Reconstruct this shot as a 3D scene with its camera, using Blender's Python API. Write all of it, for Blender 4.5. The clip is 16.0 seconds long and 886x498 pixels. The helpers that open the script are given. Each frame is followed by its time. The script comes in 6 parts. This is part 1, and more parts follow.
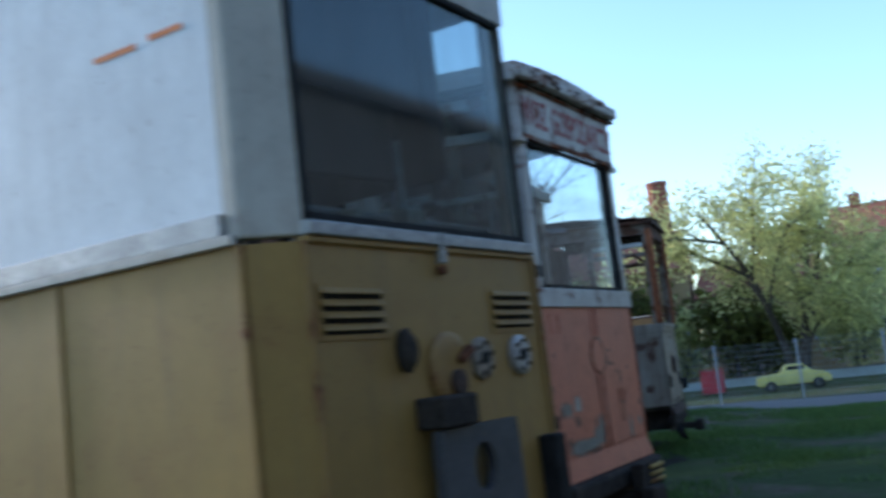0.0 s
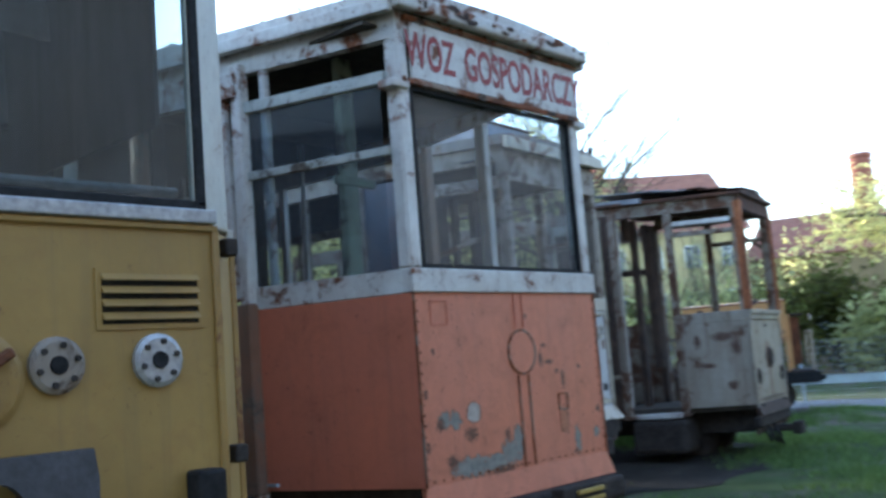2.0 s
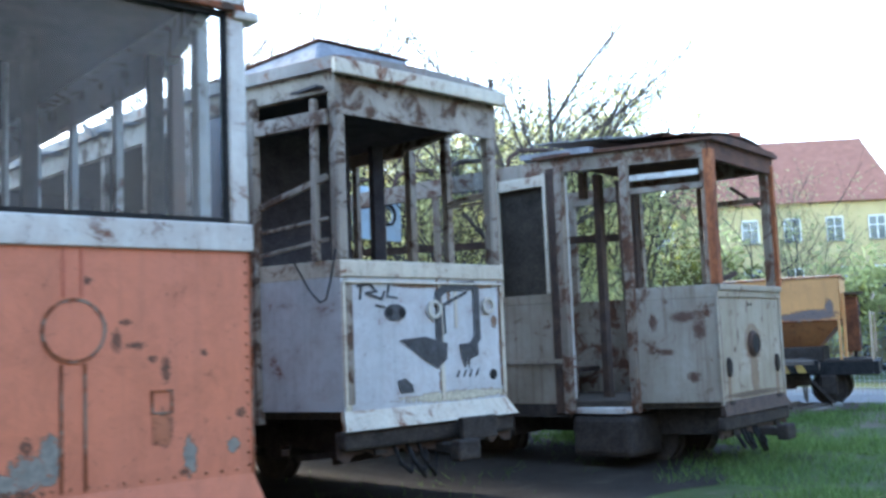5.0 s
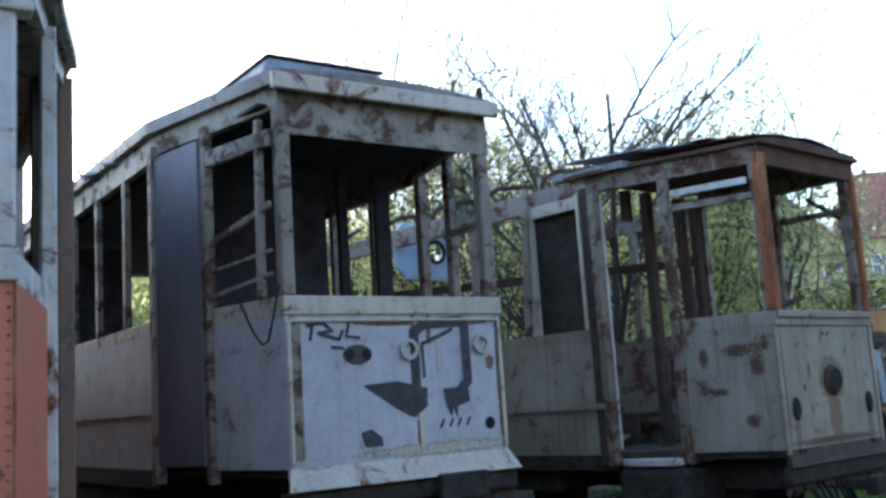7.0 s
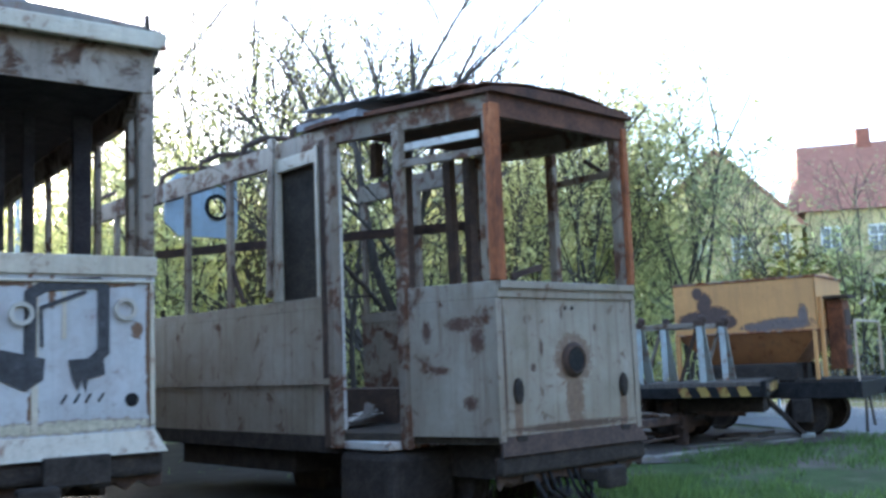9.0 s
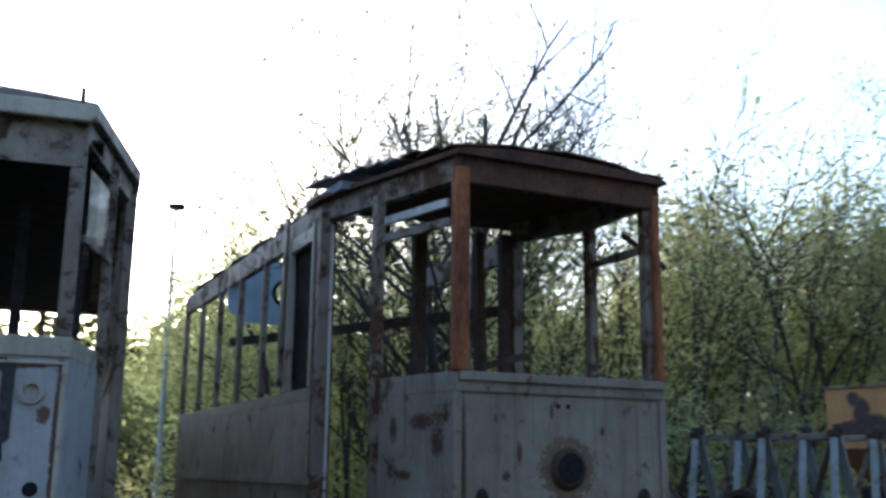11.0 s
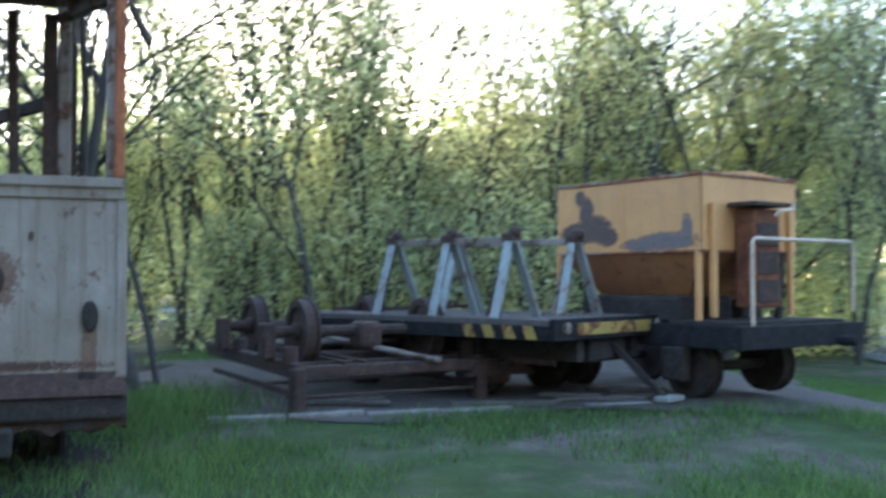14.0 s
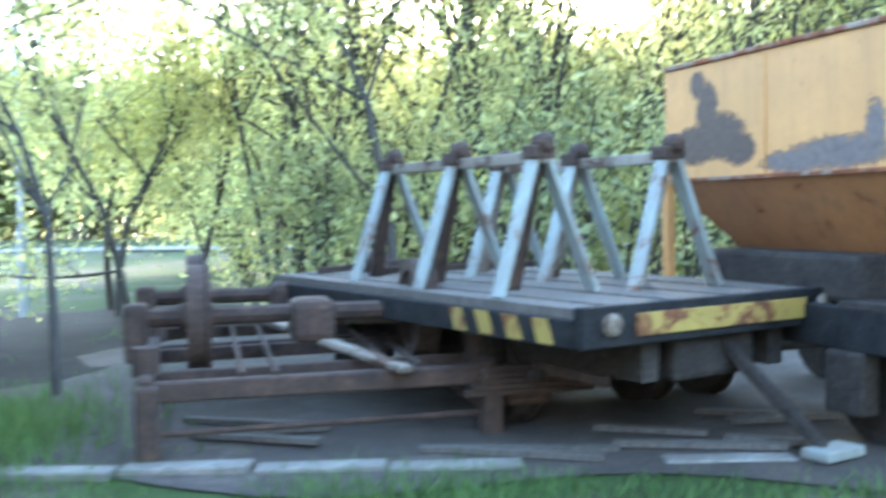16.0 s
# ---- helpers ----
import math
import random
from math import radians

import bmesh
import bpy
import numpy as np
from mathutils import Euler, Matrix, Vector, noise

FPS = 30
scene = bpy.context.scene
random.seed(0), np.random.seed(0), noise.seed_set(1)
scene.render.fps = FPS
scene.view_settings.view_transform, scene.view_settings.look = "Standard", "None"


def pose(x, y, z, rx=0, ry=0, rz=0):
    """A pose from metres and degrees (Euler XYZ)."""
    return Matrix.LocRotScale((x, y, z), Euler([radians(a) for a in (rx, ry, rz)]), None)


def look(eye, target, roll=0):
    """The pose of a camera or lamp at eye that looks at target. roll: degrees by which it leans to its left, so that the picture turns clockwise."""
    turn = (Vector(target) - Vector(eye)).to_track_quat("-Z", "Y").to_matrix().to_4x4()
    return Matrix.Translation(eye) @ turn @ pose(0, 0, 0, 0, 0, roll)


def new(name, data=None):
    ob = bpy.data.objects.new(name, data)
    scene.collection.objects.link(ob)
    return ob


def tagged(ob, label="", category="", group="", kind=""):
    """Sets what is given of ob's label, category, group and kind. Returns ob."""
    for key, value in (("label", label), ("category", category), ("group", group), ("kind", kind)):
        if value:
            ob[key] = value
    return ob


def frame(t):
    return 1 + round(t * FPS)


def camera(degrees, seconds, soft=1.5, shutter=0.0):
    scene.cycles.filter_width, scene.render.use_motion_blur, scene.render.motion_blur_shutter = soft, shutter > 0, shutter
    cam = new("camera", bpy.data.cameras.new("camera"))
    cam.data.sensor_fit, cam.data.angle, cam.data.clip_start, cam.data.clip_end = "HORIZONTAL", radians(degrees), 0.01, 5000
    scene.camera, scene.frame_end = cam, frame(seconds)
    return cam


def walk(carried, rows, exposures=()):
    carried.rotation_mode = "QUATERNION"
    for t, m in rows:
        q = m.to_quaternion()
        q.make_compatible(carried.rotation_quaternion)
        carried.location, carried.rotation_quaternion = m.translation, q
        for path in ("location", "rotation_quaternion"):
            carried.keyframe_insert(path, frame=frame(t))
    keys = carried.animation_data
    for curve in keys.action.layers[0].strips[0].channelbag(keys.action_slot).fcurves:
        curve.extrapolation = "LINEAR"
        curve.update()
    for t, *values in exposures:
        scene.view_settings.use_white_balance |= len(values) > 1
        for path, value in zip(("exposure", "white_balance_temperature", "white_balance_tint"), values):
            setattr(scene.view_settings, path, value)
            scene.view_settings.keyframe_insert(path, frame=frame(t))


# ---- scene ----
cam = camera(48.0, 16.0, soft=2.9, shutter=0.5)

PATH = [
    (0, (-5.86, -2.922, 1.472), (-4.167, -1.888, 1.723), -6.6),
    (0.5, (-5.316, -3.227, 1.478), (-3.56, -2.3, 1.715), -7.7),
    (1, (-4.791, -3.433, 1.466), (-3.104, -2.391, 1.732), -3.3),
    (1.5, (-4.192, -3.692, 1.45), (-2.607, -2.492, 1.671), -4.5),
    (2, (-3.706, -3.745, 1.433), (-2.257, -2.387, 1.669), -4.4),
    (2.5, (-3.188, -3.779, 1.48), (-1.915, -2.251, 1.691), -4.7),
    (3, (-2.678, -3.941, 1.449), (-1.468, -2.358, 1.618), -3.2),
    (3.5, (-2.072, -3.98, 1.392), (-0.873, -2.385, 1.534), -3.4),
    (4, (-1.545, -4.059, 1.397), (-0.326, -2.479, 1.512), -4.6),
    (4.5, (-0.929, -4.158, 1.426), (0.272, -2.569, 1.603), -2.4),
    (5, (-0.403, -4.205, 1.374), (0.814, -2.63, 1.564), -2.3),
    (7.5, (1.877, -4.148, 1.233), (2.754, -2.38, 1.557), -3.3),
    (8, (2.431, -4.222, 1.206), (3.312, -2.445, 1.459), -1.9),
    (8.5, (3.111, -4.36, 1.252), (4.101, -2.635, 1.459), -2.8),
    (11, (6.232, -4.273, 1.236), (6.664, -2.369, 1.67), 0.5),
    (11.5, (6.773, -4.158, 1.17), (7.074, -2.231, 1.613), -1.3),
    (12, (7.452, -3.96, 1.182), (7.851, -2.039, 1.569), -2.8),
    (12.5, (8.277, -3.954, 1.09), (8.843, -2.068, 1.438), -1.6),
    (13, (8.924, -3.925, 1.099), (9.651, -2.087, 1.406), -1.5),
    (13.5, (9.522, -3.966, 1.136), (10.175, -2.083, 1.304), -2.6),
    (14, (10.317, -3.933, 1.247), (10.623, -1.958, 1.309), 0.0),
    (14.5, (11.16, -3.855, 1.216), (11.148, -1.855, 1.21), -1.2),
    (15, (11.58, -2.291, 1.424), (11.256, -0.319, 1.329), -1.1),
    (15.5, (11.819, -0.994, 1.419), (11.499, 0.974, 1.273), -2.4),
    (16, (12.251, -0.336, 1.351), (12.058, 1.653, 1.271), -0.9),
]
EXPO = [(0, 1.36, 5500, 8), (0.5, 1.64, 5550, 8), (1.0, 1.78, 5600, 8), (1.5, 2.06, 5900, 10), (2.0, 2.73, 6100, 11), (2.5, 3.31, 6150, 12), (3.5, 3.67, 6100, 12), (5.2, 3.35, 6100, 12), (7.5, 2.44, 6000, 12), (8.5, 3.06, 6000, 12), (11.0, 1.62, 5900, 12), (11.5, 0.57, 5800, 12), (12.0, 0.67, 5700, 12), (12.5, 1.32, 5800, 12), (13.0, 1.74, 5900, 11), (13.5, 2.34, 5900, 11), (14.0, 3.07, 5900, 11), (14.5, 3.35, 5900, 10), (15.0, 3.92, 5900, 9), (15.5, 4.33, 6000, 8), (16.0, 4.33, 6000, 6)]
walk(cam, [(t, look(eye, target, roll)) for t, eye, target, roll in PATH], EXPO)

# ---- world and light ----
SUN_AZ, SUN_EL = 2.0, 15.0          # degrees: bearing to the left of +y, height
world = bpy.data.worlds.new("world")
scene.world = world
world.use_nodes = True
wn = world.node_tree
sky = wn.nodes.new("ShaderNodeTexSky")
sky.sky_type = "NISHITA"
sky.sun_disc = False
sky.sun_elevation = radians(SUN_EL)
sky.sun_rotation = radians(-SUN_AZ)
sky.air_density, sky.dust_density, sky.ozone_density = 1.0, 0.7, 1.4
wn.links.new(sky.outputs[0], wn.nodes["Background"].inputs[0])
wn.nodes["Background"].inputs[1].default_value = 0.15
sun = new("sun", bpy.data.lights.new("sun", "SUN"))
sun.data.energy, sun.data.angle, sun.data.color = 1.8, radians(7.0), (1.0, 0.87, 0.70)
sv = Vector((-math.sin(radians(SUN_AZ)) * math.cos(radians(SUN_EL)), math.cos(radians(SUN_AZ)) * math.cos(radians(SUN_EL)), math.sin(radians(SUN_EL))))
sun.matrix_world = look(sv * 60, (0, 0, 0))


# ---- mesh helpers ----
def part(name, bm, material, parent=None, label="", smooth=False):
    me = bpy.data.meshes.new(name)
    bmesh.ops.recalc_face_normals(bm, faces=bm.faces)
    bm.to_mesh(me)
    bm.free()
    me.materials.append(material)
    if smooth:
        for p in me.polygons:
            p.use_smooth = True
    ob = new(name, me)
    ob.parent = parent
    if label:
        tagged(ob, label)
    return ob


def thing(name, m, label, category, group="", kind=""):
    ob = new(name)
    ob.empty_display_size = 0.2
    ob.matrix_world = m
    return tagged(ob, label, category, group, kind)


def hexa(bm, c):
    """A block from its eight corners: the lower four, then the upper four."""
    v = [bm.verts.new(p) for p in c]
    for f in ((3, 2, 1, 0), (4, 5, 6, 7), (0, 1, 5, 4), (1, 2, 6, 5), (2, 3, 7, 6), (3, 0, 4, 7)):
        bm.faces.new([v[i] for i in f])
    return v


def box(bm, x0, x1, y0, y1, z0, z1):
    return hexa(bm, [(x0, y0, z0), (x1, y0, z0), (x1, y1, z0), (x0, y1, z0), (x0, y0, z1), (x1, y0, z1), (x1, y1, z1), (x0, y1, z1)])


def boxes(*rows, bevel=0.0):
    bm = bmesh.new()
    for r in rows:
        box(bm, *r)
    if bevel:
        bmesh.ops.bevel(bm, geom=bm.edges[:], offset=bevel, segments=2, affect="EDGES", profile=0.5)
    return bm


def wall(bm, p, q, z0, z1, t=0.04, z2=None, z3=None, side=1):
    """An upright slab between two plan points; t is its depth, to the left of p > q; z2, z3: heights at q."""
    d = Vector((q[0] - p[0], q[1] - p[1]))
    n = Vector((-d.y, d.x)).normalized() * t * side
    z2, z3 = z0 if z2 is None else z2, z1 if z3 is None else z3
    hexa(bm, [(p[0], p[1], z0), (q[0], q[1], z2), (q[0] + n.x, q[1] + n.y, z2), (p[0] + n.x, p[1] + n.y, z0),
              (p[0], p[1], z1), (q[0], q[1], z3), (q[0] + n.x, q[1] + n.y, z3), (p[0] + n.x, p[1] + n.y, z1)])


def walls(*rows, bevel=0.0, side=1):
    bm = bmesh.new()
    for r in rows:
        wall(bm, *r, side=side)
    if bevel:
        bmesh.ops.bevel(bm, geom=bm.edges[:], offset=bevel, segments=2, affect="EDGES", profile=0.5)
    return bm


def beam(bm, p, q, w, h=None, up=(0, 0, 1)):
    """A bar of w by h from p to q."""
    p, q = Vector(p), Vector(q)
    h = w if h is None else h
    d = (q - p).normalized()
    up = Vector(up)
    if abs(d.dot(up)) > 0.98:
        up = Vector((0, 1, 0))
    s = d.cross(up).normalized() * w / 2
    u = s.cross(d).normalized() * h / 2
    hexa(bm, [p - s - u, p + s - u, q + s - u, q - s - u, p - s + u, p + s + u, q + s + u, q - s + u])


def beams(rows, bevel=0.0):
    bm = bmesh.new()
    for r in rows:
        beam(bm, *r)
    if bevel:
        bmesh.ops.bevel(bm, geom=bm.edges[:], offset=bevel, segments=1, affect="EDGES")
    return bm


def tube(bm, pts, r0, r1=None, n=8, cap=True):
    """A round bar through points, tapering from r0 to r1."""
    r1 = r0 if r1 is None else r1
    pts = [Vector(p) for p in pts]
    rings = []
    u = None
    for i, p in enumerate(pts):
        d = (pts[min(i + 1, len(pts) - 1)] - pts[max(i - 1, 0)]).normalized()
        if u is None or abs(u.dot(d)) > 0.95:
            u = d.orthogonal().normalized()
        u = (u - d * u.dot(d)).normalized()
        w = d.cross(u)
        r = r0 + (r1 - r0) * i / max(1, len(pts) - 1)
        rings.append([bm.verts.new(p + (u * math.cos(a) + w * math.sin(a)) * r) for a in (2 * math.pi * k / n for k in range(n))])
    for a, b in zip(rings, rings[1:]):
        for k in range(n):
            bm.faces.new((a[k], a[(k + 1) % n], b[(k + 1) % n], b[k]))
    if cap:
        bm.faces.new(rings[0][::-1])
        bm.faces.new(rings[-1])


def tubes(rows, n=8):
    bm = bmesh.new()
    for r in rows:
        tube(bm, *r, n=n)
    return bm


def lathe(bm, m, prof, n=20):
    """Rings of (radius, height) about the z axis of m, closed with caps."""
    rings = [[bm.verts.new(m @ Vector((r * math.cos(a), r * math.sin(a), h))) for a in (2 * math.pi * k / n for k in range(n))] for r, h in prof]
    for a, b in zip(rings, rings[1:]):
        for k in range(n):
            bm.faces.new((a[k], a[(k + 1) % n], b[(k + 1) % n], b[k]))
    bm.faces.new(rings[0][::-1])
    bm.faces.new(rings[-1])


def front(x, z, y=0.0):
    """A frame on a front wall: its z axis points out of the wall, to -y."""
    return Matrix.Translation((x, y, z)) @ Matrix.Rotation(radians(90), 4, "X")


# ---- materials ----
def nodes_of(name):
    m = bpy.data.materials.new(name)
    m.use_nodes = True
    nt = m.node_tree
    return m, nt, nt.nodes["Principled BSDF"]


def add(nt, kind, **values):
    n = nt.nodes.new(kind)
    for k, v in values.items():
        n.inputs[k].default_value = v
    return n


def ramp(nt, fac, stops):
    r = nt.nodes.new("ShaderNodeValToRGB")
    e = r.color_ramp.elements
    while len(e) < len(stops):
        e.new(0.5)
    for k, (pos, col) in zip(e, stops):
        k.position = pos
        k.color = (*col, 1) if len(col) == 3 else col
    nt.links.new(fac, r.inputs[0])
    return r.outputs[0]


def mixed(nt, fac, a, b, mode="MIX"):
    m = nt.nodes.new("ShaderNodeMix")
    m.data_type = "RGBA"
    m.blend_type = mode
    for sock, val in ((m.inputs[0], fac), (m.inputs[6], a), (m.inputs[7], b)):
        if isinstance(val, (int, float)):
            sock.default_value = val
        elif isinstance(val, tuple):
            sock.default_value = (*val, 1)
        else:
            nt.links.new(val, sock)
    return m.outputs[2]


def coords(nt, scale=(1, 1, 1), shift=(0, 0, 0)):
    c = nt.nodes.new("ShaderNodeTexCoord")
    mp = add(nt, "ShaderNodeMapping", Scale=scale, Location=shift)
    nt.links.new(c.outputs["Object"], mp.inputs[0])
    return mp.outputs[0]


def noise_tex(nt, vec, scale, detail=6.0, rough=0.6, dist=0.0):
    n = add(nt, "ShaderNodeTexNoise", Scale=scale, Detail=detail, Roughness=rough, Distortion=dist)
    nt.links.new(vec, n.inputs["Vector"])
    return n.outputs["Fac"]


def bump(nt, bsdf, height, strength=0.3, distance=0.01):
    b = add(nt, "ShaderNodeBump", Strength=strength, Distance=distance)
    nt.links.new(height, b.inputs["Height"])
    nt.links.new(b.outputs[0], bsdf.inputs["Normal"])


def worn_paint(name, col, rust=0.5, col2=None, streak=0.4, rough=0.55, size=1.0, dirt=(0.10, 0.075, 0.05), rustcol=(0.16, 0.055, 0.022)):
    """Old paint on steel: tone shifts, run-off streaks, chips down to rust. rust is 0 (none) to 1 (all)."""
    m, nt, b = nodes_of(name)
    col2 = col2 or tuple(c * 0.78 for c in col)
    v = coords(nt)
    big = noise_tex(nt, v, 1.3 * size, 5, 0.6)
    base = mixed(nt, ramp(nt, big, [(0.35, (0, 0, 0)), (0.65, (1, 1, 1))]), col, col2)
    run = noise_tex(nt, coords(nt, (9, 9, 0.55)), 1.6 * size, 6, 0.65, 0.3)
    base = mixed(nt, ramp(nt, run, [(0.5, (0, 0, 0)), (0.78, (streak,) * 3)]), base, dirt)
    fine = noise_tex(nt, v, 16 * size, 8, 0.7, 0.4)
    base = mixed(nt, ramp(nt, fine, [(0.3, (0.25,) * 3), (0.6, (0, 0, 0))]), base, tuple(c * 0.6 for c in col))
    chip = noise_tex(nt, v, 4.2 * size, 10, 0.72, 0.6)
    hi = 0.80 - 0.42 * rust
    mask = ramp(nt, chip, [(hi - 0.05, (0, 0, 0)), (hi + 0.03, (1, 1, 1))])
    rustn = noise_tex(nt, v, 26 * size, 6, 0.7)
    rusty = ramp(nt, rustn, [(0.25, tuple(c * 0.35 for c in rustcol)), (0.55, rustcol), (0.8, tuple(min(1, c * 2.1) for c in rustcol))])
    if rust > 0.03:
        halo = ramp(nt, chip, [(hi - 0.20, (0, 0, 0)), (hi - 0.03, (0.55,) * 3)])
        base = mixed(nt, halo, base, tuple(0.5 * c + 0.5 * r_ for c, r_ in zip(col, rustcol)))
        speck = noise_tex(nt, v, 30 * size, 9, 0.75, 0.8)
        zone = ramp(nt, noise_tex(nt, v, 2.6 * size, 4, 0.6), [(0.42, (0, 0, 0)), (0.62, (1, 1, 1))])
        dots = mixed(nt, 1.0, ramp(nt, speck, [(0.60 - 0.05 * rust, (0, 0, 0)), (0.66 - 0.05 * rust, (0.85,) * 3)]), zone, "MULTIPLY")
        base = mixed(nt, dots, base, tuple(c * 0.6 for c in rustcol))
    out = mixed(nt, mask, base, rusty)
    nt.links.new(out, b.inputs["Base Color"])
    r = ramp(nt, mask, [(0, (rough,) * 3), (1, (0.92,) * 3)])
    nt.links.new(r, b.inputs["Roughness"])
    h = mixed(nt, 0.35, mask, fine)
    bump(nt, b, h, 0.35, 0.006)
    return m


def rough_stuff(name, stops, scale=6.0, rough=0.9, bumps=0.5, stretch=(1, 1, 1), detail=8.0, metallic=0.0, fine=40.0, dist=0.01):
    """A matt surface whose tone runs through stops by noise."""
    m, nt, b = nodes_of(name)
    v = coords(nt, stretch)
    n = noise_tex(nt, v, scale, detail, 0.68, 0.3)
    c = ramp(nt, n, stops)
    f = noise_tex(nt, v, fine, 4, 0.6)
    c = mixed(nt, ramp(nt, f, [(0.35, (0.45,) * 3), (0.6, (0, 0, 0))]), c, tuple(x * 0.5 for x in stops[0][1]))
    nt.links.new(c, b.inputs["Base Color"])
    b.inputs["Roughness"].default_value = rough
    b.inputs["Metallic"].default_value = metallic
    bump(nt, b, mixed(nt, 0.5, n, f), bumps, dist)
    return m


def dirty_glass(name, tint=(0.75, 0.82, 0.85), dirt=0.35, dirtcol=(0.30, 0.31, 0.31)):
    """Clear glass under a film of dust with streaks."""
    m, nt, b = nodes_of(name)
    nt.nodes.remove(b)
    out = nt.nodes["Material Output"]
    g = add(nt, "ShaderNodeBsdfTransparent", Color=(*tint, 1))
    gl = add(nt, "ShaderNodeBsdfGlossy", Color=(0.9, 0.95, 1.0, 1), Roughness=0.06)
    d = add(nt, "ShaderNodeBsdfDiffuse", Color=(*dirtcol, 1))
    lw = add(nt, "ShaderNodeLayerWeight", Blend=0.5)
    a = nt.nodes.new("ShaderNodeMixShader")
    nt.links.new(ramp(nt, lw.outputs["Facing"], [(0.0, (0.03,) * 3), (0.5, (0.06,) * 3), (0.75, (0.18,) * 3), (1.0, (0.8,) * 3)]), a.inputs[0])
    nt.links.new(g.outputs[0], a.inputs[1])
    nt.links.new(gl.outputs[0], a.inputs[2])
    n = noise_tex(nt, coords(nt, (5, 5, 0.7)), 1.5, 6, 0.6, 0.4)
    f = ramp(nt, n, [(0.3, (dirt * 0.35,) * 3), (0.75, (min(1, dirt * 1.5),) * 3)])
    e = nt.nodes.new("ShaderNodeMixShader")
    nt.links.new(f, e.inputs[0])
    nt.links.new(a.outputs[0], e.inputs[1])
    nt.links.new(d.outputs[0], e.inputs[2])
    nt.links.new(e.outputs[0], out.inputs[0])
    return m


M_OCHRE = worn_paint("ochre paint", (0.36, 0.215, 0.055), 0.24, streak=0.35)
M_CREAM = worn_paint("cream paint", (0.54, 0.51, 0.44), 0.30, streak=0.45)
M_WHITE = worn_paint("white side paint", (0.78, 0.80, 0.82), 0.05, streak=0.15)
M_ORANGE = worn_paint("faded orange paint", (0.62, 0.20, 0.105), 0.34, (0.56, 0.19, 0.11), streak=0.25)
M_BAND = worn_paint("white band paint", (0.66, 0.65, 0.60), 0.5, streak=0.3)
M_GREYWHITE = worn_paint("grey white paint", (0.52, 0.53, 0.53), 0.34, streak=0.3)
M_KHAKI = worn_paint("khaki grey paint", (0.35, 0.31, 0.255), 0.42, (0.20, 0.165, 0.115), streak=1.0, dirt=(0.115, 0.066, 0.036), rustcol=(0.11, 0.05, 0.026))
M_RUSTY = worn_paint("rusted frame", (0.26, 0.20, 0.15), 0.75, rustcol=(0.20, 0.062, 0.024))
M_RUST = rough_stuff("bare rust", [(0.25, (0.05, 0.02, 0.01)), (0.5, (0.16, 0.055, 0.022)), (0.75, (0.36, 0.13, 0.05))], 7)
M_DARK = rough_stuff("sooty dark iron", [(0.3, (0.028, 0.024, 0.022)), (0.6, (0.062, 0.052, 0.045)), (0.85, (0.12, 0.085, 0.065))], 8)
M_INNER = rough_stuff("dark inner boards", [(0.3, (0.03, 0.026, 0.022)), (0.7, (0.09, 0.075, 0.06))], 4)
M_WOOD = rough_stuff("weathered wood", [(0.25, (0.06, 0.05, 0.042)), (0.6, (0.15, 0.13, 0.11)), (0.85, (0.26, 0.235, 0.205))], 5, stretch=(6, 6, 0.6))
M_ROOF = rough_stuff("tarred roof", [(0.3, (0.05, 0.05, 0.055)), (0.7, (0.16, 0.155, 0.16))], 5)
M_GLASS = dirty_glass("dusty glass", (0.82, 0.87, 0.90), 0.075, (0.30, 0.31, 0.33))
M_HOPPER = worn_paint("orange hopper paint", (0.66, 0.33, 0.115), 0.10, streak=0.3)
M_FRAMEGREY = worn_paint("pale grey green paint", (0.34, 0.38, 0.35), 0.42, (0.24, 0.27, 0.25), streak=0.6)
M_YELLOW = worn_paint("warning yellow", (0.50, 0.35, 0.07), 0.6, (0.30, 0.22, 0.06))
M_BLACK = rough_stuff("black rubber and paint", [(0.3, (0.012, 0.012, 0.013)), (0.7, (0.035, 0.034, 0.034))], 9, 0.7)
M_BARK = rough_stuff("bark", [(0.3, (0.035, 0.028, 0.022)), (0.7, (0.10, 0.085, 0.07))], 9, stretch=(2, 2, 0.5))
M_BRICK = rough_stuff("brick red", [(0.3, (0.20, 0.07, 0.05)), (0.7, (0.34, 0.13, 0.09))], 3)
M_PLASTER = rough_stuff("yellowed plaster", [(0.3, (0.42, 0.33, 0.16)), (0.7, (0.56, 0.45, 0.24))], 0.6)
M_TILE = rough_stuff("roof tile red", [(0.3, (0.23, 0.095, 0.065)), (0.7, (0.36, 0.155, 0.105))], 2)
M_ROAD = rough_stuff("road asphalt", [(0.3, (0.10, 0.10, 0.105)), (0.7, (0.17, 0.17, 0.175))], 3)
M_ORANGE_S = worn_paint("orange side paint", (0.56, 0.16, 0.085), 0.20, (0.48, 0.15, 0.09), streak=0.3)
M_ORANGE_R = worn_paint("orange paint gone to rust", (0.52, 0.18, 0.09), 0.62, streak=0.5)
M_BAND_R = worn_paint("flaking white paint", (0.62, 0.60, 0.55), 0.55, streak=0.4)
M_CREAM_R = worn_paint("flaking cream paint", (0.62, 0.56, 0.44), 0.45, streak=0.5)
M_FLAKED = worn_paint("dirty flaked paint", (0.36, 0.31, 0.25), 0.60, (0.15, 0.12, 0.09), streak=0.9, rustcol=(0.085, 0.045, 0.026))
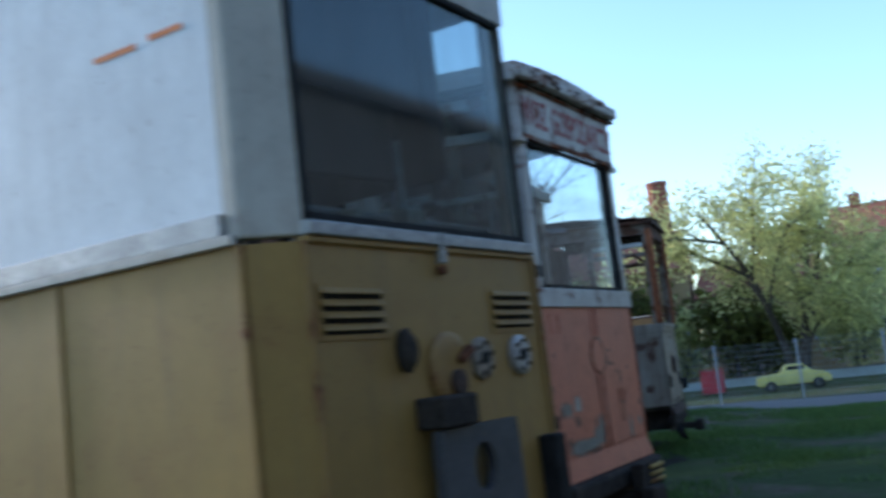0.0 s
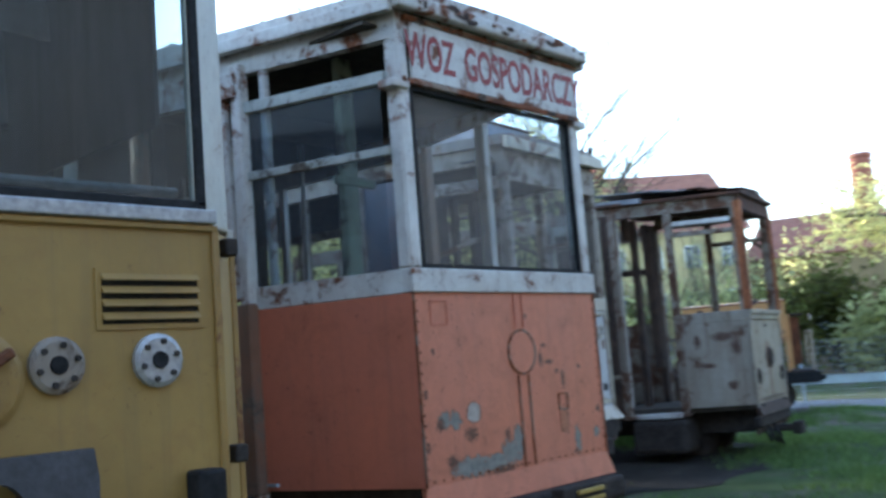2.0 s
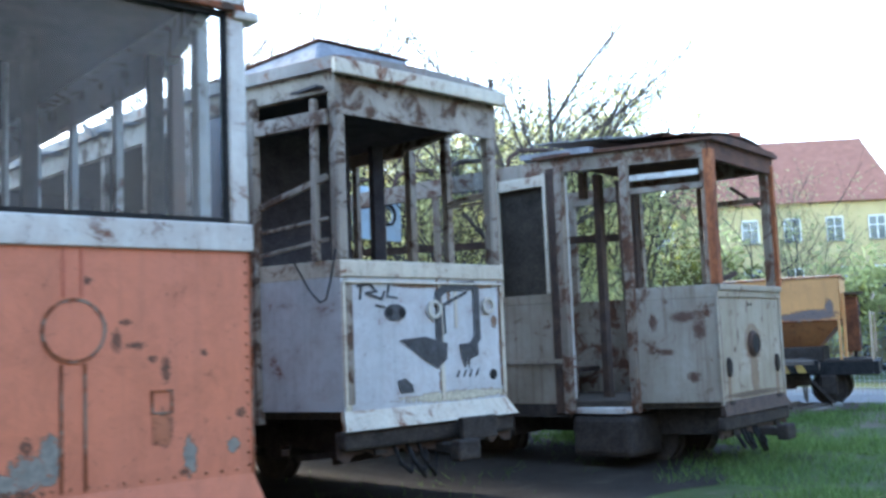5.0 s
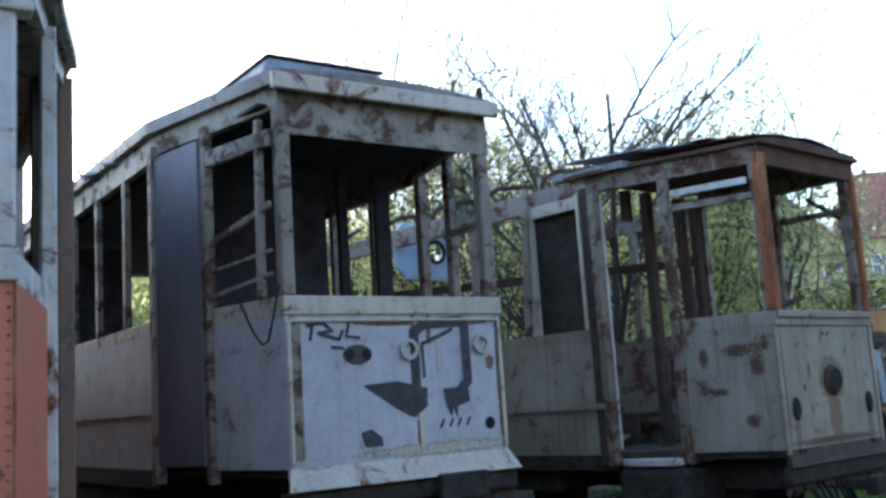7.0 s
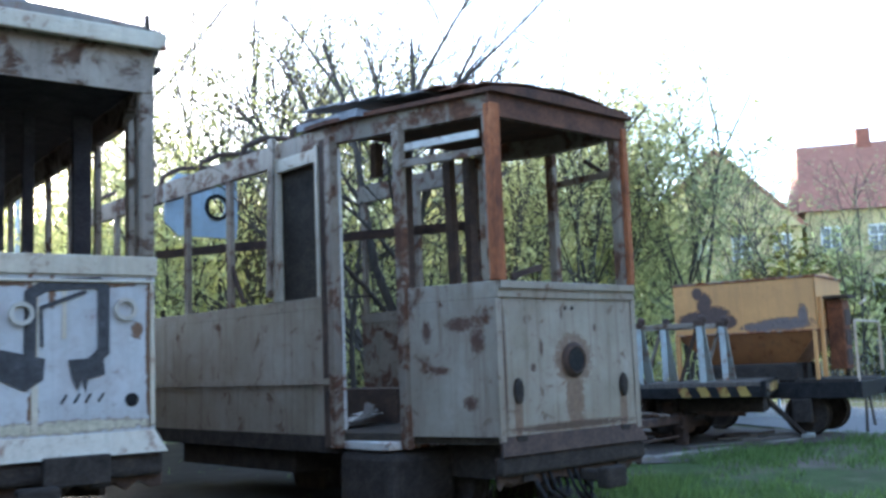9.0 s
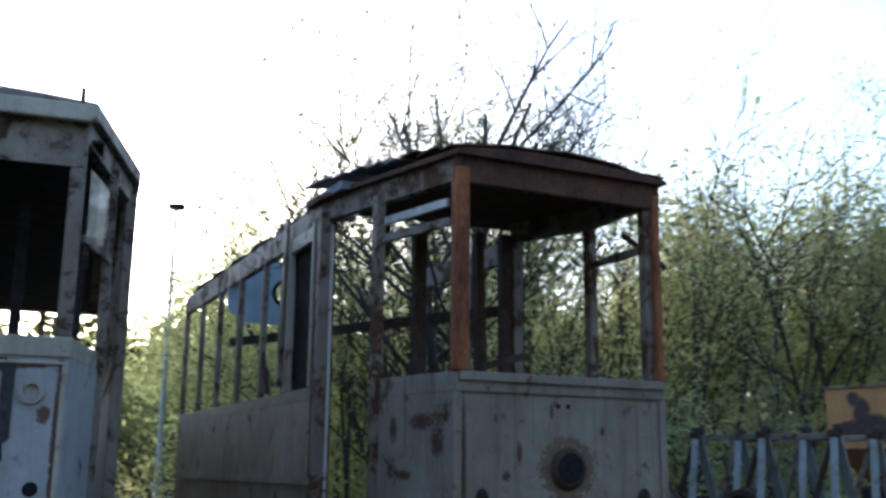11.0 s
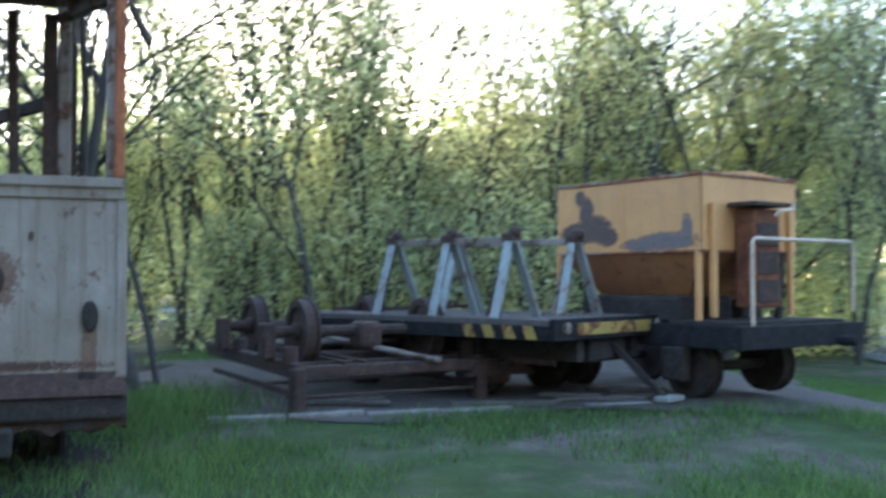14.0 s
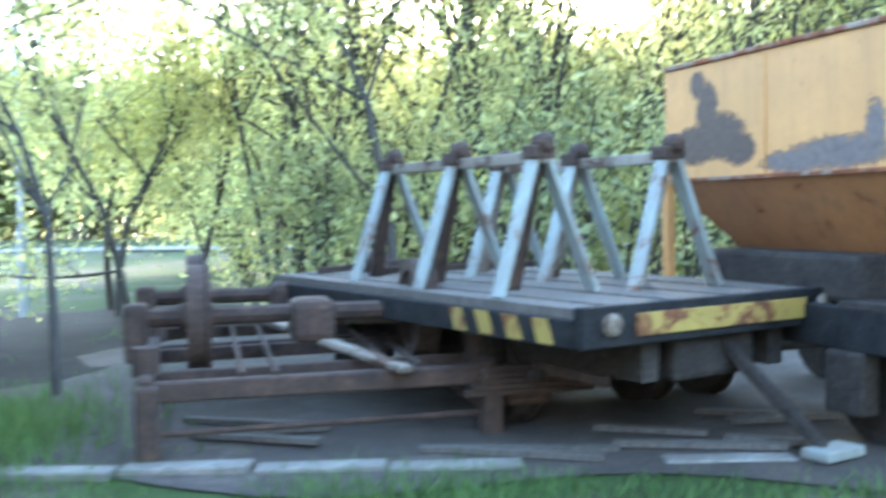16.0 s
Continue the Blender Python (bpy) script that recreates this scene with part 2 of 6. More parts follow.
M_POST_D = worn_paint("dark flaking post", (0.31, 0.27, 0.215), 0.62, (0.11, 0.085, 0.065), streak=0.9, rustcol=(0.10, 0.043, 0.022))
# dim interior tone, raised in the colour to stand in for veiling haze
M_HAZEDARK = rough_stuff("dark grey brown with haze lift", [(0.3, (0.035, 0.033, 0.038)), (0.7, (0.085, 0.078, 0.082))], 5)
M_ROOFEDGE = worn_paint("dirty cream roof", (0.26, 0.245, 0.22), 0.5, (0.12, 0.11, 0.10), streak=0.6)
M_ROOFBOX = rough_stuff("weathered grey sheet", [(0.3, (0.13, 0.14, 0.16)), (0.6, (0.26, 0.27, 0.29)), (0.85, (0.20, 0.12, 0.08))], 4)
M_RUSTROOF = rough_stuff("dark rusted plate", [(0.3, (0.045, 0.022, 0.015)), (0.55, (0.12, 0.05, 0.028)), (0.8, (0.20, 0.085, 0.045))], 5)
M_RUSTPOST = rough_stuff("orange rusted post", [(0.3, (0.12, 0.04, 0.02)), (0.5, (0.34, 0.11, 0.04)), (0.8, (0.50, 0.20, 0.09))], 6, stretch=(1, 1, 0.4))
M_DARKRUST = rough_stuff("dark brown rust", [(0.3, (0.03, 0.02, 0.015)), (0.6, (0.085, 0.05, 0.035)), (0.85, (0.15, 0.085, 0.055))], 6)
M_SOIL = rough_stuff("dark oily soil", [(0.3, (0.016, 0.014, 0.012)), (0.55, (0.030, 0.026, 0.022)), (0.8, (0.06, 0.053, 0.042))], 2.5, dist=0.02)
# for the added unseen wall; dark so that it dims reflections and bounce
M_SKYBLOCK = rough_stuff("grey render", [(0.3, (0.06, 0.062, 0.065)), (0.7, (0.12, 0.122, 0.125))], 0.5)
M_OCHRE_R = worn_paint("ochre paint with rust", (0.34, 0.20, 0.05), 0.5, streak=0.5)
M_STEEL = rough_stuff("dull aluminium strip", [(0.3, (0.28, 0.28, 0.28)), (0.7, (0.52, 0.52, 0.52))], 7, 0.45, 0.2, metallic=0.4)
M_DASH = worn_paint("orange dash", (0.75, 0.20, 0.03), 0.2)
M_RED = worn_paint("dark red sign paint", (0.28, 0.022, 0.02), 0.05, streak=0.1)
M_WOODPAINT = worn_paint("peeling paint on wood", (0.52, 0.53, 0.47), 0.55, streak=0.5, rustcol=(0.11, 0.085, 0.06))
M_DOOR = worn_paint("dark grey door", (0.17, 0.18, 0.20), 0.35, (0.10, 0.105, 0.12), streak=0.6)
M_BROWNWOOD = worn_paint("brown door wood", (0.24, 0.11, 0.06), 0.5, (0.16, 0.10, 0.07), streak=0.6, rustcol=(0.16, 0.13, 0.10))
M_SPRAY = rough_stuff("sprayed black", [(0.3, (0.02, 0.02, 0.022)), (0.6, (0.06, 0.06, 0.065)), (0.9, (0.2, 0.2, 0.2))], 9, 0.7, 0.1)
M_COUPLER = rough_stuff("grey iron plate", [(0.3, (0.04, 0.04, 0.045)), (0.7, (0.09, 0.09, 0.10))], 6, 0.6)
M_BLIND = rough_stuff("dusty blind cloth", [(0.3, (0.05, 0.045, 0.044)), (0.7, (0.12, 0.11, 0.105))], 3, stretch=(5, 5, 0.5))
M_GREENWOOD = worn_paint("peeling green paint on wood", (0.33, 0.36, 0.24), 0.55, (0.20, 0.23, 0.15), streak=0.5, rustcol=(0.10, 0.08, 0.055))
M_PALEBLUE = worn_paint("pale blue sheet", (0.40, 0.52, 0.60), 0.2)
for _m in (M_HAZEDARK, M_BLACK, M_DARK, M_INNER, M_SOIL):
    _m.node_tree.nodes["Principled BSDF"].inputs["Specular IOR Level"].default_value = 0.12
M_GLASS_A = dirty_glass("dim cab glass", (0.6, 0.68, 0.70), 0.10, (0.20, 0.20, 0.20))


def blob_mask(nt, spots, wobble=0.35, scale=26.0, grow=0.0):
    """Ragged patches round (x, z, rx, rz) on a front wall, in the thing's own metres."""
    v = coords(nt)
    sep = nt.nodes.new("ShaderNodeSeparateXYZ")
    nt.links.new(v, sep.inputs[0])
    n = noise_tex(nt, v, scale, 12, 0.75, 0.5)

    def op(kind, a, b):
        k = nt.nodes.new("ShaderNodeMath")
        k.operation = kind
        for i, val in enumerate((a, b)):
            if isinstance(val, (int, float)):
                k.inputs[i].default_value = val
            else:
                nt.links.new(val, k.inputs[i])
        return k.outputs[0]

    best = None
    for x, z, rx, rz in spots:
        dx = op("DIVIDE", op("SUBTRACT", sep.outputs[0], x), rx)
        dz = op("DIVIDE", op("SUBTRACT", sep.outputs[2], z), rz)
        d = op("ADD", op("MULTIPLY", dx, dx), op("MULTIPLY", dz, dz))
        best = d if best is None else op("MINIMUM", best, d)
    f = op("ADD", best, op("MULTIPLY", op("SUBTRACT", n, 0.5), 1 / max(0.05, 1 - wobble) * 8.5 * wobble))
    return ramp(nt, op("MULTIPLY", f, 0.5), [(0.40 + grow, (1, 1, 1)), (0.46 + grow, (0, 0, 0))])


def patched(mat, name, groups):
    """A copy of a paint with bare or stained patches of their own shape laid on it."""
    m = mat.copy()
    m.name = name
    nt = m.node_tree
    b = nt.nodes["Principled BSDF"]
    src = b.inputs["Base Color"].links[0].from_socket
    for spots, col, wob in groups:
        fineness = 70.0 if wob >= 0.44 else 26.0
        mask = blob_mask(nt, spots, wob, fineness)
        src = mixed(nt, mixed(nt, 1.0, blob_mask(nt, spots, wob, fineness, 0.16), (0.7, 0.7, 0.7), "MULTIPLY"), src, (0.12, 0.05, 0.025))
        tone = noise_tex(nt, coords(nt), 22, 6, 0.7)
        src = mixed(nt, mask, src, ramp(nt, tone, [(0.3, tuple(c * 0.55 for c in col)), (0.7, tuple(min(1, c * 1.25) for c in col))]))
    nt.links.new(src, b.inputs["Base Color"])
    return m


def leaf_paint(name, a, b, glow=0.5):
    m, nt, bs = nodes_of(name)
    nt.nodes.remove(bs)
    g = nt.nodes.new("ShaderNodeNewGeometry")
    col = ramp(nt, g.outputs["Random Per Island"], [(0.0, a), (0.6, b), (1.0, tuple(min(1, c * 1.35) for c in b))])
    d = nt.nodes.new("ShaderNodeBsdfDiffuse")
    t = nt.nodes.new("ShaderNodeBsdfTranslucent")
    nt.links.new(col, d.inputs[0])
    nt.links.new(mixed(nt, 1.0, col, (1.75, 1.68, 1.2), "MULTIPLY"), t.inputs[0])
    x = nt.nodes.new("ShaderNodeMixShader")
    x.inputs[0].default_value = glow
    nt.links.new(d.outputs[0], x.inputs[1])
    nt.links.new(t.outputs[0], x.inputs[2])
    nt.links.new(x.outputs[0], nt.nodes["Material Output"].inputs[0])
    return m


def earth():
    m, nt, b = nodes_of("grass and earth")
    v = coords(nt)
    big = noise_tex(nt, v, 0.55, 6, 0.62, 0.4)
    mid = noise_tex(nt, v, 3.5, 7, 0.7)
    fine = noise_tex(nt, v, 38, 5, 0.7)
    soil = ramp(nt, mid, [(0.3, (0.07, 0.056, 0.042)), (0.55, (0.12, 0.10, 0.078)), (0.8, (0.19, 0.17, 0.14))])
    grass = ramp(nt, mid, [(0.3, (0.04, 0.055, 0.02)), (0.55, (0.058, 0.092, 0.032)), (0.8, (0.095, 0.135, 0.05))])
    grass = mixed(nt, ramp(nt, fine, [(0.36, (0.75,) * 3), (0.6, (0, 0, 0))]), grass, (0.035, 0.045, 0.015))
    f = ramp(nt, mixed(nt, 0.35, big, fine), [(0.42, (0, 0, 0)), (0.51, (1, 1, 1))])
    nt.links.new(mixed(nt, f, soil, grass), b.inputs["Base Color"])
    b.inputs["Roughness"].default_value = 0.95
    b.inputs["Specular IOR Level"].default_value = 0.1
    bump(nt, b, mixed(nt, 0.5, mid, fine), 0.7, 0.03)
    return m


M_GROUND = earth()
M_BED = rough_stuff("dusty track bed", [(0.3, (0.04, 0.031, 0.025)), (0.55, (0.075, 0.058, 0.046)), (0.8, (0.15, 0.12, 0.095))], 3, dist=0.02)
M_CONCRETE = rough_stuff("old concrete", [(0.3, (0.14, 0.125, 0.105)), (0.7, (0.30, 0.275, 0.235))], 4)
M_LEAF = leaf_paint("young leaves", (0.27, 0.29, 0.165), (0.43, 0.44, 0.25), 0.6)
M_LEAF_D = leaf_paint("darker leaves", (0.17, 0.19, 0.115), (0.29, 0.305, 0.175), 0.55)
M_LEAF_T = leaf_paint("brown spring buds", (0.05, 0.045, 0.02), (0.09, 0.10, 0.03), 0.4)
M_BLADE = leaf_paint("grass blades", (0.055, 0.098, 0.034), (0.112, 0.178, 0.068), 0.35)
M_FRONT_B = patched(M_ORANGE, "orange front with peeled primer", [
    ([(-0.48, 0.885, 0.17, 0.055), (-0.28, 0.885, 0.14, 0.05), (-0.12, 0.93, 0.10, 0.07), (-0.06, 1.0, 0.05, 0.07), (-0.68, 1.155, 0.05, 0.045), (-0.60, 1.145, 0.05, 0.05), (0.55, 0.93, 0.03, 0.08), (0.76, 0.96, 0.03, 0.035)], (0.23, 0.22, 0.19), 0.42),
    ([(-0.44, 1.175, 0.06, 0.055)], (0.42, 0.36, 0.31), 0.25),
    ([(-0.47, 1.06, 0.05, 0.035), (-0.64, 0.93, 0.04, 0.035), (-0.20, 0.84, 0.10, 0.02), (-0.72, 1.13, 0.03, 0.03), (-0.15, 1.03, 0.02, 0.03), (0.44, 1.31, 0.02, 0.05), (0.22, 1.44, 0.02, 0.045), (0.30, 1.42, 0.04, 0.015), (0.16, 1.50, 0.02, 0.02), (0.26, 1.52, 0.025, 0.012), (0.38, 1.36, 0.02, 0.015), (-0.74, 1.52, 0.015, 0.015), (0.10, 1.70, 0.02, 0.015), (0.43, 1.06, 0.035, 0.07), (0.62, 1.38, 0.015, 0.015), (0.52, 0.86, 0.02, 0.015), (-0.83, 1.02, 0.02, 0.03), (-0.82, 1.3, 0.015, 0.03), (0.8, 1.1, 0.02, 0.02)], (0.13, 0.055, 0.032), 0.6)])
M_FRONT_D = patched(M_KHAKI, "khaki front with rust stains", [
    ([(0.02, 1.25, 0.20, 0.19), (0.02, 0.95, 0.10, 0.26), (-0.63, 0.85, 0.04, 0.2), (0.63, 0.85, 0.04, 0.2)], (0.18, 0.11, 0.07), 0.35),
    ([(-0.35, 1.35, 0.02, 0.06), (-0.45, 1.2, 0.03, 0.03), (0.3, 1.5, 0.015, 0.03), (-0.1, 1.62, 0.012, 0.05), (-0.76, 1.2, 0.02, 0.5), (0.0, 0.74, 0.7, 0.03)], (0.07, 0.035, 0.022), 0.5)])
M_SIDE_D = patched(M_KHAKI, "khaki side with rust scabs", [
    ([(-0.9, 1.55, 0.03, 0.05), (-0.86, 1.42, 0.015, 0.09), (-0.95, 1.2, 0.02, 0.03), (-0.88, 0.95, 0.015, 0.05), (-0.98, 1.5, 0.01, 0.08)], (0.08, 0.036, 0.022), 0.55)])
M_FRONT_C = patched(M_GREYWHITE, "grey white front with rust runs", [
    ([(0.11, 1.72, 0.022, 0.20), (0.24, 1.80, 0.02, 0.10), (-0.1, 1.85, 0.25, 0.02), (0.86, 1.4, 0.022, 0.5), (0.13, 1.05, 0.03, 0.12), (0.55, 1.85, 0.2, 0.018), (-0.82, 1.4, 0.02, 0.4), (0.78, 1.55, 0.04, 0.05)], (0.17, 0.09, 0.05), 0.4),
    ([(0.3, 0.95, 0.6, 0.04), (-0.85, 1.35, 0.04, 0.6)], (0.50, 0.45, 0.33), 0.4)])
M_TUB = patched(M_HOPPER, "hopper side with burnt patch", [
    ([(0.30, 1.70, 0.24, 0.11), (0.55, 1.74, 0.20, 0.13), (0.42, 1.90, 0.10, 0.16), (0.33, 2.05, 0.07, 0.08), (0.70, 1.66, 0.14, 0.09)], (0.085, 0.05, 0.04), 0.25),
    ([(1.45, 1.60, 0.34, 0.08), (1.68, 1.70, 0.06, 0.13), (1.15, 1.57, 0.25, 0.06)], (0.16, 0.12, 0.11), 0.35)])


# ---- ground ----
def ground_z(x, y):
    """The lie of the land: level by the trams, a low bank under the wagons, falling away to the street."""
    s = min(1.0, max(0.0, (x - 14.0) / 7.0))
    s2 = min(1.0, max(0.0, (x - 26.0) / 24.0))
    z = -0.6 * s * s * (3 - 2 * s) - 0.85 * s2
    b = max(0.0, 1 - ((x - 12.0) / 6.5) ** 2) * min(1.0, max(0.0, (y - 1.5) / 3.0)) * max(0.0, min(1.0, (16.0 - y) / 6.0))
    return z + 0.2 * b + 0.03 * noise.noise((x * 0.5, y * 0.5, 0.3))


def steps(stops):
    out = []
    for a, b, d in stops:
        n = max(1, round((b - a) / d))
        out += [a + (b - a) * i / n for i in range(n)]
    return out + [stops[-1][1]]


def ground_sheet():
    xs = steps([(-900, -60, 120), (-60, -12, 8), (-12, 20, 0.4), (20, 70, 3), (70, 900, 120)])
    ys = steps([(-900, -60, 120), (-60, -10, 8), (-10, 12, 0.4), (12, 60, 3), (60, 900, 120)])
    verts = [(x, y, ground_z(x, y)) for y in ys for x in xs]
    w = len(xs)
    faces = [(j * w + i, j * w + i + 1, (j + 1) * w + i + 1, (j + 1) * w + i) for j in range(len(ys) - 1) for i in range(w - 1)]
    me = bpy.data.meshes.new("ground")
    me.from_pydata(verts, [], faces)
    me.materials.append(M_GROUND)
    for p in me.polygons:
        p.use_smooth = True
    return tagged(new("ground", me), "patchy grass and bare earth of a tram yard", "ground", kind="structure")


ground_sheet()


# ---- trams ----
def lettering(text, size, m, material, parent, name="lettering", xscale=1.0):
    cu = bpy.data.curves.new(name, "FONT")
    cu.body, cu.size, cu.align_x, cu.align_y, cu.extrude, cu.offset = text, size, "CENTER", "CENTER", 0.002, 0.005
    tmp = bpy.data.objects.new(name, cu)
    me = bpy.data.meshes.new_from_object(tmp)
    bpy.data.objects.remove(tmp)
    me.materials.append(material)
    for v in me.vertices:
        v.co.x *= xscale
    ob = new(name, me)
    ob.parent = parent
    ob.matrix_local = m
    return ob


def dome(outline, z, rise, edge=0.1, over=0.06, rows=5):
    """A roof slab over a plan outline, arched across its width."""
    bm = bmesh.new()
    cx = sum(p[0] for p in outline) / len(outline)
    xs = max(abs(p[0] - cx) for p in outline)
    low, mid = [], []
    for x, y in outline:
        s = 1 + over / max(0.2, xs)
        low.append(bm.verts.new((cx + (x - cx) * s, y, z)))
        mid.append(bm.verts.new((cx + (x - cx) * s, y, z + edge)))
    n = len(outline)
    for i in range(n):
        bm.faces.new((low[i], low[(i + 1) % n], mid[(i + 1) % n], mid[i]))
    bm.faces.new(low[::-1])
    ring = mid
    for k in range(1, rows + 1):
        f = 1 - k / (rows + 0.6)
        top = [bm.verts.new((cx + (v.co.x - cx) * f / (1 - (k - 1) / (rows + 0.6)), v.co.y, z + edge + rise * (1 - f * f))) for v in ring]
        for i in range(n):
            bm.faces.new((ring[i], ring[(i + 1) % n], top[(i + 1) % n], top[i]))
        ring = top
    bm.faces.new(ring)
    return bm


def wheel(parent, x, y, r=0.33, z=0.33):
    bm = bmesh.new()
    lathe(bm, Matrix.Translation((x, y, z)) @ Matrix.Rotation(radians(90), 4, "Y"), [(r * 0.25, -0.07), (r * 0.8, -0.05), (r, -0.06), (r, 0.05), (r * 1.08, 0.06), (r * 1.08, 0.09), (r * 0.8, 0.07), (r * 0.25, 0.09)], 24)
    part("wheel", bm, M_DARK, parent)


def shell(t, wf, wb, lp, lb, low, sill, top, mats, pf=0.55, windows=7, full_roof=True, rear=True, m_door=None, b_right=None, m_skirt=None, flare=0.11, stand=0.14, b_in=0.5, m_front=None):
    """The frame of an old tram: front platform, doorways, saloon sides. mats: lower panels, band, posts, roof."""
    m_low, m_band, m_post, m_roof = mats
    m_door = m_door or m_post
    m_skirt = m_skirt or m_low
    a, b = wf / 2, wb / 2
    dx = a + (b - a) * pf
    dy = lp * pf
    y2 = lp + lb
    b_left = b
    for s in (-1, 1):
        b = b_left if s < 0 or b_right is None else b_right
        dx = a + (b - a) * pf
        open_side = b_right is not None and s > 0
        if open_side:
            b = b_in
        fl, dl, pl, rl = (s * a, 0), (s * dx, dy), (s * b, lp), (s * b, y2)
        part("platform_side_panel", walls((fl, dl, low, sill - 0.13, 0.035), side=s), m_low, t)
        part("platform_side_band", walls((fl, dl, sill - 0.13, sill, 0.06), bevel=0.006, side=s), m_band, t)
        part("door_post", beams([((s * dx, dy, low - 0.1), (s * dx, dy, top), 0.075, 0.09)], 0.008), m_front or m_door, t)
        part("door_post", beams([((s * b, lp, low - 0.1), (s * b, lp, top), 0.09, 0.09)], 0.008), m_door, t)
        part("corner_post", beams([((s * (a - 0.045), 0.045, sill), (s * (a - 0.045), 0.045, top), 0.10, 0.10)], 0.015), m_post, t)
        part("platform_cantrail", walls((fl, dl, top - 0.06, top + 0.1, 0.07), (dl, pl, top - 0.06, top + 0.1, 0.07), side=s), m_post, t)
        if not open_side:
            part("saloon_side_panel", walls((pl, rl, low, sill - 0.1, 0.035), side=s), m_low, t)
            part("saloon_side_band", walls((pl, rl, sill - 0.1, sill, 0.06), bevel=0.006, side=s), m_band, t)
            part("waist_strip", walls(((s * b, lp), (s * b, y2), low + 0.42, low + 0.47, 0.03), side=-s), m_low, t)
            part("cantrail", walls((pl, rl, top - 0.1, top + 0.1, 0.07), side=s), m_post, t)
        for i in range(1, 1 if open_side else windows + 1):
            y = lp + lb * i / windows
            part("window_post", beams([((s * (b - 0.03), y, sill), (s * (b - 0.03), y, top - 0.1), 0.05, 0.075)]), m_post, t)
    b, br = b_left, b_left if b_right is None else b_in
    torn = b_right is not None
    far = br if not torn else -1.1
    part("front_panel", walls(((-a, 0), (a, 0), low, sill - 0.13, 0.04)), m_low, t)
    part("front_band", boxes((-a - 0.015, a + 0.015, -0.02, 0.06, sill - 0.13, sill), bevel=0.008), m_band, t)
    part("front_header", boxes((-a, a, 0.0, 0.07, top - 0.06, top + 0.1)), m_post, t)
    bm = bmesh.new()
    hexa(bm, [(-a - 0.05, -flare, low - 0.14), (a + 0.05, -flare, low - 0.14), (a, 0.03, low - 0.14), (-a, 0.03, low - 0.14),
              (-a, 0.0, low), (a, 0.0, low), (a, 0.04, low), (-a, 0.04, low)])
    part("flared_skirt", bm, m_skirt, t)
    bm = bmesh.new()
    poly = [(-b + 0.06, lp), (-a + 0.05, 0.03), (a - 0.05, 0.03), (br - 0.06, lp), (far - 0.06, y2), (-b + 0.06, y2)]
    lo = [bm.verts.new((x, y, low - 0.06)) for x, y in poly]
    hi = [bm.verts.new((x, y, low + 0.02)) for x, y in poly]
    bm.faces.new(lo[::-1])
    bm.faces.new(hi)
    for i in range(6):
        bm.faces.new((lo[i], lo[(i + 1) % 6], hi[(i + 1) % 6], hi[i]))
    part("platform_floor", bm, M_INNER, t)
    part("bumper", boxes((-a - 0.04, a + 0.04, -stand, 0.06, low - 0.29, low - 0.145), bevel=0.03), M_DARK, t)
    for s in (-1, 1):
        part("underframe_beam", boxes((s * 0.55 - 0.06, s * 0.55 + 0.06, 0.0, (lp if s > 0 else 3.4) if torn else y2, low - 0.34, low - 0.065)), M_DARK, t)
        if torn and s > 0:
            continue
        part("side_sill", walls(((s * (b if s < 0 else br), lp), (s * (b if s < 0 else br), y2), low - 0.14, low, 0.05), side=s), M_DARK, t)
    for k, yy in enumerate((1.0, 3.0) if torn else (lp + lb * 0.26, lp + lb * 0.74)):
        for s in (-1, 1):
            if not (torn and s > 0 and k):
                wheel(t, s * (0.42 if torn else 0.72), yy)
        part("axle", tubes([([(-0.42 if torn else -0.72, yy, 0.33), (-0.3 if torn and k else 0.42 if torn else 0.72, yy, 0.33)], 0.06)]), M_DARK, t)
    if rear:
        part("rear_wall", boxes((-b, br, y2, y2 + 0.05, low, sill)), m_low, t)
        for x in (-b + 0.05, -0.4, 0.4, br - 0.05):
            part("rear_post", boxes((x - 0.04, x + 0.04, y2, y2 + 0.06, sill, top)), m_post, t)
        part("rear_header", boxes((-b, br, y2, y2 + 0.06, top - 0.06, top + 0.1)), m_post, t)
    if full_roof:
        part("roof", dome([(-b, lp), (-a, -0.05), (a, -0.05), (b, lp), (b, y2), (-b, y2)], top + 0.1, 0.05), m_roof, t)
    else:
        part("roof", dome([(-b, lp + 0.3), (-b, lp), (-a, -0.08), (a, -0.08), (br + 0.2, lp), (br, lp + 0.2)], top + 0.1, 0.05, 0.035), m_roof, t)



def ring(bm, m, r0, r1, h, n=24):
    """A flat ring of height h standing on the xy plane of m."""
    lathe_rows = [(r0, 0.0), (r1, 0.0), (r1, h), (r0, h)]
    rings = [[bm.verts.new(m @ Vector((r * math.cos(a), r * math.sin(a), z))) for a in (2 * math.pi * k / n for k in range(n))] for r, z in lathe_rows]
    for i in range(4):
        a, b = rings[i], rings[(i + 1) % 4]
        for k in range(n):
            bm.faces.new((a[k], a[(k + 1) % n], b[(k + 1) % n], b[k]))


def disc(m, prof, material, name, parent, label="", n=20, sx=1.0, sy=1.0):
    bm = bmesh.new()
    lathe(bm, m @ Matrix.Diagonal((sx, sy, 1, 1)), prof, n)
    return part(name, bm, material, parent, label)


def rivets(points, parent, material, r=0.009, name="rivet_row"):
    """A line of round rivet heads on a front wall."""
    bm = bmesh.new()
    for x, y, z in points:
        lathe(bm, front(x, z, y), [(r, -0.002), (r * 0.8, r * 0.5), (r * 0.3, r * 0.75)], 6)
    return tagged(part(name, bm, material, parent), kind="stuff")


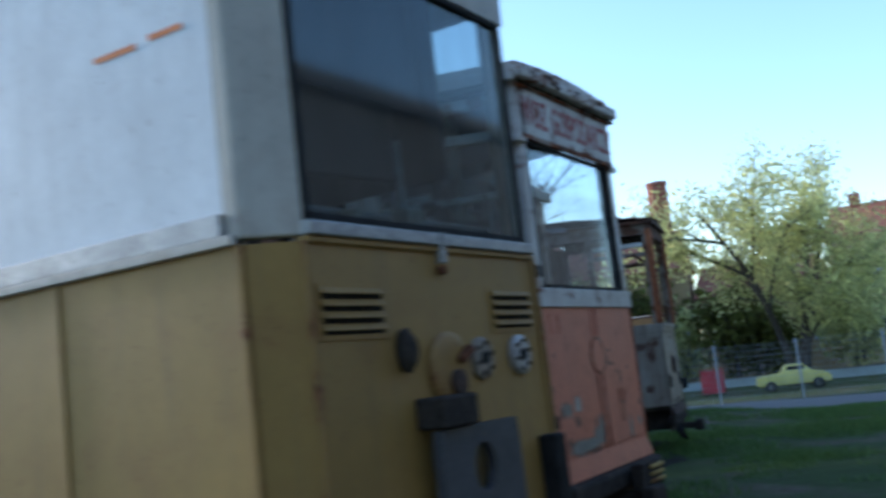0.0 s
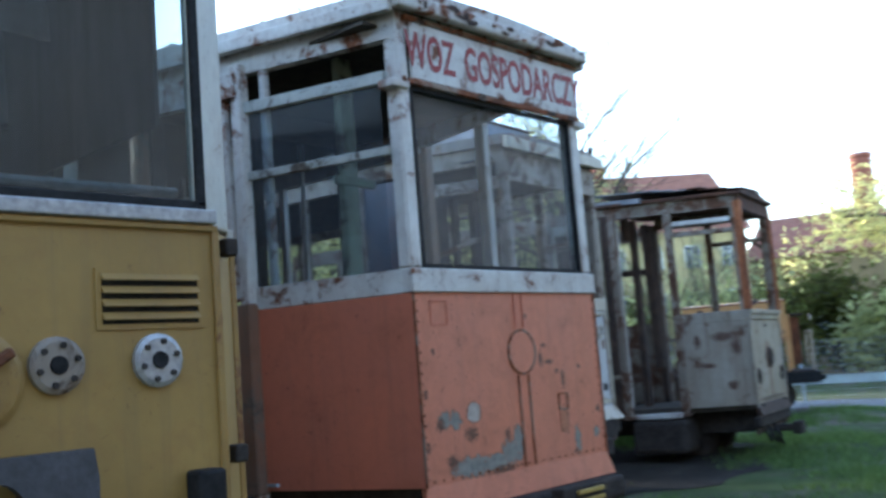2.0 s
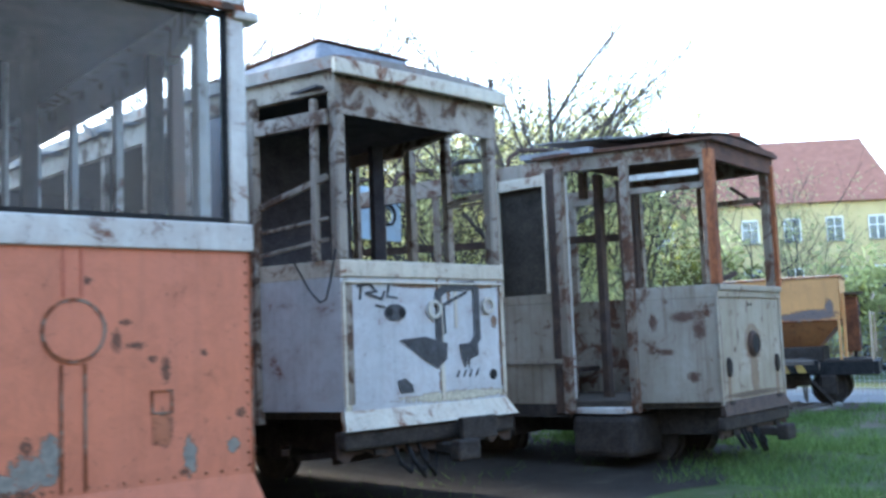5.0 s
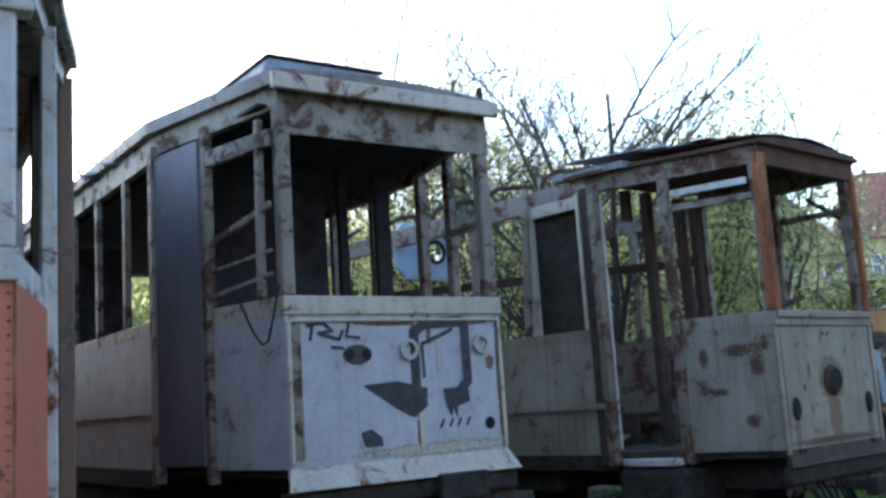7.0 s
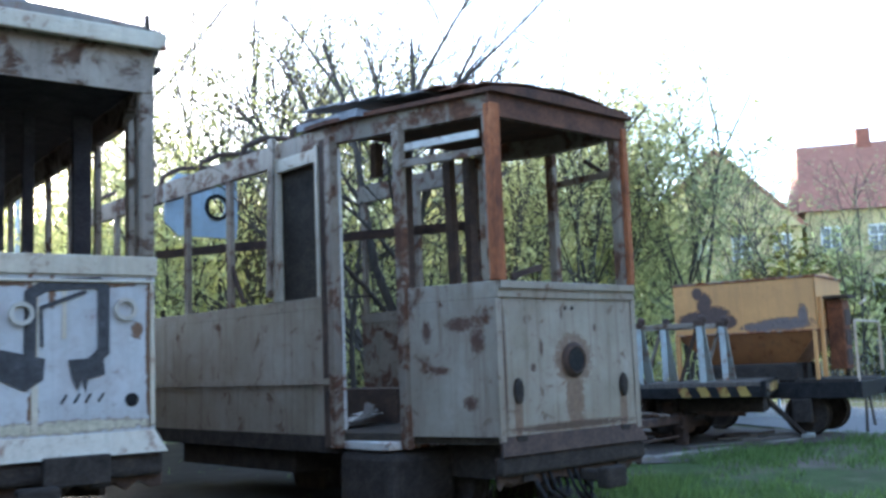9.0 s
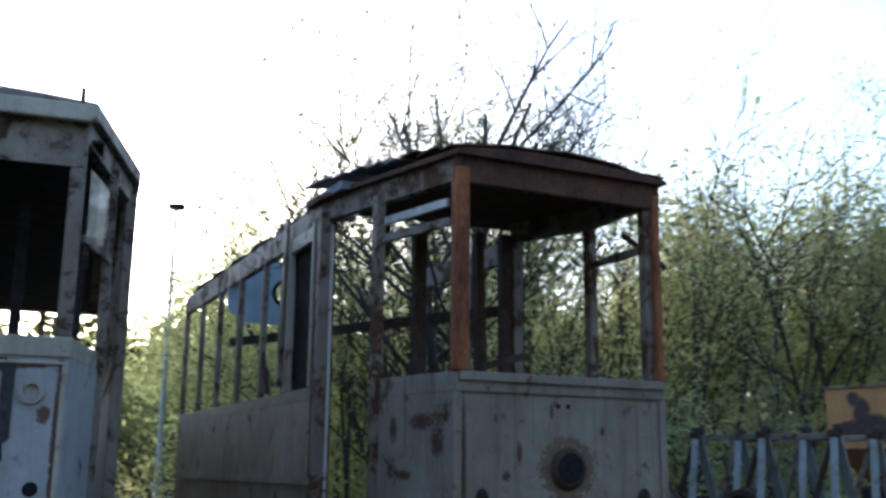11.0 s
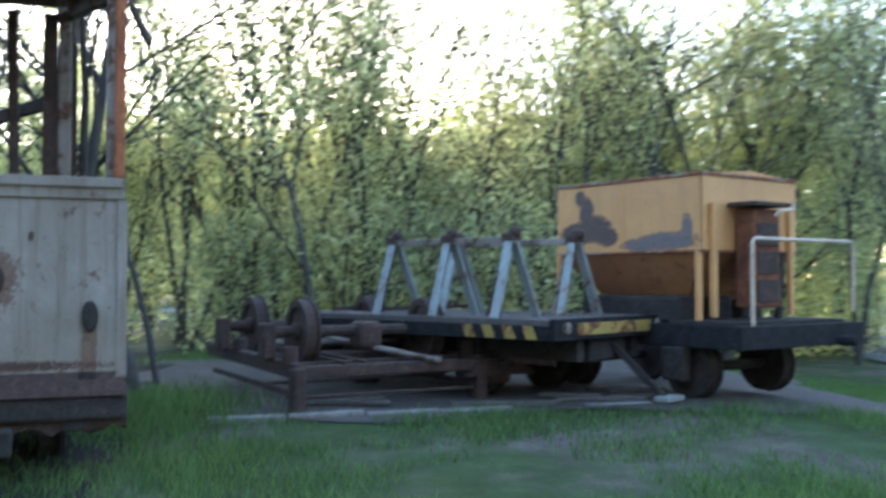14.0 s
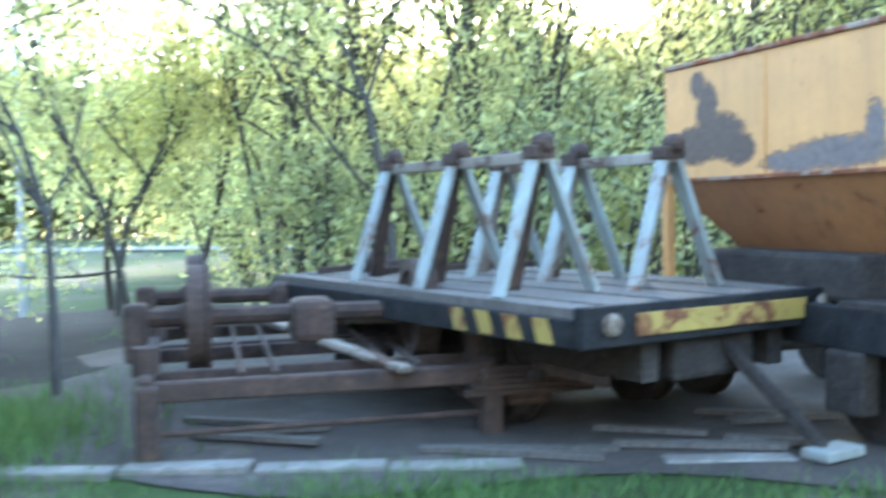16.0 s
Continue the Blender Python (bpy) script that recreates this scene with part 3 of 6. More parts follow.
def pane(name, p, q, z0, z1, parent, material):
    bm = bmesh.new()
    wall(bm, p, q, z0, z1, 0.006)
    ob = part(name, bm, material, parent)
    ob.visible_shadow = False
    return ob


def stroke(pts, w, y=-0.004, t=0.004):
    """A painted stroke on a front wall: a thin ribbon through (x, z) points."""
    bm = bmesh.new()
    for a, b in zip(pts, pts[1:]):
        d = Vector((b[0] - a[0], b[1] - a[1]))
        d = d.normalized()
        n = Vector((-d.y, d.x)) * w / 2
        e = d * w * 0.3
        c = [(a[0] - e.x + n.x, a[1] - e.y + n.y), (a[0] - e.x - n.x, a[1] - e.y - n.y), (b[0] + e.x - n.x, b[1] + e.y - n.y), (b[0] + e.x + n.x, b[1] + e.y + n.y)]
        hexa(bm, [(x, y, z) for x, z in c] + [(x, y - t, z) for x, z in c])
        y -= 0.0006
    return bm


def plate(poly, y, t):
    """A flat plate of any outline (x, z) on a front wall."""
    bm = bmesh.new()
    a = [bm.verts.new((x, y, z)) for x, z in poly]
    b = [bm.verts.new((x, y - t, z)) for x, z in poly]
    bm.faces.new(a)
    bm.faces.new(b[::-1])
    for i in range(len(poly)):
        j = (i + 1) % len(poly)
        bm.faces.new((a[i], a[j], b[j], b[i]))
    return bm


# ---- ochre tram ----
tram_a = thing("tram", pose(-2.6, -0.9, 0), "ochre and cream tram with a blanked white side", "tram")


def ochre_tram(t):
    low, s0, s1, top = 0.72, 1.95, 2.03, 3.06
    a, b, y2 = 0.80, 0.95, 8.5
    part("front_panel", boxes((-a, a, 0, 0.05, low, s0), bevel=0.004), M_OCHRE, t)
    for s in (-1, 1):
        part("corner_panel", walls(((s * a, 0), (s * b, 0.13), low, s0, 0.05), side=s), M_OCHRE, t)
        part("corner_bead", beams([((s * a, -0.006, low), (s * a, -0.006, s0), 0.028, 0.02)], 0.005), M_OCHRE_R, t)
        part("corner_bead", beams([((s * (b + 0.005), 0.13, low), (s * (b + 0.005), 0.13, s0), 0.028, 0.02)], 0.005), M_OCHRE_R, t)
        part("corner_pillar", walls(((s * (a - 0.04), -0.004), (s * b, 0.13), s1 - 0.06, 3.55, 0.05), bevel=0.01, side=s), M_CREAM, t)
        part("side_pillar", walls(((s * b, 0.128), (s * b, 0.19), s1 - 0.06, 3.55, 0.05), bevel=0.008, side=s), M_CREAM, t)
        part("saloon_side_panel", walls(((s * b, 0.13), (s * b, y2), low, s0, 0.05), side=s), M_OCHRE, t)
        part("side_moulding", walls(((s * b, 0.14), (s * b, y2), s0, s0 + 0.035, 0.03), bevel=0.006, side=-s), M_CREAM, t)
        part("side_rain_strip", walls(((s * b, 0.19), (s * b, y2), s0 + 0.035, s1 + 0.03, 0.022), bevel=0.004, side=-s), M_STEEL, t)
    for y in (1.02, 2.3, 3.6, 5.0):
        part("panel_joint", boxes((-b - 0.012, -b + 0.01, y, y + 0.035, low, s0), bevel=0.003), M_OCHRE, t)
    part("blank_side", walls(((-b, 0.19), (-b, y2), s1 + 0.03, 3.35, 0.05), side=-1), M_WHITE, t, "white sheet closing the side windows")
    bm = bmesh.new()
    for y0, y1, z in ((0.30, 0.46, 2.71), (0.53, 0.74, 2.70)):
        box(bm, -b - 0.004, -b, y0, y1, z, z + 0.022)
    part("paint_dash", bm, M_DASH, t, "orange painted dashes")
    for y in (1.3, 2.5, 3.7, 4.9, 6.1, 7.3):
        part("window_post", boxes((b - 0.06, b, y - 0.045, y + 0.045, s0, 3.3)), M_CREAM, t)
    part("side_cantrail", boxes((b - 0.06, b, 0.13, y2, 3.2, 3.55)), M_CREAM, t)
    part("front_header", boxes((-a, a, -0.005, 0.06, top, 3.55)), M_CREAM, t)
    part("windscreen", boxes((-a + 0.05, a - 0.05, 0.02, 0.026, s1 + 0.01, top)), M_GLASS_A, t).visible_shadow = False
    for r in ((-a + 0.02, a - 0.02, s1 - 0.01, s1 + 0.022), (-a + 0.02, a - 0.02, top - 0.025, top + 0.01), (-a + 0.02, -a + 0.055, s1, top), (a - 0.055, a - 0.02, s1, top)):
        part("window_rubber", boxes((r[0], r[1], 0.0, 0.035, r[2], r[3]), bevel=0.006), M_BLACK, t)
    part("windscreen_sill", boxes((-a + 0.01, a, -0.03, 0.03, s0 + 0.02, s1 - 0.012), bevel=0.006), M_STEEL, t)
    part("windscreen_ledge", boxes((-a, a + 0.01, -0.016, 0.03, s0 - 0.004, s0 + 0.018), bevel=0.005), M_OCHRE, t)
    br = part("sill_bracket", boxes((-0.012, 0.012, -0.04, 0.0, s0 - 0.05, s0 + 0.07), bevel=0.005), M_STEEL, t)
    disc(front(0, s0 - 0.075, 0), [(0.018, 0), (0.018, 0.03), (0.01, 0.035)], M_RUST, "bracket_bolt", br)
    part("roof", dome([(-b, y2), (-b, 0.2), (-a, -0.06), (a, -0.06), (b, 0.2), (b, y2)], 3.55, 0.16), M_CREAM, t)
    for x0 in (-0.745, 0.385):
        v = part("vent_frame", boxes((x0 - 0.02, x0 + 0.36, -0.006, 0.006, 1.625, 1.642), (x0 - 0.02, x0 + 0.36, -0.006, 0.006, 1.80, 1.815), (x0 - 0.02, x0, -0.006, 0.006, 1.642, 1.80), (x0 + 0.34, x0 + 0.36, -0.006, 0.006, 1.642, 1.80)), M_OCHRE, t)
        part("vent_hole", boxes((x0, x0 + 0.34, -0.003, 0.0, 1.642, 1.80)), M_BLACK, v)
        for k in range(4):
            z = 1.655 + 0.041 * k
            bm = bmesh.new()
            hexa(bm, [(x0, -0.022, z), (x0 + 0.34, -0.022, z), (x0 + 0.34, -0.004, z + 0.008), (x0, -0.004, z + 0.008),
                      (x0, -0.022, z + 0.004), (x0 + 0.34, -0.022, z + 0.004), (x0 + 0.34, -0.004, z + 0.024), (x0, -0.004, z + 0.024)])
            part("louvre", bm, M_OCHRE, v)
    disc(front(-0.31, 1.575), [(0.05, 0), (0.055, 0.03), (0.03, 0.06)], M_DARK, "socket", t, "dark oval cable socket", sx=0.75, sy=1.5)
    hl = disc(front(-0.01, 1.49), [(0.145, 0), (0.15, 0.012), (0.13, 0.025), (0.11, 0.028)], M_OCHRE_R, "headlamp_seat", t, "empty rusty headlamp seat")
    disc(front(0.0, 1.44, -0.028), [(0.05, 0), (0.05, 0.02), (0.03, 0.025)], M_DARKRUST, "lamp_core", hl)
    part("lamp_arm", beams([((0.02, -0.035, 1.52), (0.09, -0.05, 1.57), 0.05, 0.03)], 0.006), M_RUST, hl)
    for x, z, mat in ((0.235, 1.525, M_FLAKED), (0.565, 1.525, M_STEEL)):
        f = disc(front(x, z), [(0.085, 0), (0.085, 0.018), (0.07, 0.026)], mat, "flange", t, "round bolted flange")
        disc(front(x, z, -0.026), [(0.028, 0), (0.026, 0.008)], M_BLACK, "flange_bore", f)
        for k in range(6):
            an = k * math.pi / 3 + 0.3
            disc(front(x + 0.06 * math.cos(an), z + 0.06 * math.sin(an), -0.02), [(0.011, 0), (0.010, 0.014)], M_DARK, "bolt", f, n=6)
    bm = bmesh.new()
    n = 24
    cx, cz, r = 0.02, 1.12, 0.08
    x0, x1, z0, z1 = -0.27, 0.31, 0.82, 1.28
    rows = []
    for yy in (-0.06, -0.10):
        inner, outer = [], []
        for k in range(n):
            an = 2 * math.pi * k / n
            c, s = math.cos(an), math.sin(an)
            inner.append(bm.verts.new((cx + r * c, yy, cz + 1.15 * r * s)))
            f = min((x1 - cx) / c if c > 1e-6 else 9, (x0 - cx) / c if c < -1e-6 else 9, (z1 - cz) / s if s > 1e-6 else 9, (z0 - cz) / s if s < -1e-6 else 9)
            outer.append(bm.verts.new((cx + f * c, yy, cz + f * s)))
        rows.append((inner, outer))
    for k in range(n):
        j = (k + 1) % n
        (i0, o0), (i1, o1) = rows
        bm.faces.new((i0[k], i0[j], o0[j], o0[k]))
        bm.faces.new((i1[k], o1[k], o1[j], i1[j]))
        bm.faces.new((o0[k], o0[j], o1[j], o1[k]))
        bm.faces.new((i0[k], i1[k], i1[j], i0[j]))
    cp = part("coupler_plate", bm, M_COUPLER, t, "dark coupler plate with a round eye")
    part("coupler_bracket", boxes((-0.27, -0.03, -0.13, 0.0, 1.285, 1.40), bevel=0.012), M_DARK, cp)
    part("coupler_mount", boxes((-0.2, 0.24, -0.06, 0.0, 0.75, 0.9)), M_DARK, cp)
    for x, z1 in ((-0.68, 1.03), (0.70, 1.17)):
        part("buffer_stop", boxes((x - 0.05, x + 0.05, -0.09, 0.0, 0.72, z1), bevel=0.012), M_BLACK, t)
    for z in (1.2, 1.90):
        part("hinge", boxes((a + 0.05, a + 0.10, -0.0, 0.07, z - 0.03, z + 0.03), bevel=0.008), M_DARK, t)
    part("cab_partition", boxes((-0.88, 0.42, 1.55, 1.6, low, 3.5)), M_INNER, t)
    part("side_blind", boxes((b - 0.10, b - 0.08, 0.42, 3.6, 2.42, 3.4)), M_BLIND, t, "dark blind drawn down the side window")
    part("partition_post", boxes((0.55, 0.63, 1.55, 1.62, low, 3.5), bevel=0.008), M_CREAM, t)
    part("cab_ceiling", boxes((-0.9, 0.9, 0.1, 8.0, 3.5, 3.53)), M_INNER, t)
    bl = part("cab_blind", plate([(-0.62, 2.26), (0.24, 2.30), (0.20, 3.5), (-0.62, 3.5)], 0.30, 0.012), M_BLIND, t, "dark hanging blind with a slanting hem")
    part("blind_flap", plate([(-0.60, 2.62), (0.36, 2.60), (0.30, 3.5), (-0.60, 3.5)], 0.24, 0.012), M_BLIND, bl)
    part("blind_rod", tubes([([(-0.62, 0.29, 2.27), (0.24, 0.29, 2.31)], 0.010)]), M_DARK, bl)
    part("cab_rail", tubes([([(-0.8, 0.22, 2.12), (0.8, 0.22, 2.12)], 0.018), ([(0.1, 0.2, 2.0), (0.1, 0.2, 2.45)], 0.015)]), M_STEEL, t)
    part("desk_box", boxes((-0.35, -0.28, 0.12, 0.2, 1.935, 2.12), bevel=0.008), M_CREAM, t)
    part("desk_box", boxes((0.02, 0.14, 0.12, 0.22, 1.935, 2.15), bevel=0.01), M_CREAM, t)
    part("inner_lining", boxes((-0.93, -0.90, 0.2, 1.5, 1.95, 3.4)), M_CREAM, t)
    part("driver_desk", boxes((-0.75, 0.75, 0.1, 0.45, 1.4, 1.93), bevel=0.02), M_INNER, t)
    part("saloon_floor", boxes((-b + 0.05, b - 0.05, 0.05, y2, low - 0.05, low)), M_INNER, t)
    part("rear_wall", boxes((-b, b, y2, y2 + 0.05, low, 3.5)), M_CREAM, t)
    part("front_skirt", boxes((-a - 0.03, a + 0.03, -0.05, 0.05, 0.42, low - 0.003), bevel=0.02), M_BLACK, t)
    for s in (-1, 1):
        part("underframe_beam", boxes((s * 0.6 - 0.05, s * 0.6 + 0.05, 0.05, y2, 0.42, low - 0.055)), M_DARK, t)
        for y in (2.2, 6.2):
            wheel(t, s * 0.72, y)


ochre_tram(tram_a)

# ---- orange works tram ----
tram_b = thing("tram", pose(0.86, 0, 0, 0, 0, 2), "orange and white works tram with a painted roof sign", "tram")
shell(tram_b, 1.72, 2.66, 1.8, 6.3, 0.82, 1.97, 3.30, (M_ORANGE_S, M_BAND, M_BAND, M_BAND_R), pf=0.575, m_door=M_BROWNWOOD, flare=0.02, stand=0.10, m_skirt=M_ORANGE, m_front=M_BAND)


def works_tram(t):
    sill, a = 1.97, 0.86
    sb = part("sign_board", boxes((-a + 0.10, a - 0.0, -0.022, 0.0, 3.02, 3.345), bevel=0.006), M_BAND, t, "white destination board with red capitals")
    lettering("WOZ  GOSPODARCZY", 0.285, front(0.045, 3.175, -0.023), M_RED, sb, xscale=0.57)
    part("sign_edge", boxes((-a + 0.07, a, -0.03, 0.0, 2.985, 3.018), bevel=0.006), M_RUSTY, sb)
    part("sign_edge", boxes((-a + 0.06, a + 0.02, -0.03, 0.0, 3.348, 3.375), bevel=0.006), M_RUSTY, sb)
    part("cornice", boxes((-a - 0.05, a + 0.05, -0.10, -0.03, 3.385, 3.47), bevel=0.015), M_BAND_R, t, "flaking rusty cornice")
    for s in (-1, 1):
        part("side_cornice", walls(((s * (a + 0.04), -0.04), (s * 1.36, 1.8), 3.36, 3.44, 0.05), bevel=0.01, side=-s), M_BAND_R, t)
        part("post_cap", boxes((s * a - 0.07, s * a + 0.07, -0.03, 0.09, 2.95, 3.0), bevel=0.012), M_BAND_R, t)
    rng = random.Random(31)
    for k in range(34):
        x = rng.uniform(-a, a)
        w, h = rng.uniform(0.015, 0.07), rng.uniform(0.008, 0.03)
        z, y = (rng.uniform(3.40, 3.46), -0.101) if k % 2 else (rng.choice((3.0, 3.36)), -0.031)
        pts = [(x + w * math.cos(i * 1.05) * rng.uniform(0.6, 1.2), z + h * math.sin(i * 1.05) * rng.uniform(0.6, 1.2)) for i in range(6)]
        part("rust_scab", plate(pts, y, 0.004), M_DARKRUST if k % 3 else M_RUST, t)
    part("roof_lamp", dome([(-0.1, 0.55), (-0.1, 0.2), (0.32, 0.2), (0.32, 0.55)], 3.52, 0.06, 0.06), M_RUSTY, t, "squat rusty roof lamp box")
    part("roof_box", boxes((-1.0, -0.35, 1.9, 4.2, 3.46, 3.72), bevel=0.03), M_BAND_R, t)
    pane("windscreen", (-a + 0.1, 0.03), (a - 0.1, 0.03), sill, 3.0, t, M_GLASS)
    for r in ((-a + 0.095, a - 0.095, sill, sill + 0.025), (-a + 0.095, a - 0.095, 2.96, 2.985), (-a + 0.095, -a + 0.115, sill, 2.985), (a - 0.115, a - 0.095, sill, 2.985)):
        part("window_rubber", boxes((r[0], r[1], 0.0, 0.03, r[2], r[3])), M_BLACK, t)
    dx, dy = a + 0.47 * 0.575, 1.035
    for s in (-1, 1):
        if s < 0:
            pane("side_pane", (s * (a + 0.03), 0.11), (s * (dx - 0.02), dy - 0.06), sill, 2.98, t, M_GLASS)
            part("side_window_rail", beams([((s * (a + 0.01), 0.08, 2.62), (s * (dx - 0.01), dy - 0.03, 2.62), 0.035, 0.05)], 0.006), M_WOODPAINT, t)
            part("side_window_stile", beams([((s * (dx - 0.07), dy - 0.15, sill), (s * (dx - 0.07), dy - 0.15, 3.26), 0.045, 0.05)], 0.006), M_BAND, t)
            part("side_window_head", beams([((s * (a + 0.01), 0.08, 3.03), (s * (dx - 0.01), dy - 0.03, 3.03), 0.04, 0.07)], 0.006), M_WOODPAINT, t)
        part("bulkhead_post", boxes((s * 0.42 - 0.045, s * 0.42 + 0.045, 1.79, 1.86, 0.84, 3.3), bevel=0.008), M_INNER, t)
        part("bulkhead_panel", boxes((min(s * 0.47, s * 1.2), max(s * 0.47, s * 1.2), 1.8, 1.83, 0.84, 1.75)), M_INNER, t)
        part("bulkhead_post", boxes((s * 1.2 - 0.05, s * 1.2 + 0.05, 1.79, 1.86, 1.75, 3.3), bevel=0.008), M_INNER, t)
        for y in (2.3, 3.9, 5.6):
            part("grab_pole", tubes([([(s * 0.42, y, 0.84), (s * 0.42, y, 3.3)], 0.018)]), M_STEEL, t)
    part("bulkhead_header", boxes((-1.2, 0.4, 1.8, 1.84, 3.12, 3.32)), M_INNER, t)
    # two dark sheets added to block window light and keep the saloon dim
    part("dimming_side_sheet", boxes((-1.24, -1.21, 1.95, 8.0, 1.9, 3.25)), M_INNER, t, "added dark sheet that keeps the saloon dim")
    part("dimming_rear_sheet", boxes((-1.15, 0.3, 7.9, 7.94, 1.9, 3.25)), M_INNER, t)
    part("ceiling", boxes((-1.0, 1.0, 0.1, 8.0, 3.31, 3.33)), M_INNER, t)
    part("loose_jamb", beams([((-dx - 0.01, dy + 0.10, 1.9), (-dx - 0.035, dy + 0.15, 3.25), 0.05, 0.11)], 0.01), M_BAND_R, t, "leaning weathered door jamb with peeling paint")
    part("door_latch", boxes((-dx - 0.12, -dx - 0.06, dy + 0.02, dy + 0.08, 2.1, 2.2), bevel=0.01), M_DARK, t)
    part("lower_jamb", beams([((-dx - 0.005, dy + 0.03, 0.8), (-dx - 0.005, dy + 0.03, 1.88), 0.09, 0.17)], 0.01), M_BROWNWOOD, t)
    part("door_header", walls(((-dx, dy), (-1.33, 1.8), 3.1, 3.24, 0.05)), M_BAND_R, t)
    part("door_sill", walls(((-dx, dy), (-1.33, 1.8), 0.72, 0.80, 0.08)), M_DARK, t)
    part("step_sheet", boxes((-1.12, -0.62, 0.9, 1.7, 0.845, 0.86)), M_PALEBLUE, t, "worn pale blue floor sheet")
    part("rear_jamb_strip", beams([((-1.36, 1.78, 0.8), (-1.36, 1.78, 3.2), 0.03, 0.03)]), M_BROWNWOOD, t)
    part("corner_window_arch", walls(((-1.335, 1.85), (-1.335, 2.65), 3.05, 3.2, 0.04)), M_BAND_R, t)
    part("inner_post", beams([((-0.71, 0.6, 0.9), (-0.70, 0.6, 3.3), 0.12, 0.06)], 0.01), M_GREENWOOD, t, "peeling green inner post")
    part("post_arm", beams([((-0.85, 0.56, 2.55), (-0.51, 0.58, 2.55), 0.03, 0.05)], 0.006), M_GREENWOOD, t)
    part("rear_opening_frame", boxes((-0.62, -0.58, 4.2, 4.26, 0.84, 3.3), (-0.1, -0.06, 4.2, 4.26, 0.84, 3.3)), M_INNER, t)
    part("controller", boxes((-0.35, 0.05, 0.18, 0.5, 0.86, 1.75), bevel=0.03), M_INNER, t)
    for k, y in enumerate((2.2, 3.4, 4.6)):
        part("bench", boxes((0.45, 1.15, y, y + 0.42, 1.2, 1.26), (0.45, 1.15, y + 0.38, y + 0.42, 1.26, 1.7), (0.45, 0.52, y + 0.05, y + 0.4, 0.84, 1.2)), M_WOOD, t)
    # front fittings
    bm = bmesh.new()
    ring(bm, front(0.04, 1.49), 0.122, 0.136, 0.008)
    lp = part("lamp_cover", bm, M_RUSTY, t, "round plated over headlamp opening")
    disc(front(0.04, 1.49), [(0.122, 0), (0.122, 0.004), (0.118, 0.005)], M_ORANGE, "cover_disc", lp, n=28)
    for x in (-0.0, 0.075):
        part("cover_strip", boxes((x - 0.005, x + 0.005, -0.008, 0, 1.63, 1.84)), M_ORANGE_S, lp)
    for x in (-0.012, 0.085):
        part("cover_strip", boxes((x - 0.006, x + 0.006, -0.008, 0, 0.83, 1.352)), M_RUSTY, lp)
    bm = bmesh.new()
    for r in ((0.37, 0.47, 1.215, 1.225), (0.37, 0.47, 1.12, 1.13), (0.37, 0.38, 1.13, 1.215), (0.46, 0.47, 1.13, 1.215)):
        box(bm, r[0], r[1], -0.007, 0, r[2], r[3])
    part("small_hatch", bm, M_RUSTY, t)
    part("hatch_rust", boxes((0.375, 0.455, -0.003, 0, 0.99, 1.112)), M_ORANGE_R, t)
    bm = bmesh.new()
    for r in ((-0.74, -0.60, 1.79, 1.798), (-0.74, -0.60, 1.66, 1.668), (-0.74, -0.732, 1.668, 1.79), (-0.608, -0.60, 1.668, 1.79)):
        box(bm, r[0], r[1], -0.005, 0, r[2], r[3])
    part("number_frame", bm, M_ORANGE_S, t)
    pts = [(-a + 0.022, 0, 0.86 + 0.055 * k) for k in range(18)] + [(a - 0.022, 0, 0.86 + 0.055 * k) for k in range(18)] + [(-a + 0.06 + 0.075 * k, 0, 0.845) for k in range(22)]
    rivets(pts, t, M_ORANGE_R)
    part("seam_strip", boxes((-a - 0.004, -a + 0.004, -0.008, 0.006, 0.82, 1.84)), M_RUSTY, t)
    part("seam_strip", boxes((a - 0.004, a + 0.004, -0.008, 0.006, 0.82, 1.84)), M_RUSTY, t)
    cb = part("coupling_box", boxes((0.0, 0.42, -0.24, -0.15, 0.52, 0.70), bevel=0.01), M_DARK, t)
    for k in range(3):
        part("yellow_slat", boxes((0.13, 0.40, -0.26, -0.242, 0.55 + 0.05 * k, 0.575 + 0.05 * k), bevel=0.004), M_YELLOW, cb)


works_tram(tram_b)

# ---- white tram with graffiti ----
tram_c = thing("tram", pose(4.43, 2.28, 0, 0, 0, 7), "stripped white tram with black graffiti and no windows", "tram")
shell(tram_c, 1.80, 2.5, 1.5, 6.6, 0.90, 2.04, 3.40, (M_GREYWHITE, M_CREAM_R, M_FLAKED, M_ROOFEDGE), windows=8, m_skirt=M_CREAM_R, flare=0.09, stand=0.05)


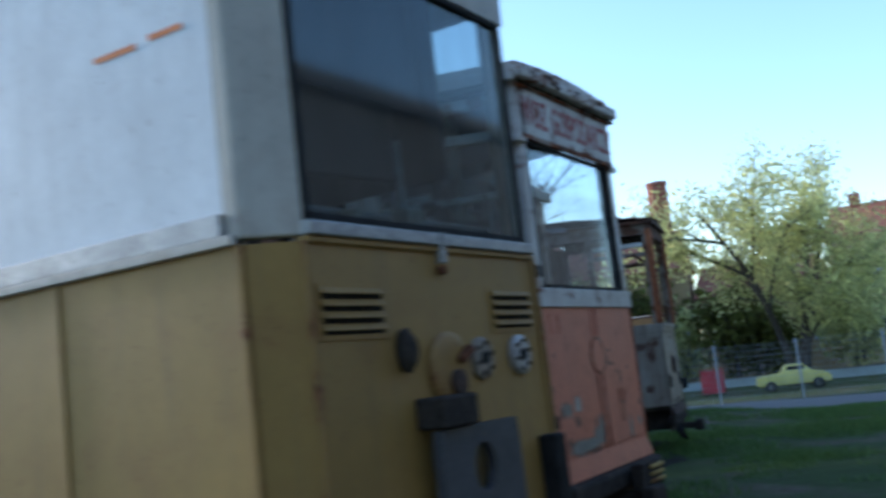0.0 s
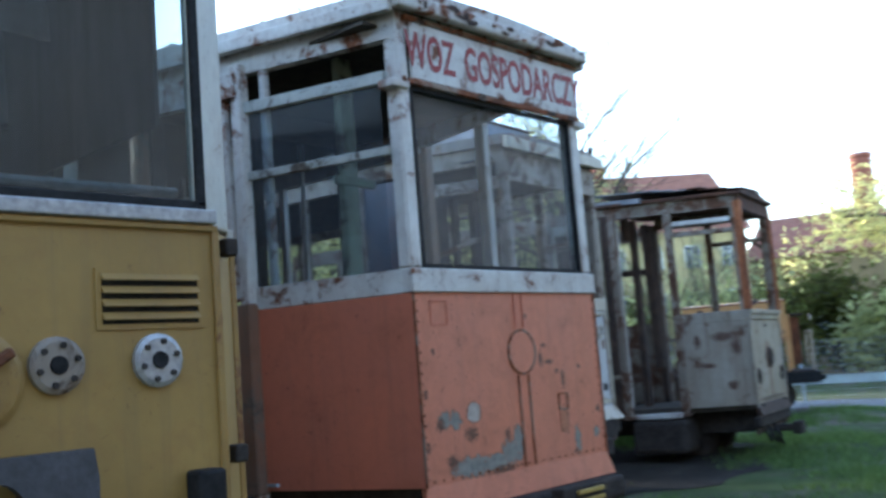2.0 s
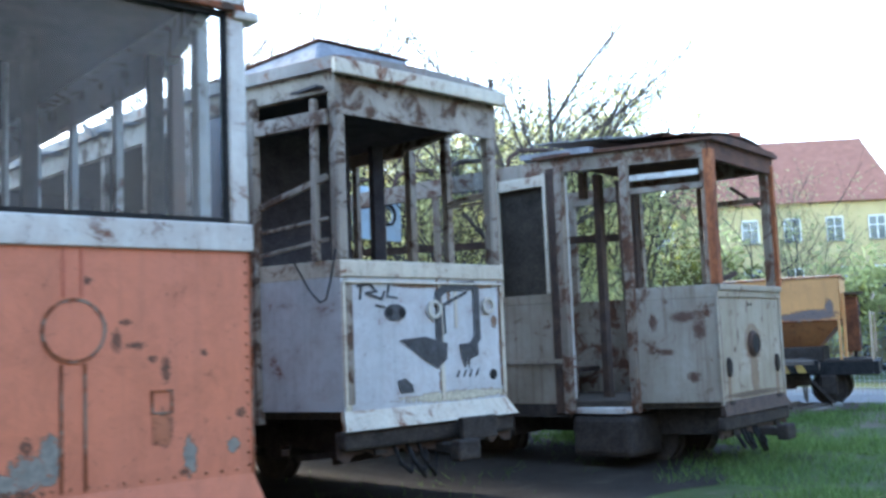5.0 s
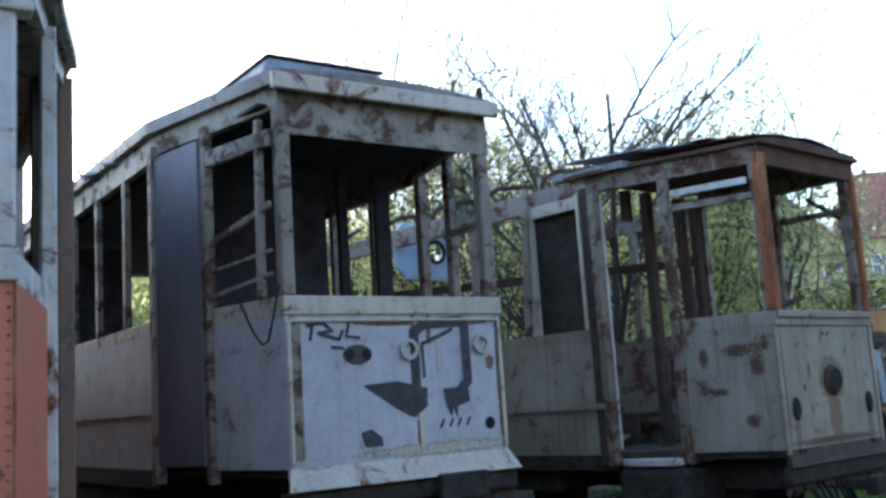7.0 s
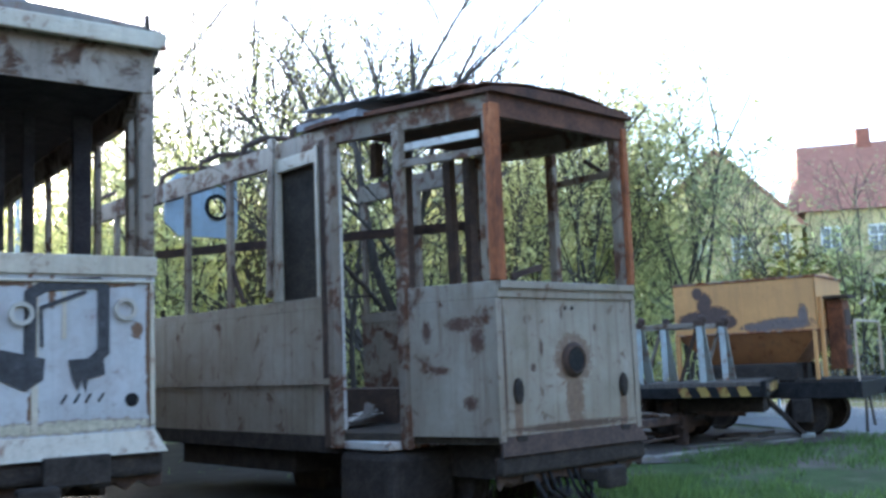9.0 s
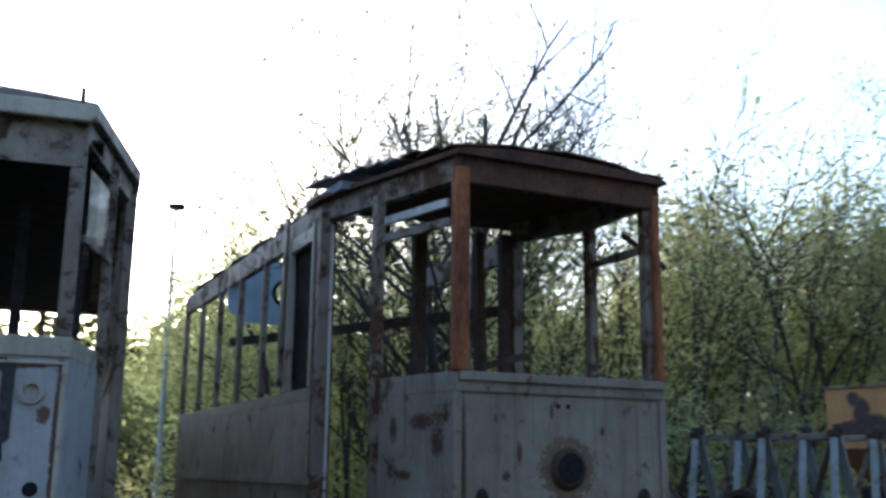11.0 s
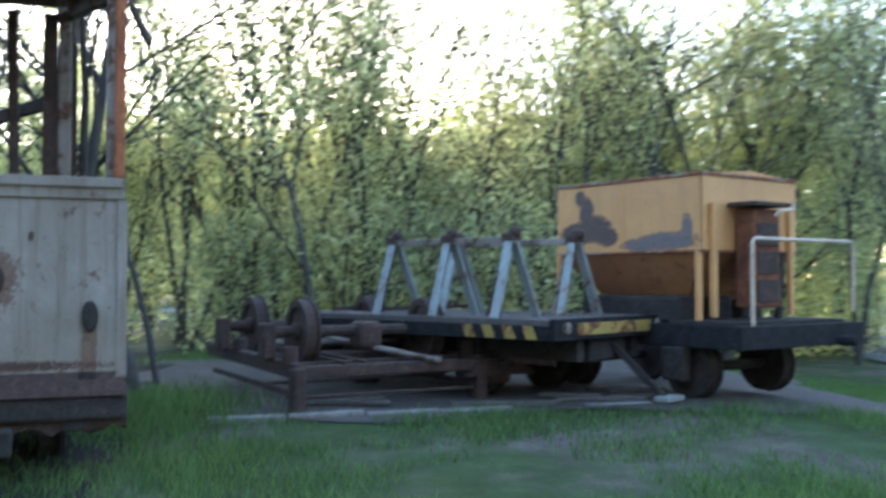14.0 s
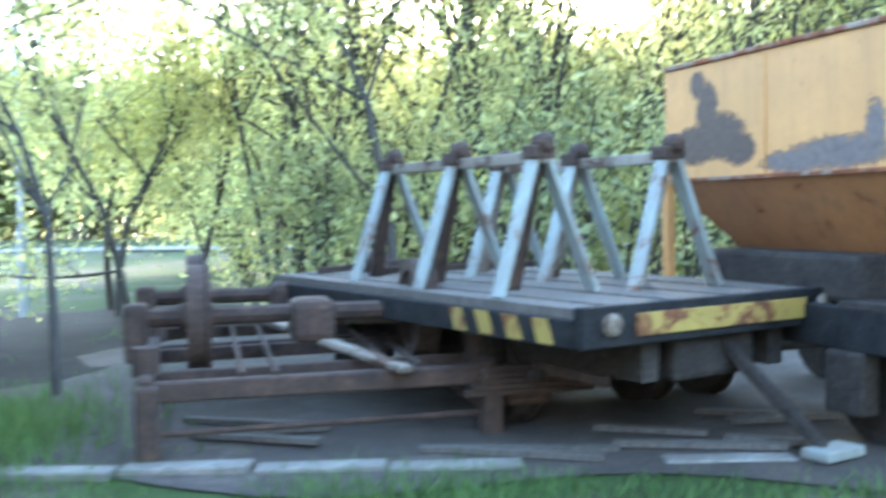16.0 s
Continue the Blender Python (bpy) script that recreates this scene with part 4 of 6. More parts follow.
def graffiti_tram(t):
    a = 0.90
    rim = [(-a + 0.02, 0.93), (-a + 0.02, 1.87), (a - 0.02, 1.87), (a - 0.02, 0.93)]
    for p, q in zip(rim[:3], rim[1:]):
        part("panel_bead", beams([((p[0], -0.008, p[1]), (q[0], -0.008, q[1]), 0.03, 0.02)], 0.005), M_CREAM_R, t)
    part("rust_strip", boxes((0.12, 0.16, -0.006, 0.0, 0.92, 1.88), (0.30, 0.33, -0.005, 0.0, 1.5, 1.88)), M_CREAM_R, t)
    part("corner_streak", boxes((-a + 0.04, -a + 0.11, -0.004, 0, 0.95, 1.86)), M_FLAKED, t)
    g = part("graffiti_outline", stroke([(0.11, 1.28), (0.11, 1.78), (0.20, 1.84), (0.52, 1.86), (0.56, 1.82), (0.56, 1.42), (0.50, 1.36)], 0.075), M_SPRAY, t, "black sprayed outline figure")
    part("spray_stroke", stroke([(0.18, 1.70), (0.44, 1.80)], 0.026, -0.010), M_SPRAY, g)
    part("spray_stroke", stroke([(0.17, 1.70), (0.18, 1.46)], 0.02, -0.010), M_SPRAY, g)
    part("spray_patch", plate([(-0.33, 1.42), (-0.05, 1.44), (0.20, 1.38), (0.19, 1.25), (0.08, 1.18), (-0.06, 1.25), (-0.2, 1.34)], -0.0045, 0.004), M_SPRAY, g)
    part("spray_patch", plate([(0.34, 1.37), (0.56, 1.38), (0.57, 1.27), (0.46, 1.24), (0.45, 1.16), (0.42, 1.24), (0.40, 1.17), (0.36, 1.26)], -0.0045, 0.004), M_SPRAY, g)
    part("spray_patch", plate([(-0.36, 1.10), (-0.28, 1.12), (-0.2, 1.06), (-0.19, 1.0), (-0.33, 1.0)], -0.0035, 0.003), M_SPRAY, g)
    tag = part("sprayed_tag", stroke([(-0.74, 1.84), (-0.62, 1.855), (-0.55, 1.80), (-0.66, 1.785)], 0.022), M_SPRAY, t, "illegible sprayed tag")
    part("spray_stroke", stroke([(-0.70, 1.84), (-0.72, 1.74)], 0.02), M_SPRAY, tag)
    part("spray_stroke", stroke([(-0.64, 1.78), (-0.50, 1.74), (-0.47, 1.80)], 0.02), M_SPRAY, tag)
    part("spray_stroke", stroke([(-0.42, 1.85), (-0.44, 1.76), (-0.34, 1.75)], 0.018), M_SPRAY, tag)
    part("spray_stroke", stroke([(-0.56, 1.69), (-0.47, 1.68)], 0.018), M_SPRAY, tag)
    for x in (0.30, 0.38, 0.45, 0.53):
        part("scrawl_bar", stroke([(x, 1.10), (x + 0.03, 1.15)], 0.014), M_SPRAY, t)
    hole = disc(front(-0.36, 1.635), [(0.085, 0), (0.085, 0.006), (0.07, 0.008)], M_SPRAY, "headlamp_hole", t, "sooty empty headlamp opening", sx=1.35, sy=0.8)
    disc(front(-0.42, 1.64, -0.009), [(0.035, 0), (0.03, 0.004)], M_BLACK, "hole_bore", hole)
    disc(front(-0.29, 1.635, -0.009), [(0.035, 0), (0.03, 0.004)], M_BLACK, "hole_bore", hole)
    for x, z in ((0.055, 1.66), (0.70, 1.69)):
        bm = bmesh.new()
        ring(bm, front(x, z), 0.048, 0.075, 0.03)
        r = part("lamp_ring", bm, M_CREAM, t, "pale metal lamp ring")
        disc(front(x, z), [(0.048, 0), (0.045, 0.006)], M_GREYWHITE, "ring_disc", r)
    disc(front(0.745, 1.10), [(0.045, 0), (0.045, 0.005)], M_BLACK, "cable_hole", t)
    part("door_leaf", walls(((-1.12, 0.86), (-1.24, 1.46), 0.93, 3.3, 0.03), side=1), M_DOOR, t, "closed dark grey door leaf")
    part("bulkhead", boxes((-1.2, 0.28, 1.55, 1.6, 0.92, 3.36)), M_HAZEDARK, t, "dark grey-brown saloon partition")
    part("bulkhead_post", boxes((0.42, 0.50, 1.55, 1.62, 0.92, 3.36)), M_HAZEDARK, t)
    part("bulkhead_post", boxes((0.80, 0.94, 1.55, 1.62, 0.92, 3.36)), M_HAZEDARK, t)
    part("ceiling", boxes((-1.0, 1.0, 0.1, 8.0, 3.37, 3.39)), M_HAZEDARK, t)
    part("rear_bulkhead", boxes((-1.2, -0.2, 5.6, 5.64, 0.92, 3.3)), M_HAZEDARK, t)
    for p, q, w in (((-0.93, 0.08, 2.68), (-1.10, 0.74, 2.50), 0.05), ((-0.93, 0.08, 2.36), (-1.10, 0.74, 2.30), 0.028), ((-0.93, 0.08, 2.2), (-1.10, 0.74, 2.12), 0.03)):
        part("window_bar", beams([(p, q, w * 0.6, w)], 0.004), M_FLAKED, t)
    part("side_window_head", beams([((-0.93, 0.06, 3.14), (-1.10, 0.78, 3.14), 0.04, 0.12)], 0.006), M_FLAKED, t)
    part("window_stile", beams([((-0.965, 0.2, 2.04), (-0.95, 0.2, 3.3), 0.05, 0.06)], 0.006), M_FLAKED, t)
    for z in (2.62, 2.66):
        part("drop_pane", boxes((0.93, 0.96, 0.2, 0.7, z, z + 0.02)), M_FLAKED, t)
    pane("drop_glass", (0.94, 0.15), (1.08, 0.72), 2.7, 3.2, t, M_GLASS)
    part("right_window_rail", beams([((0.92, 0.06, 2.7), (1.1, 0.78, 2.7), 0.04, 0.05)], 0.006), M_FLAKED, t)
    bm = bmesh.new()
    tube(bm, [(-0.92, 0.02, 2.12), (-0.97, 0.02, 1.9), (-1.0, 0.05, 1.74), (-1.02, 0.10, 1.72), (-1.04, 0.2, 1.82), (-1.06, 0.35, 2.03)], 0.008, n=6)
    part("loose_cable", bm, M_BLACK, t, "thin black cable hanging in a loop", True)
    bm = bmesh.new()
    hexa(bm, [(-0.98, 0.12, 3.54), (0.18, 0.12, 3.54), (0.18, 2.65, 3.54), (-0.98, 2.65, 3.54), (-0.80, 0.3, 3.82), (0.14, 0.3, 3.82), (0.14, 2.5, 3.82), (-0.80, 2.5, 3.82)])
    bmesh.ops.bevel(bm, geom=bm.edges[:], offset=0.02, segments=1, affect="EDGES")
    rb = part("roof_box", bm, M_ROOFBOX, t, "grey sheet metal roof box with sloping sides")
    part("box_lid", boxes((-0.82, 0.16, 0.28, 2.52, 3.821, 3.84), bevel=0.006), M_RUSTROOF, rb)
    part("header_board", boxes((-a, a, -0.012, 0.0, 3.16, 3.44), bevel=0.004), M_FLAKED, t)
    part("roof_edge_board", boxes((-a - 0.07, a + 0.06, -0.11, -0.055, 3.45, 3.57), bevel=0.012), M_CREAM_R, t)
    part("roof_lamp", dome([(0.2, 0.45), (0.2, 0.2), (0.38, 0.2), (0.38, 0.45)], 3.6, 0.05, 0.05), M_DARK, t)
    part("roof_peg", boxes((0.83, 0.86, -0.05, -0.01, 3.55, 3.70)), M_DARK, t)
    rng = random.Random(5)
    for k in range(26):
        y = 1.3 + 6.4 * k / 26
        p = Vector((-1.15 + rng.uniform(-0.14, 0.1), y, 3.47 + rng.uniform(0, 0.05)))
        part("torn_felt", beams([(p, p + Vector((rng.uniform(-0.18, 0.1), rng.uniform(-0.1, 0.3), rng.uniform(-0.02, 0.16))), rng.uniform(0.08, 0.2), 0.02)]), M_ROOFBOX if k % 3 else M_DARK, t)
    bm = bmesh.new()
    for k in range(7):
        p = Vector((-1.05, 2.4 + 0.14 * k, 3.62))
        tube(bm, [p, p + Vector((-0.12 + 0.03 * k, -0.2, 0.10)), p + Vector((-0.4 + 0.06 * k, -0.42, 0.08 + 0.02 * k))], 0.012, 0.004, 5)
    part("bent_wire", bm, M_DARK, t)
    part("wheel_guard", boxes((-1.2, 1.2, 2.3, 4.0, 0.45, 0.76)), M_DARK, t)
    part("coupling", boxes((0.15, 0.55, -0.2, -0.14, 0.60, 0.78), bevel=0.01), M_DARK, t)


graffiti_tram(tram_c)

# ---- rusted tram shell ----
tram_d = thing("tram", pose(8.53, 2.13, 0, 0, 0, 13), "rusted khaki tram shell with bare posts and open roof", "tram")
shell(tram_d, 1.62, 2.44, 1.5, 5.2, 0.70, 1.86, 3.20, (M_KHAKI, M_KHAKI, M_POST_D, M_RUSTROOF), full_roof=False, rear=False, windows=6, b_right=0.79, m_skirt=M_DARKRUST, flare=0.05, stand=0.03)


def skeleton_tram(t):
    a, b, br = 0.81, 1.22, 0.5
    for s in (-1, 1):
        part("rust_corner_post", beams([((s * (a - 0.02), -0.004, 1.86), (s * (a - 0.02), -0.004, 3.22), 0.10 if s < 0 else 0.06, 0.09)], 0.008), M_RUSTPOST, t, "orange rusted angle post")
        part("seam_strip", boxes((s * a - 0.03, s * a + 0.03, -0.012, 0.01, 0.66, 1.73), bevel=0.004), M_KHAKI, t)
        part("buffer_pad", boxes((s * 0.62 - 0.05, s * 0.62 + 0.05, -0.02, 0, 0.66, 0.70)), M_DARK, t)
        disc(front(s * 0.63, 1.03), [(0.062, 0), (0.062, 0.02), (0.045, 0.03)], M_DARK, "oval_pad", t, "dark oval rubber pad", sx=0.75, sy=1.55)
        part("side_window_rail", beams([((s * (a + 0.01), 0.06, 2.86), (-1.03, 0.78, 2.86) if s < 0 else (0.83, 0.78, 2.86), 0.035, 0.06)], 0.004), M_POST_D, t)
        part("bulkhead_post", boxes((s * 0.40 - 0.05, s * 0.40 + 0.05, 1.47, 1.55, 0.72, 3.2)), M_DARKRUST, t)
        part("bulkhead_post", boxes((s * 0.62 - 0.14, s * 0.62 - 0.06, 1.47, 1.55, 0.72 if s > 0 else 2.9, 3.2)), M_DARKRUST, t)
    part("pale_rail", beams([((-a - 0.02, 0.1, 3.0), (-a - 0.19, 0.8, 3.0), 0.03, 0.06)], 0.004), M_BAND, t)
    part("door_pillar", boxes((-b - 0.02, -b + 0.10, 1.50, 1.66, 0.6, 3.2), bevel=0.01), M_DARKRUST, t, "thick dark door pillar")
    part("pillar_edge", boxes((-b - 0.035, -b + 0.0, 1.665, 1.70, 1.86, 3.16), bevel=0.005), M_CREAM_R, t)
    part("closed_window", boxes((-b + 0.05, -b + 0.08, 1.70, 2.36, 1.80, 3.12)), M_INNER, t, "dark board closing the first window")
    part("window_edge", boxes((-b - 0.03, -b + 0.03, 2.30, 2.40, 1.86, 3.16), bevel=0.008), M_CREAM_R, t)
    part("window_arch", boxes((-b - 0.025, -b + 0.02, 1.70, 2.30, 3.02, 3.14), bevel=0.008), M_CREAM_R, t)
    part("leaning_strip", beams([((-b - 0.05, 2.42, 1.9), (-b - 0.05, 2.34, 3.34), 0.03, 0.09)], 0.005), M_FLAKED, t)
    part("door_edge", beams([((-b + 0.05, 1.46, 0.75), (-b + 0.05, 1.46, 3.1), 0.025, 0.03)]), M_BAND, t, "pale worn door edge strip")
    rl = [(0.60, 1.55), (0.46, 3.3)]
    part("right_side_panel", walls((rl[0], rl[1], 0.72, 1.72, 0.03)), M_POST_D, t, "dirty inner lining of the side wall")
    part("right_side_band", walls((rl[0], rl[1], 1.72, 1.82, 0.05)), M_POST_D, t)
    part("right_cantrail", walls((rl[0], rl[1], 3.02, 3.2, 0.06)), M_POST_D, t)
    for k in range(3):
        y = 1.62 + 0.8 * k
        x = 0.57 - 0.08 * (y - 1.55)
        part("right_window_post", beams([((x, y, 1.82), (x, y, 3.02), 0.05, 0.09 if k % 2 else 0.06)]), M_POST_D if k % 3 else M_DARKRUST, t)
    part("torn_post", beams([((0.18, 1.5, 1.2), (0.14, 1.52, 3.2), 0.07, 0.12)], 0.01), M_DARKRUST, t)
    part("inner_bench", boxes((-0.1, 0.42, 2.1, 3.2, 0.98, 1.04), (-0.1, -0.06, 2.1, 3.2, 0.72, 0.98)), M_DARKRUST, t)
    for k in range(7):
        q = Vector((-0.85 + 0.16 * (k % 4), 2.0 + 0.12 * k, 0.75 + 0.02 * k))
        part("scrap_paper", beams([(q, q + Vector((0.32, 0.12 - 0.06 * (k % 3), 0.03)), 0.14, 0.006)]), M_BAND, t)
    part("header_plate", boxes((-a - 0.03, a + 0.03, -0.03, 0.0, 3.12, 3.31), bevel=0.006), M_RUSTROOF, t)
    h = disc(front(0.02, 1.25), [(0.135, 0), (0.14, 0.01), (0.105, 0.04), (0.10, 0.03)], M_DARKRUST, "headlamp_rim", t, "rusted headlamp rim around a dark opening", n=28)
    disc(front(0.02, 1.25, -0.03), [(0.095, 0), (0.09, 0.004)], M_BLACK, "lamp_bore", h, n=24)
    for x in (-0.05, 0.03):
        disc(front(x, 1.66), [(0.018, 0), (0.016, 0.006)], M_DARK, "bolt_hole", t, n=8)
    part("ledge", boxes((-a, a, -0.045, -0.02, 1.80, 1.86), bevel=0.006), M_KHAKI, t)
    # layered torn roof sheets
    rng = random.Random(11)
    for k in range(9):
        y = -0.05 + 0.2 * k
        z = 3.36 + 0.012 * (k % 3) + 0.012 * min(k, 6)
        w0 = -(a + 0.08 + (b - a) * min(1, y / 1.5))
        w1 = a + 0.08
        bm = bmesh.new()
        n = 8
        j = rng.uniform(-0.02, 0.03)
        cols = []
        for i in range(n + 1):
            x = w0 + (w1 - w0) * i / n
            f = 0.06 * (1 - (2 * i / n - 1) ** 2) + rng.uniform(-0.008, 0.008)
            e = rng.uniform(-0.03, 0.03)
            cols.append([bm.verts.new(p) for p in ((x, y + j + e, z + f), (x, y + 0.27 + j, z + f + 0.012), (x, y + 0.27 + j, z + f + 0.026), (x, y + j + e, z + f + 0.014))])
        for p, q in zip(cols, cols[1:]):
            for i in range(4):
                bm.faces.new((p[i], q[i], q[(i + 1) % 4], p[(i + 1) % 4]))
        bm.faces.new(cols[0])
        bm.faces.new(cols[-1][::-1])
        part("roof_sheet", bm, M_RUSTROOF if k < 3 else M_ROOFBOX, t)
    part("roof_sheet", walls(((-b - 0.02, 1.1), (-b + 0.0, 2.0), 3.30, 3.36, 0.7, 3.34, 3.40), side=-1), M_ROOFBOX, t)
    # saloon hoops
    for k in range(6):
        y = 2.2 + 0.86 * k
        end = 0.3 - 0.25 * k
        bm = bmesh.new()
        tube(bm, [p for p in ((-b + 0.04, y, 3.26), (-b + 0.10, y, 3.42), (-b + 0.3, y, 3.53), (-0.4, y, 3.60), (0.2, y, 3.60)) if p[0] < end + 0.1], 0.028, n=6)
        part("roof_hoop", bm, M_DARKRUST, t, "", True)
    part("dangling_bar", beams([((a + 0.08, 0.5, 3.05), (a + 0.16, 0.1, 2.72), 0.03, 0.04)]), M_DARKRUST, t)
    part("fallen_rail", beams([((br - 0.1, 1.5, 2.55), (-1.0, 5.2, 2.6), 0.05, 0.09)]), M_DARKRUST, t)
    bm = bmesh.new()
    cx, cz, r, ring_a, ring_b = -0.60, 3.08, 0.11, [], []
    for yy, store in ((4.55, ring_a), (4.58, ring_b)):
        for k in range(20):
            c, s = math.cos(math.tau * k / 20), math.sin(math.tau * k / 20)
            f = min(0.62 / abs(c) if c < -1e-6 else 0.26 / c if c > 1e-6 else 9, 0.34 / abs(s) if abs(s) > 1e-6 else 9)
            store.append((bm.verts.new((cx + r * c, yy, cz + r * s)), bm.verts.new((cx + f * c, yy, cz + f * s))))
    for k in range(20):
        (a0, a1), (b0, b1), (c0, c1), (d0, d1) = ring_a[k], ring_a[(k + 1) % 20], ring_b[k], ring_b[(k + 1) % 20]
        for q in ((a0, b0, b1, a1), (c0, c1, d1, d0), (a1, b1, d1, c1), (a0, c0, d0, b0)):
            bm.faces.new(q)
    part("end_sheet", bm, M_PALEBLUE, t, "pale blue end sheet with a round hole")
    bm = bmesh.new()
    ring(bm, front(cx, cz, 4.55), 0.11, 0.15, 0.02)
    part("hole_rim", bm, M_BLACK, t)
    part("door_step", boxes((-b + 0.02, -0.62, 0.86, 1.44, 0.60, 0.66), bevel=0.006), M_BAND, t, "worn white door step")
    part("step_box", boxes((-b + 0.0, -0.55, 0.8, 1.5, 0.16, 0.58), bevel=0.06), M_DARK, t)
    for k in range(6):
        p = Vector((-0.9 + 0.12 * k, 1.75 + 0.1 * k, 0.78))
        part("loose_slat", beams([(p, p + Vector((0.5, 0.25 + 0.1 * k, 0.05 + 0.03 * k)), 0.05, 0.015)]), M_WOOD, t)
    for x in (-0.45, 0.1):
        part("hose", tubes([([(x, 0.1, 0.45), (x, 0.0, 0.3), (x + 0.05, -0.02, 0.22)], 0.02)], 6), M_BLACK, t)
    for p, q in (((-b + 0.03, 3.0, 1.9), (-b + 0.03, 3.3, 2.4)), ((-0.6, 0.05, 1.9), (-0.3, 0.0, 1.98))):
        part("debris_strip", beams([(p, q, 0.03, 0.05)]), M_DARKRUST, t)
    part("wheel_guard", boxes((-1.1, -0.2, 2.3, 4.4, 0.35, 0.6)), M_DARK, t)


skeleton_tram(tram_d)

def under_gear(t, half, low, y1, seed, n=16):
    """Coupler, brake rods, hoses and hanging scrap below a stripped tram."""
    rng = random.Random(seed)
    part("coupler_bar", beams([((0.1, 0.6, low - 0.34), (0.1, -0.22, low - 0.36), 0.10, 0.09)], 0.015), M_DARK, t)
    part("coupler_head", boxes((-0.02, 0.22, -0.32, -0.2, low - 0.44, low - 0.28), bevel=0.02), M_DARK, t)
    part("air_tank", tubes([([(-half + 0.25, 1.2, low - 0.30), (half - 0.35, 1.2, low - 0.30)], 0.14)], 14), M_DARK, t)
    for k in range(n):
        x, y = rng.uniform(-half, half), rng.uniform(0.1, y1)
        q = Vector((x, y, low - rng.uniform(0.18, 0.40)))
        e = Vector((-x * rng.uniform(0.1, 0.6), rng.uniform(0.2, 1.1), rng.uniform(-0.14, 0.05)))
        part("brake_rod", beams([(q, q + e, rng.uniform(0.025, 0.07), rng.uniform(0.03, 0.10))]), M_DARK if k % 3 else M_DARKRUST, t)
    for k in range(4):
        x = rng.uniform(-half + 0.1, half - 0.1)
        bm = bmesh.new()
        tube(bm, [(x, 0.05, low - 0.2), (x + 0.03, -0.03, low - 0.42), (x + 0.12, -0.05, low - 0.50 - 0.05 * (k % 2)), (x + 0.22, 0.02, low - 0.42), (x + 0.25, 0.1, low - 0.25)], 0.016, n=6)
        part("hanging_hose", bm, M_BLACK, t, "", True)
    bm = bmesh.new()
    m = 24
    lo, hi = [], []
    for i in range(m + 1):
        x = -half + 2 * half * i / m
        lo.append([bm.verts.new((x, y, low - 0.30 - rng.uniform(0.0, 0.09))) for y in (0.02, 0.05)])
        hi.append([bm.verts.new((x, y, low - 0.15)) for y in (0.02, 0.05)])
    for i in range(m):
        for q in ((lo[i][0], lo[i + 1][0], hi[i + 1][0], hi[i][0]), (lo[i][1], hi[i][1], hi[i + 1][1], lo[i + 1][1]), (lo[i][0], lo[i][1], lo[i + 1][1], lo[i + 1][0])):
            bm.faces.new(q)
    part("ragged_apron", bm, M_DARKRUST, t, "ragged rusted lower edge")


under_gear(tram_b, 0.9, 0.82, 4.0, 61, 10)
under_gear(tram_c, 0.95, 0.90, 5.0, 62, 22)
under_gear(tram_d, 0.85, 0.70, 4.0, 63, 20)


for ob in tram_c.children:
    if ob.name.startswith("front_panel"):
        ob.data.materials[0] = M_FRONT_C
for ob in tram_b.children:
    if ob.name.startswith("front_panel"):
        ob.data.materials[0] = M_FRONT_B
for ob in tram_d.children:
    if ob.name.startswith("front_panel"):
        ob.data.materials[0] = M_FRONT_D
    if ob.name.startswith("platform_side_panel"):
        ob.data.materials[0] = M_SIDE_D


# ---- flat wagon with trestles ----
GZ = 0.2
flat_wagon = thing("flat_wagon", pose(12.42, 3.85, GZ, 0, 0, 38.5), "low flat wagon carrying two rows of grey trestles", "wagon")


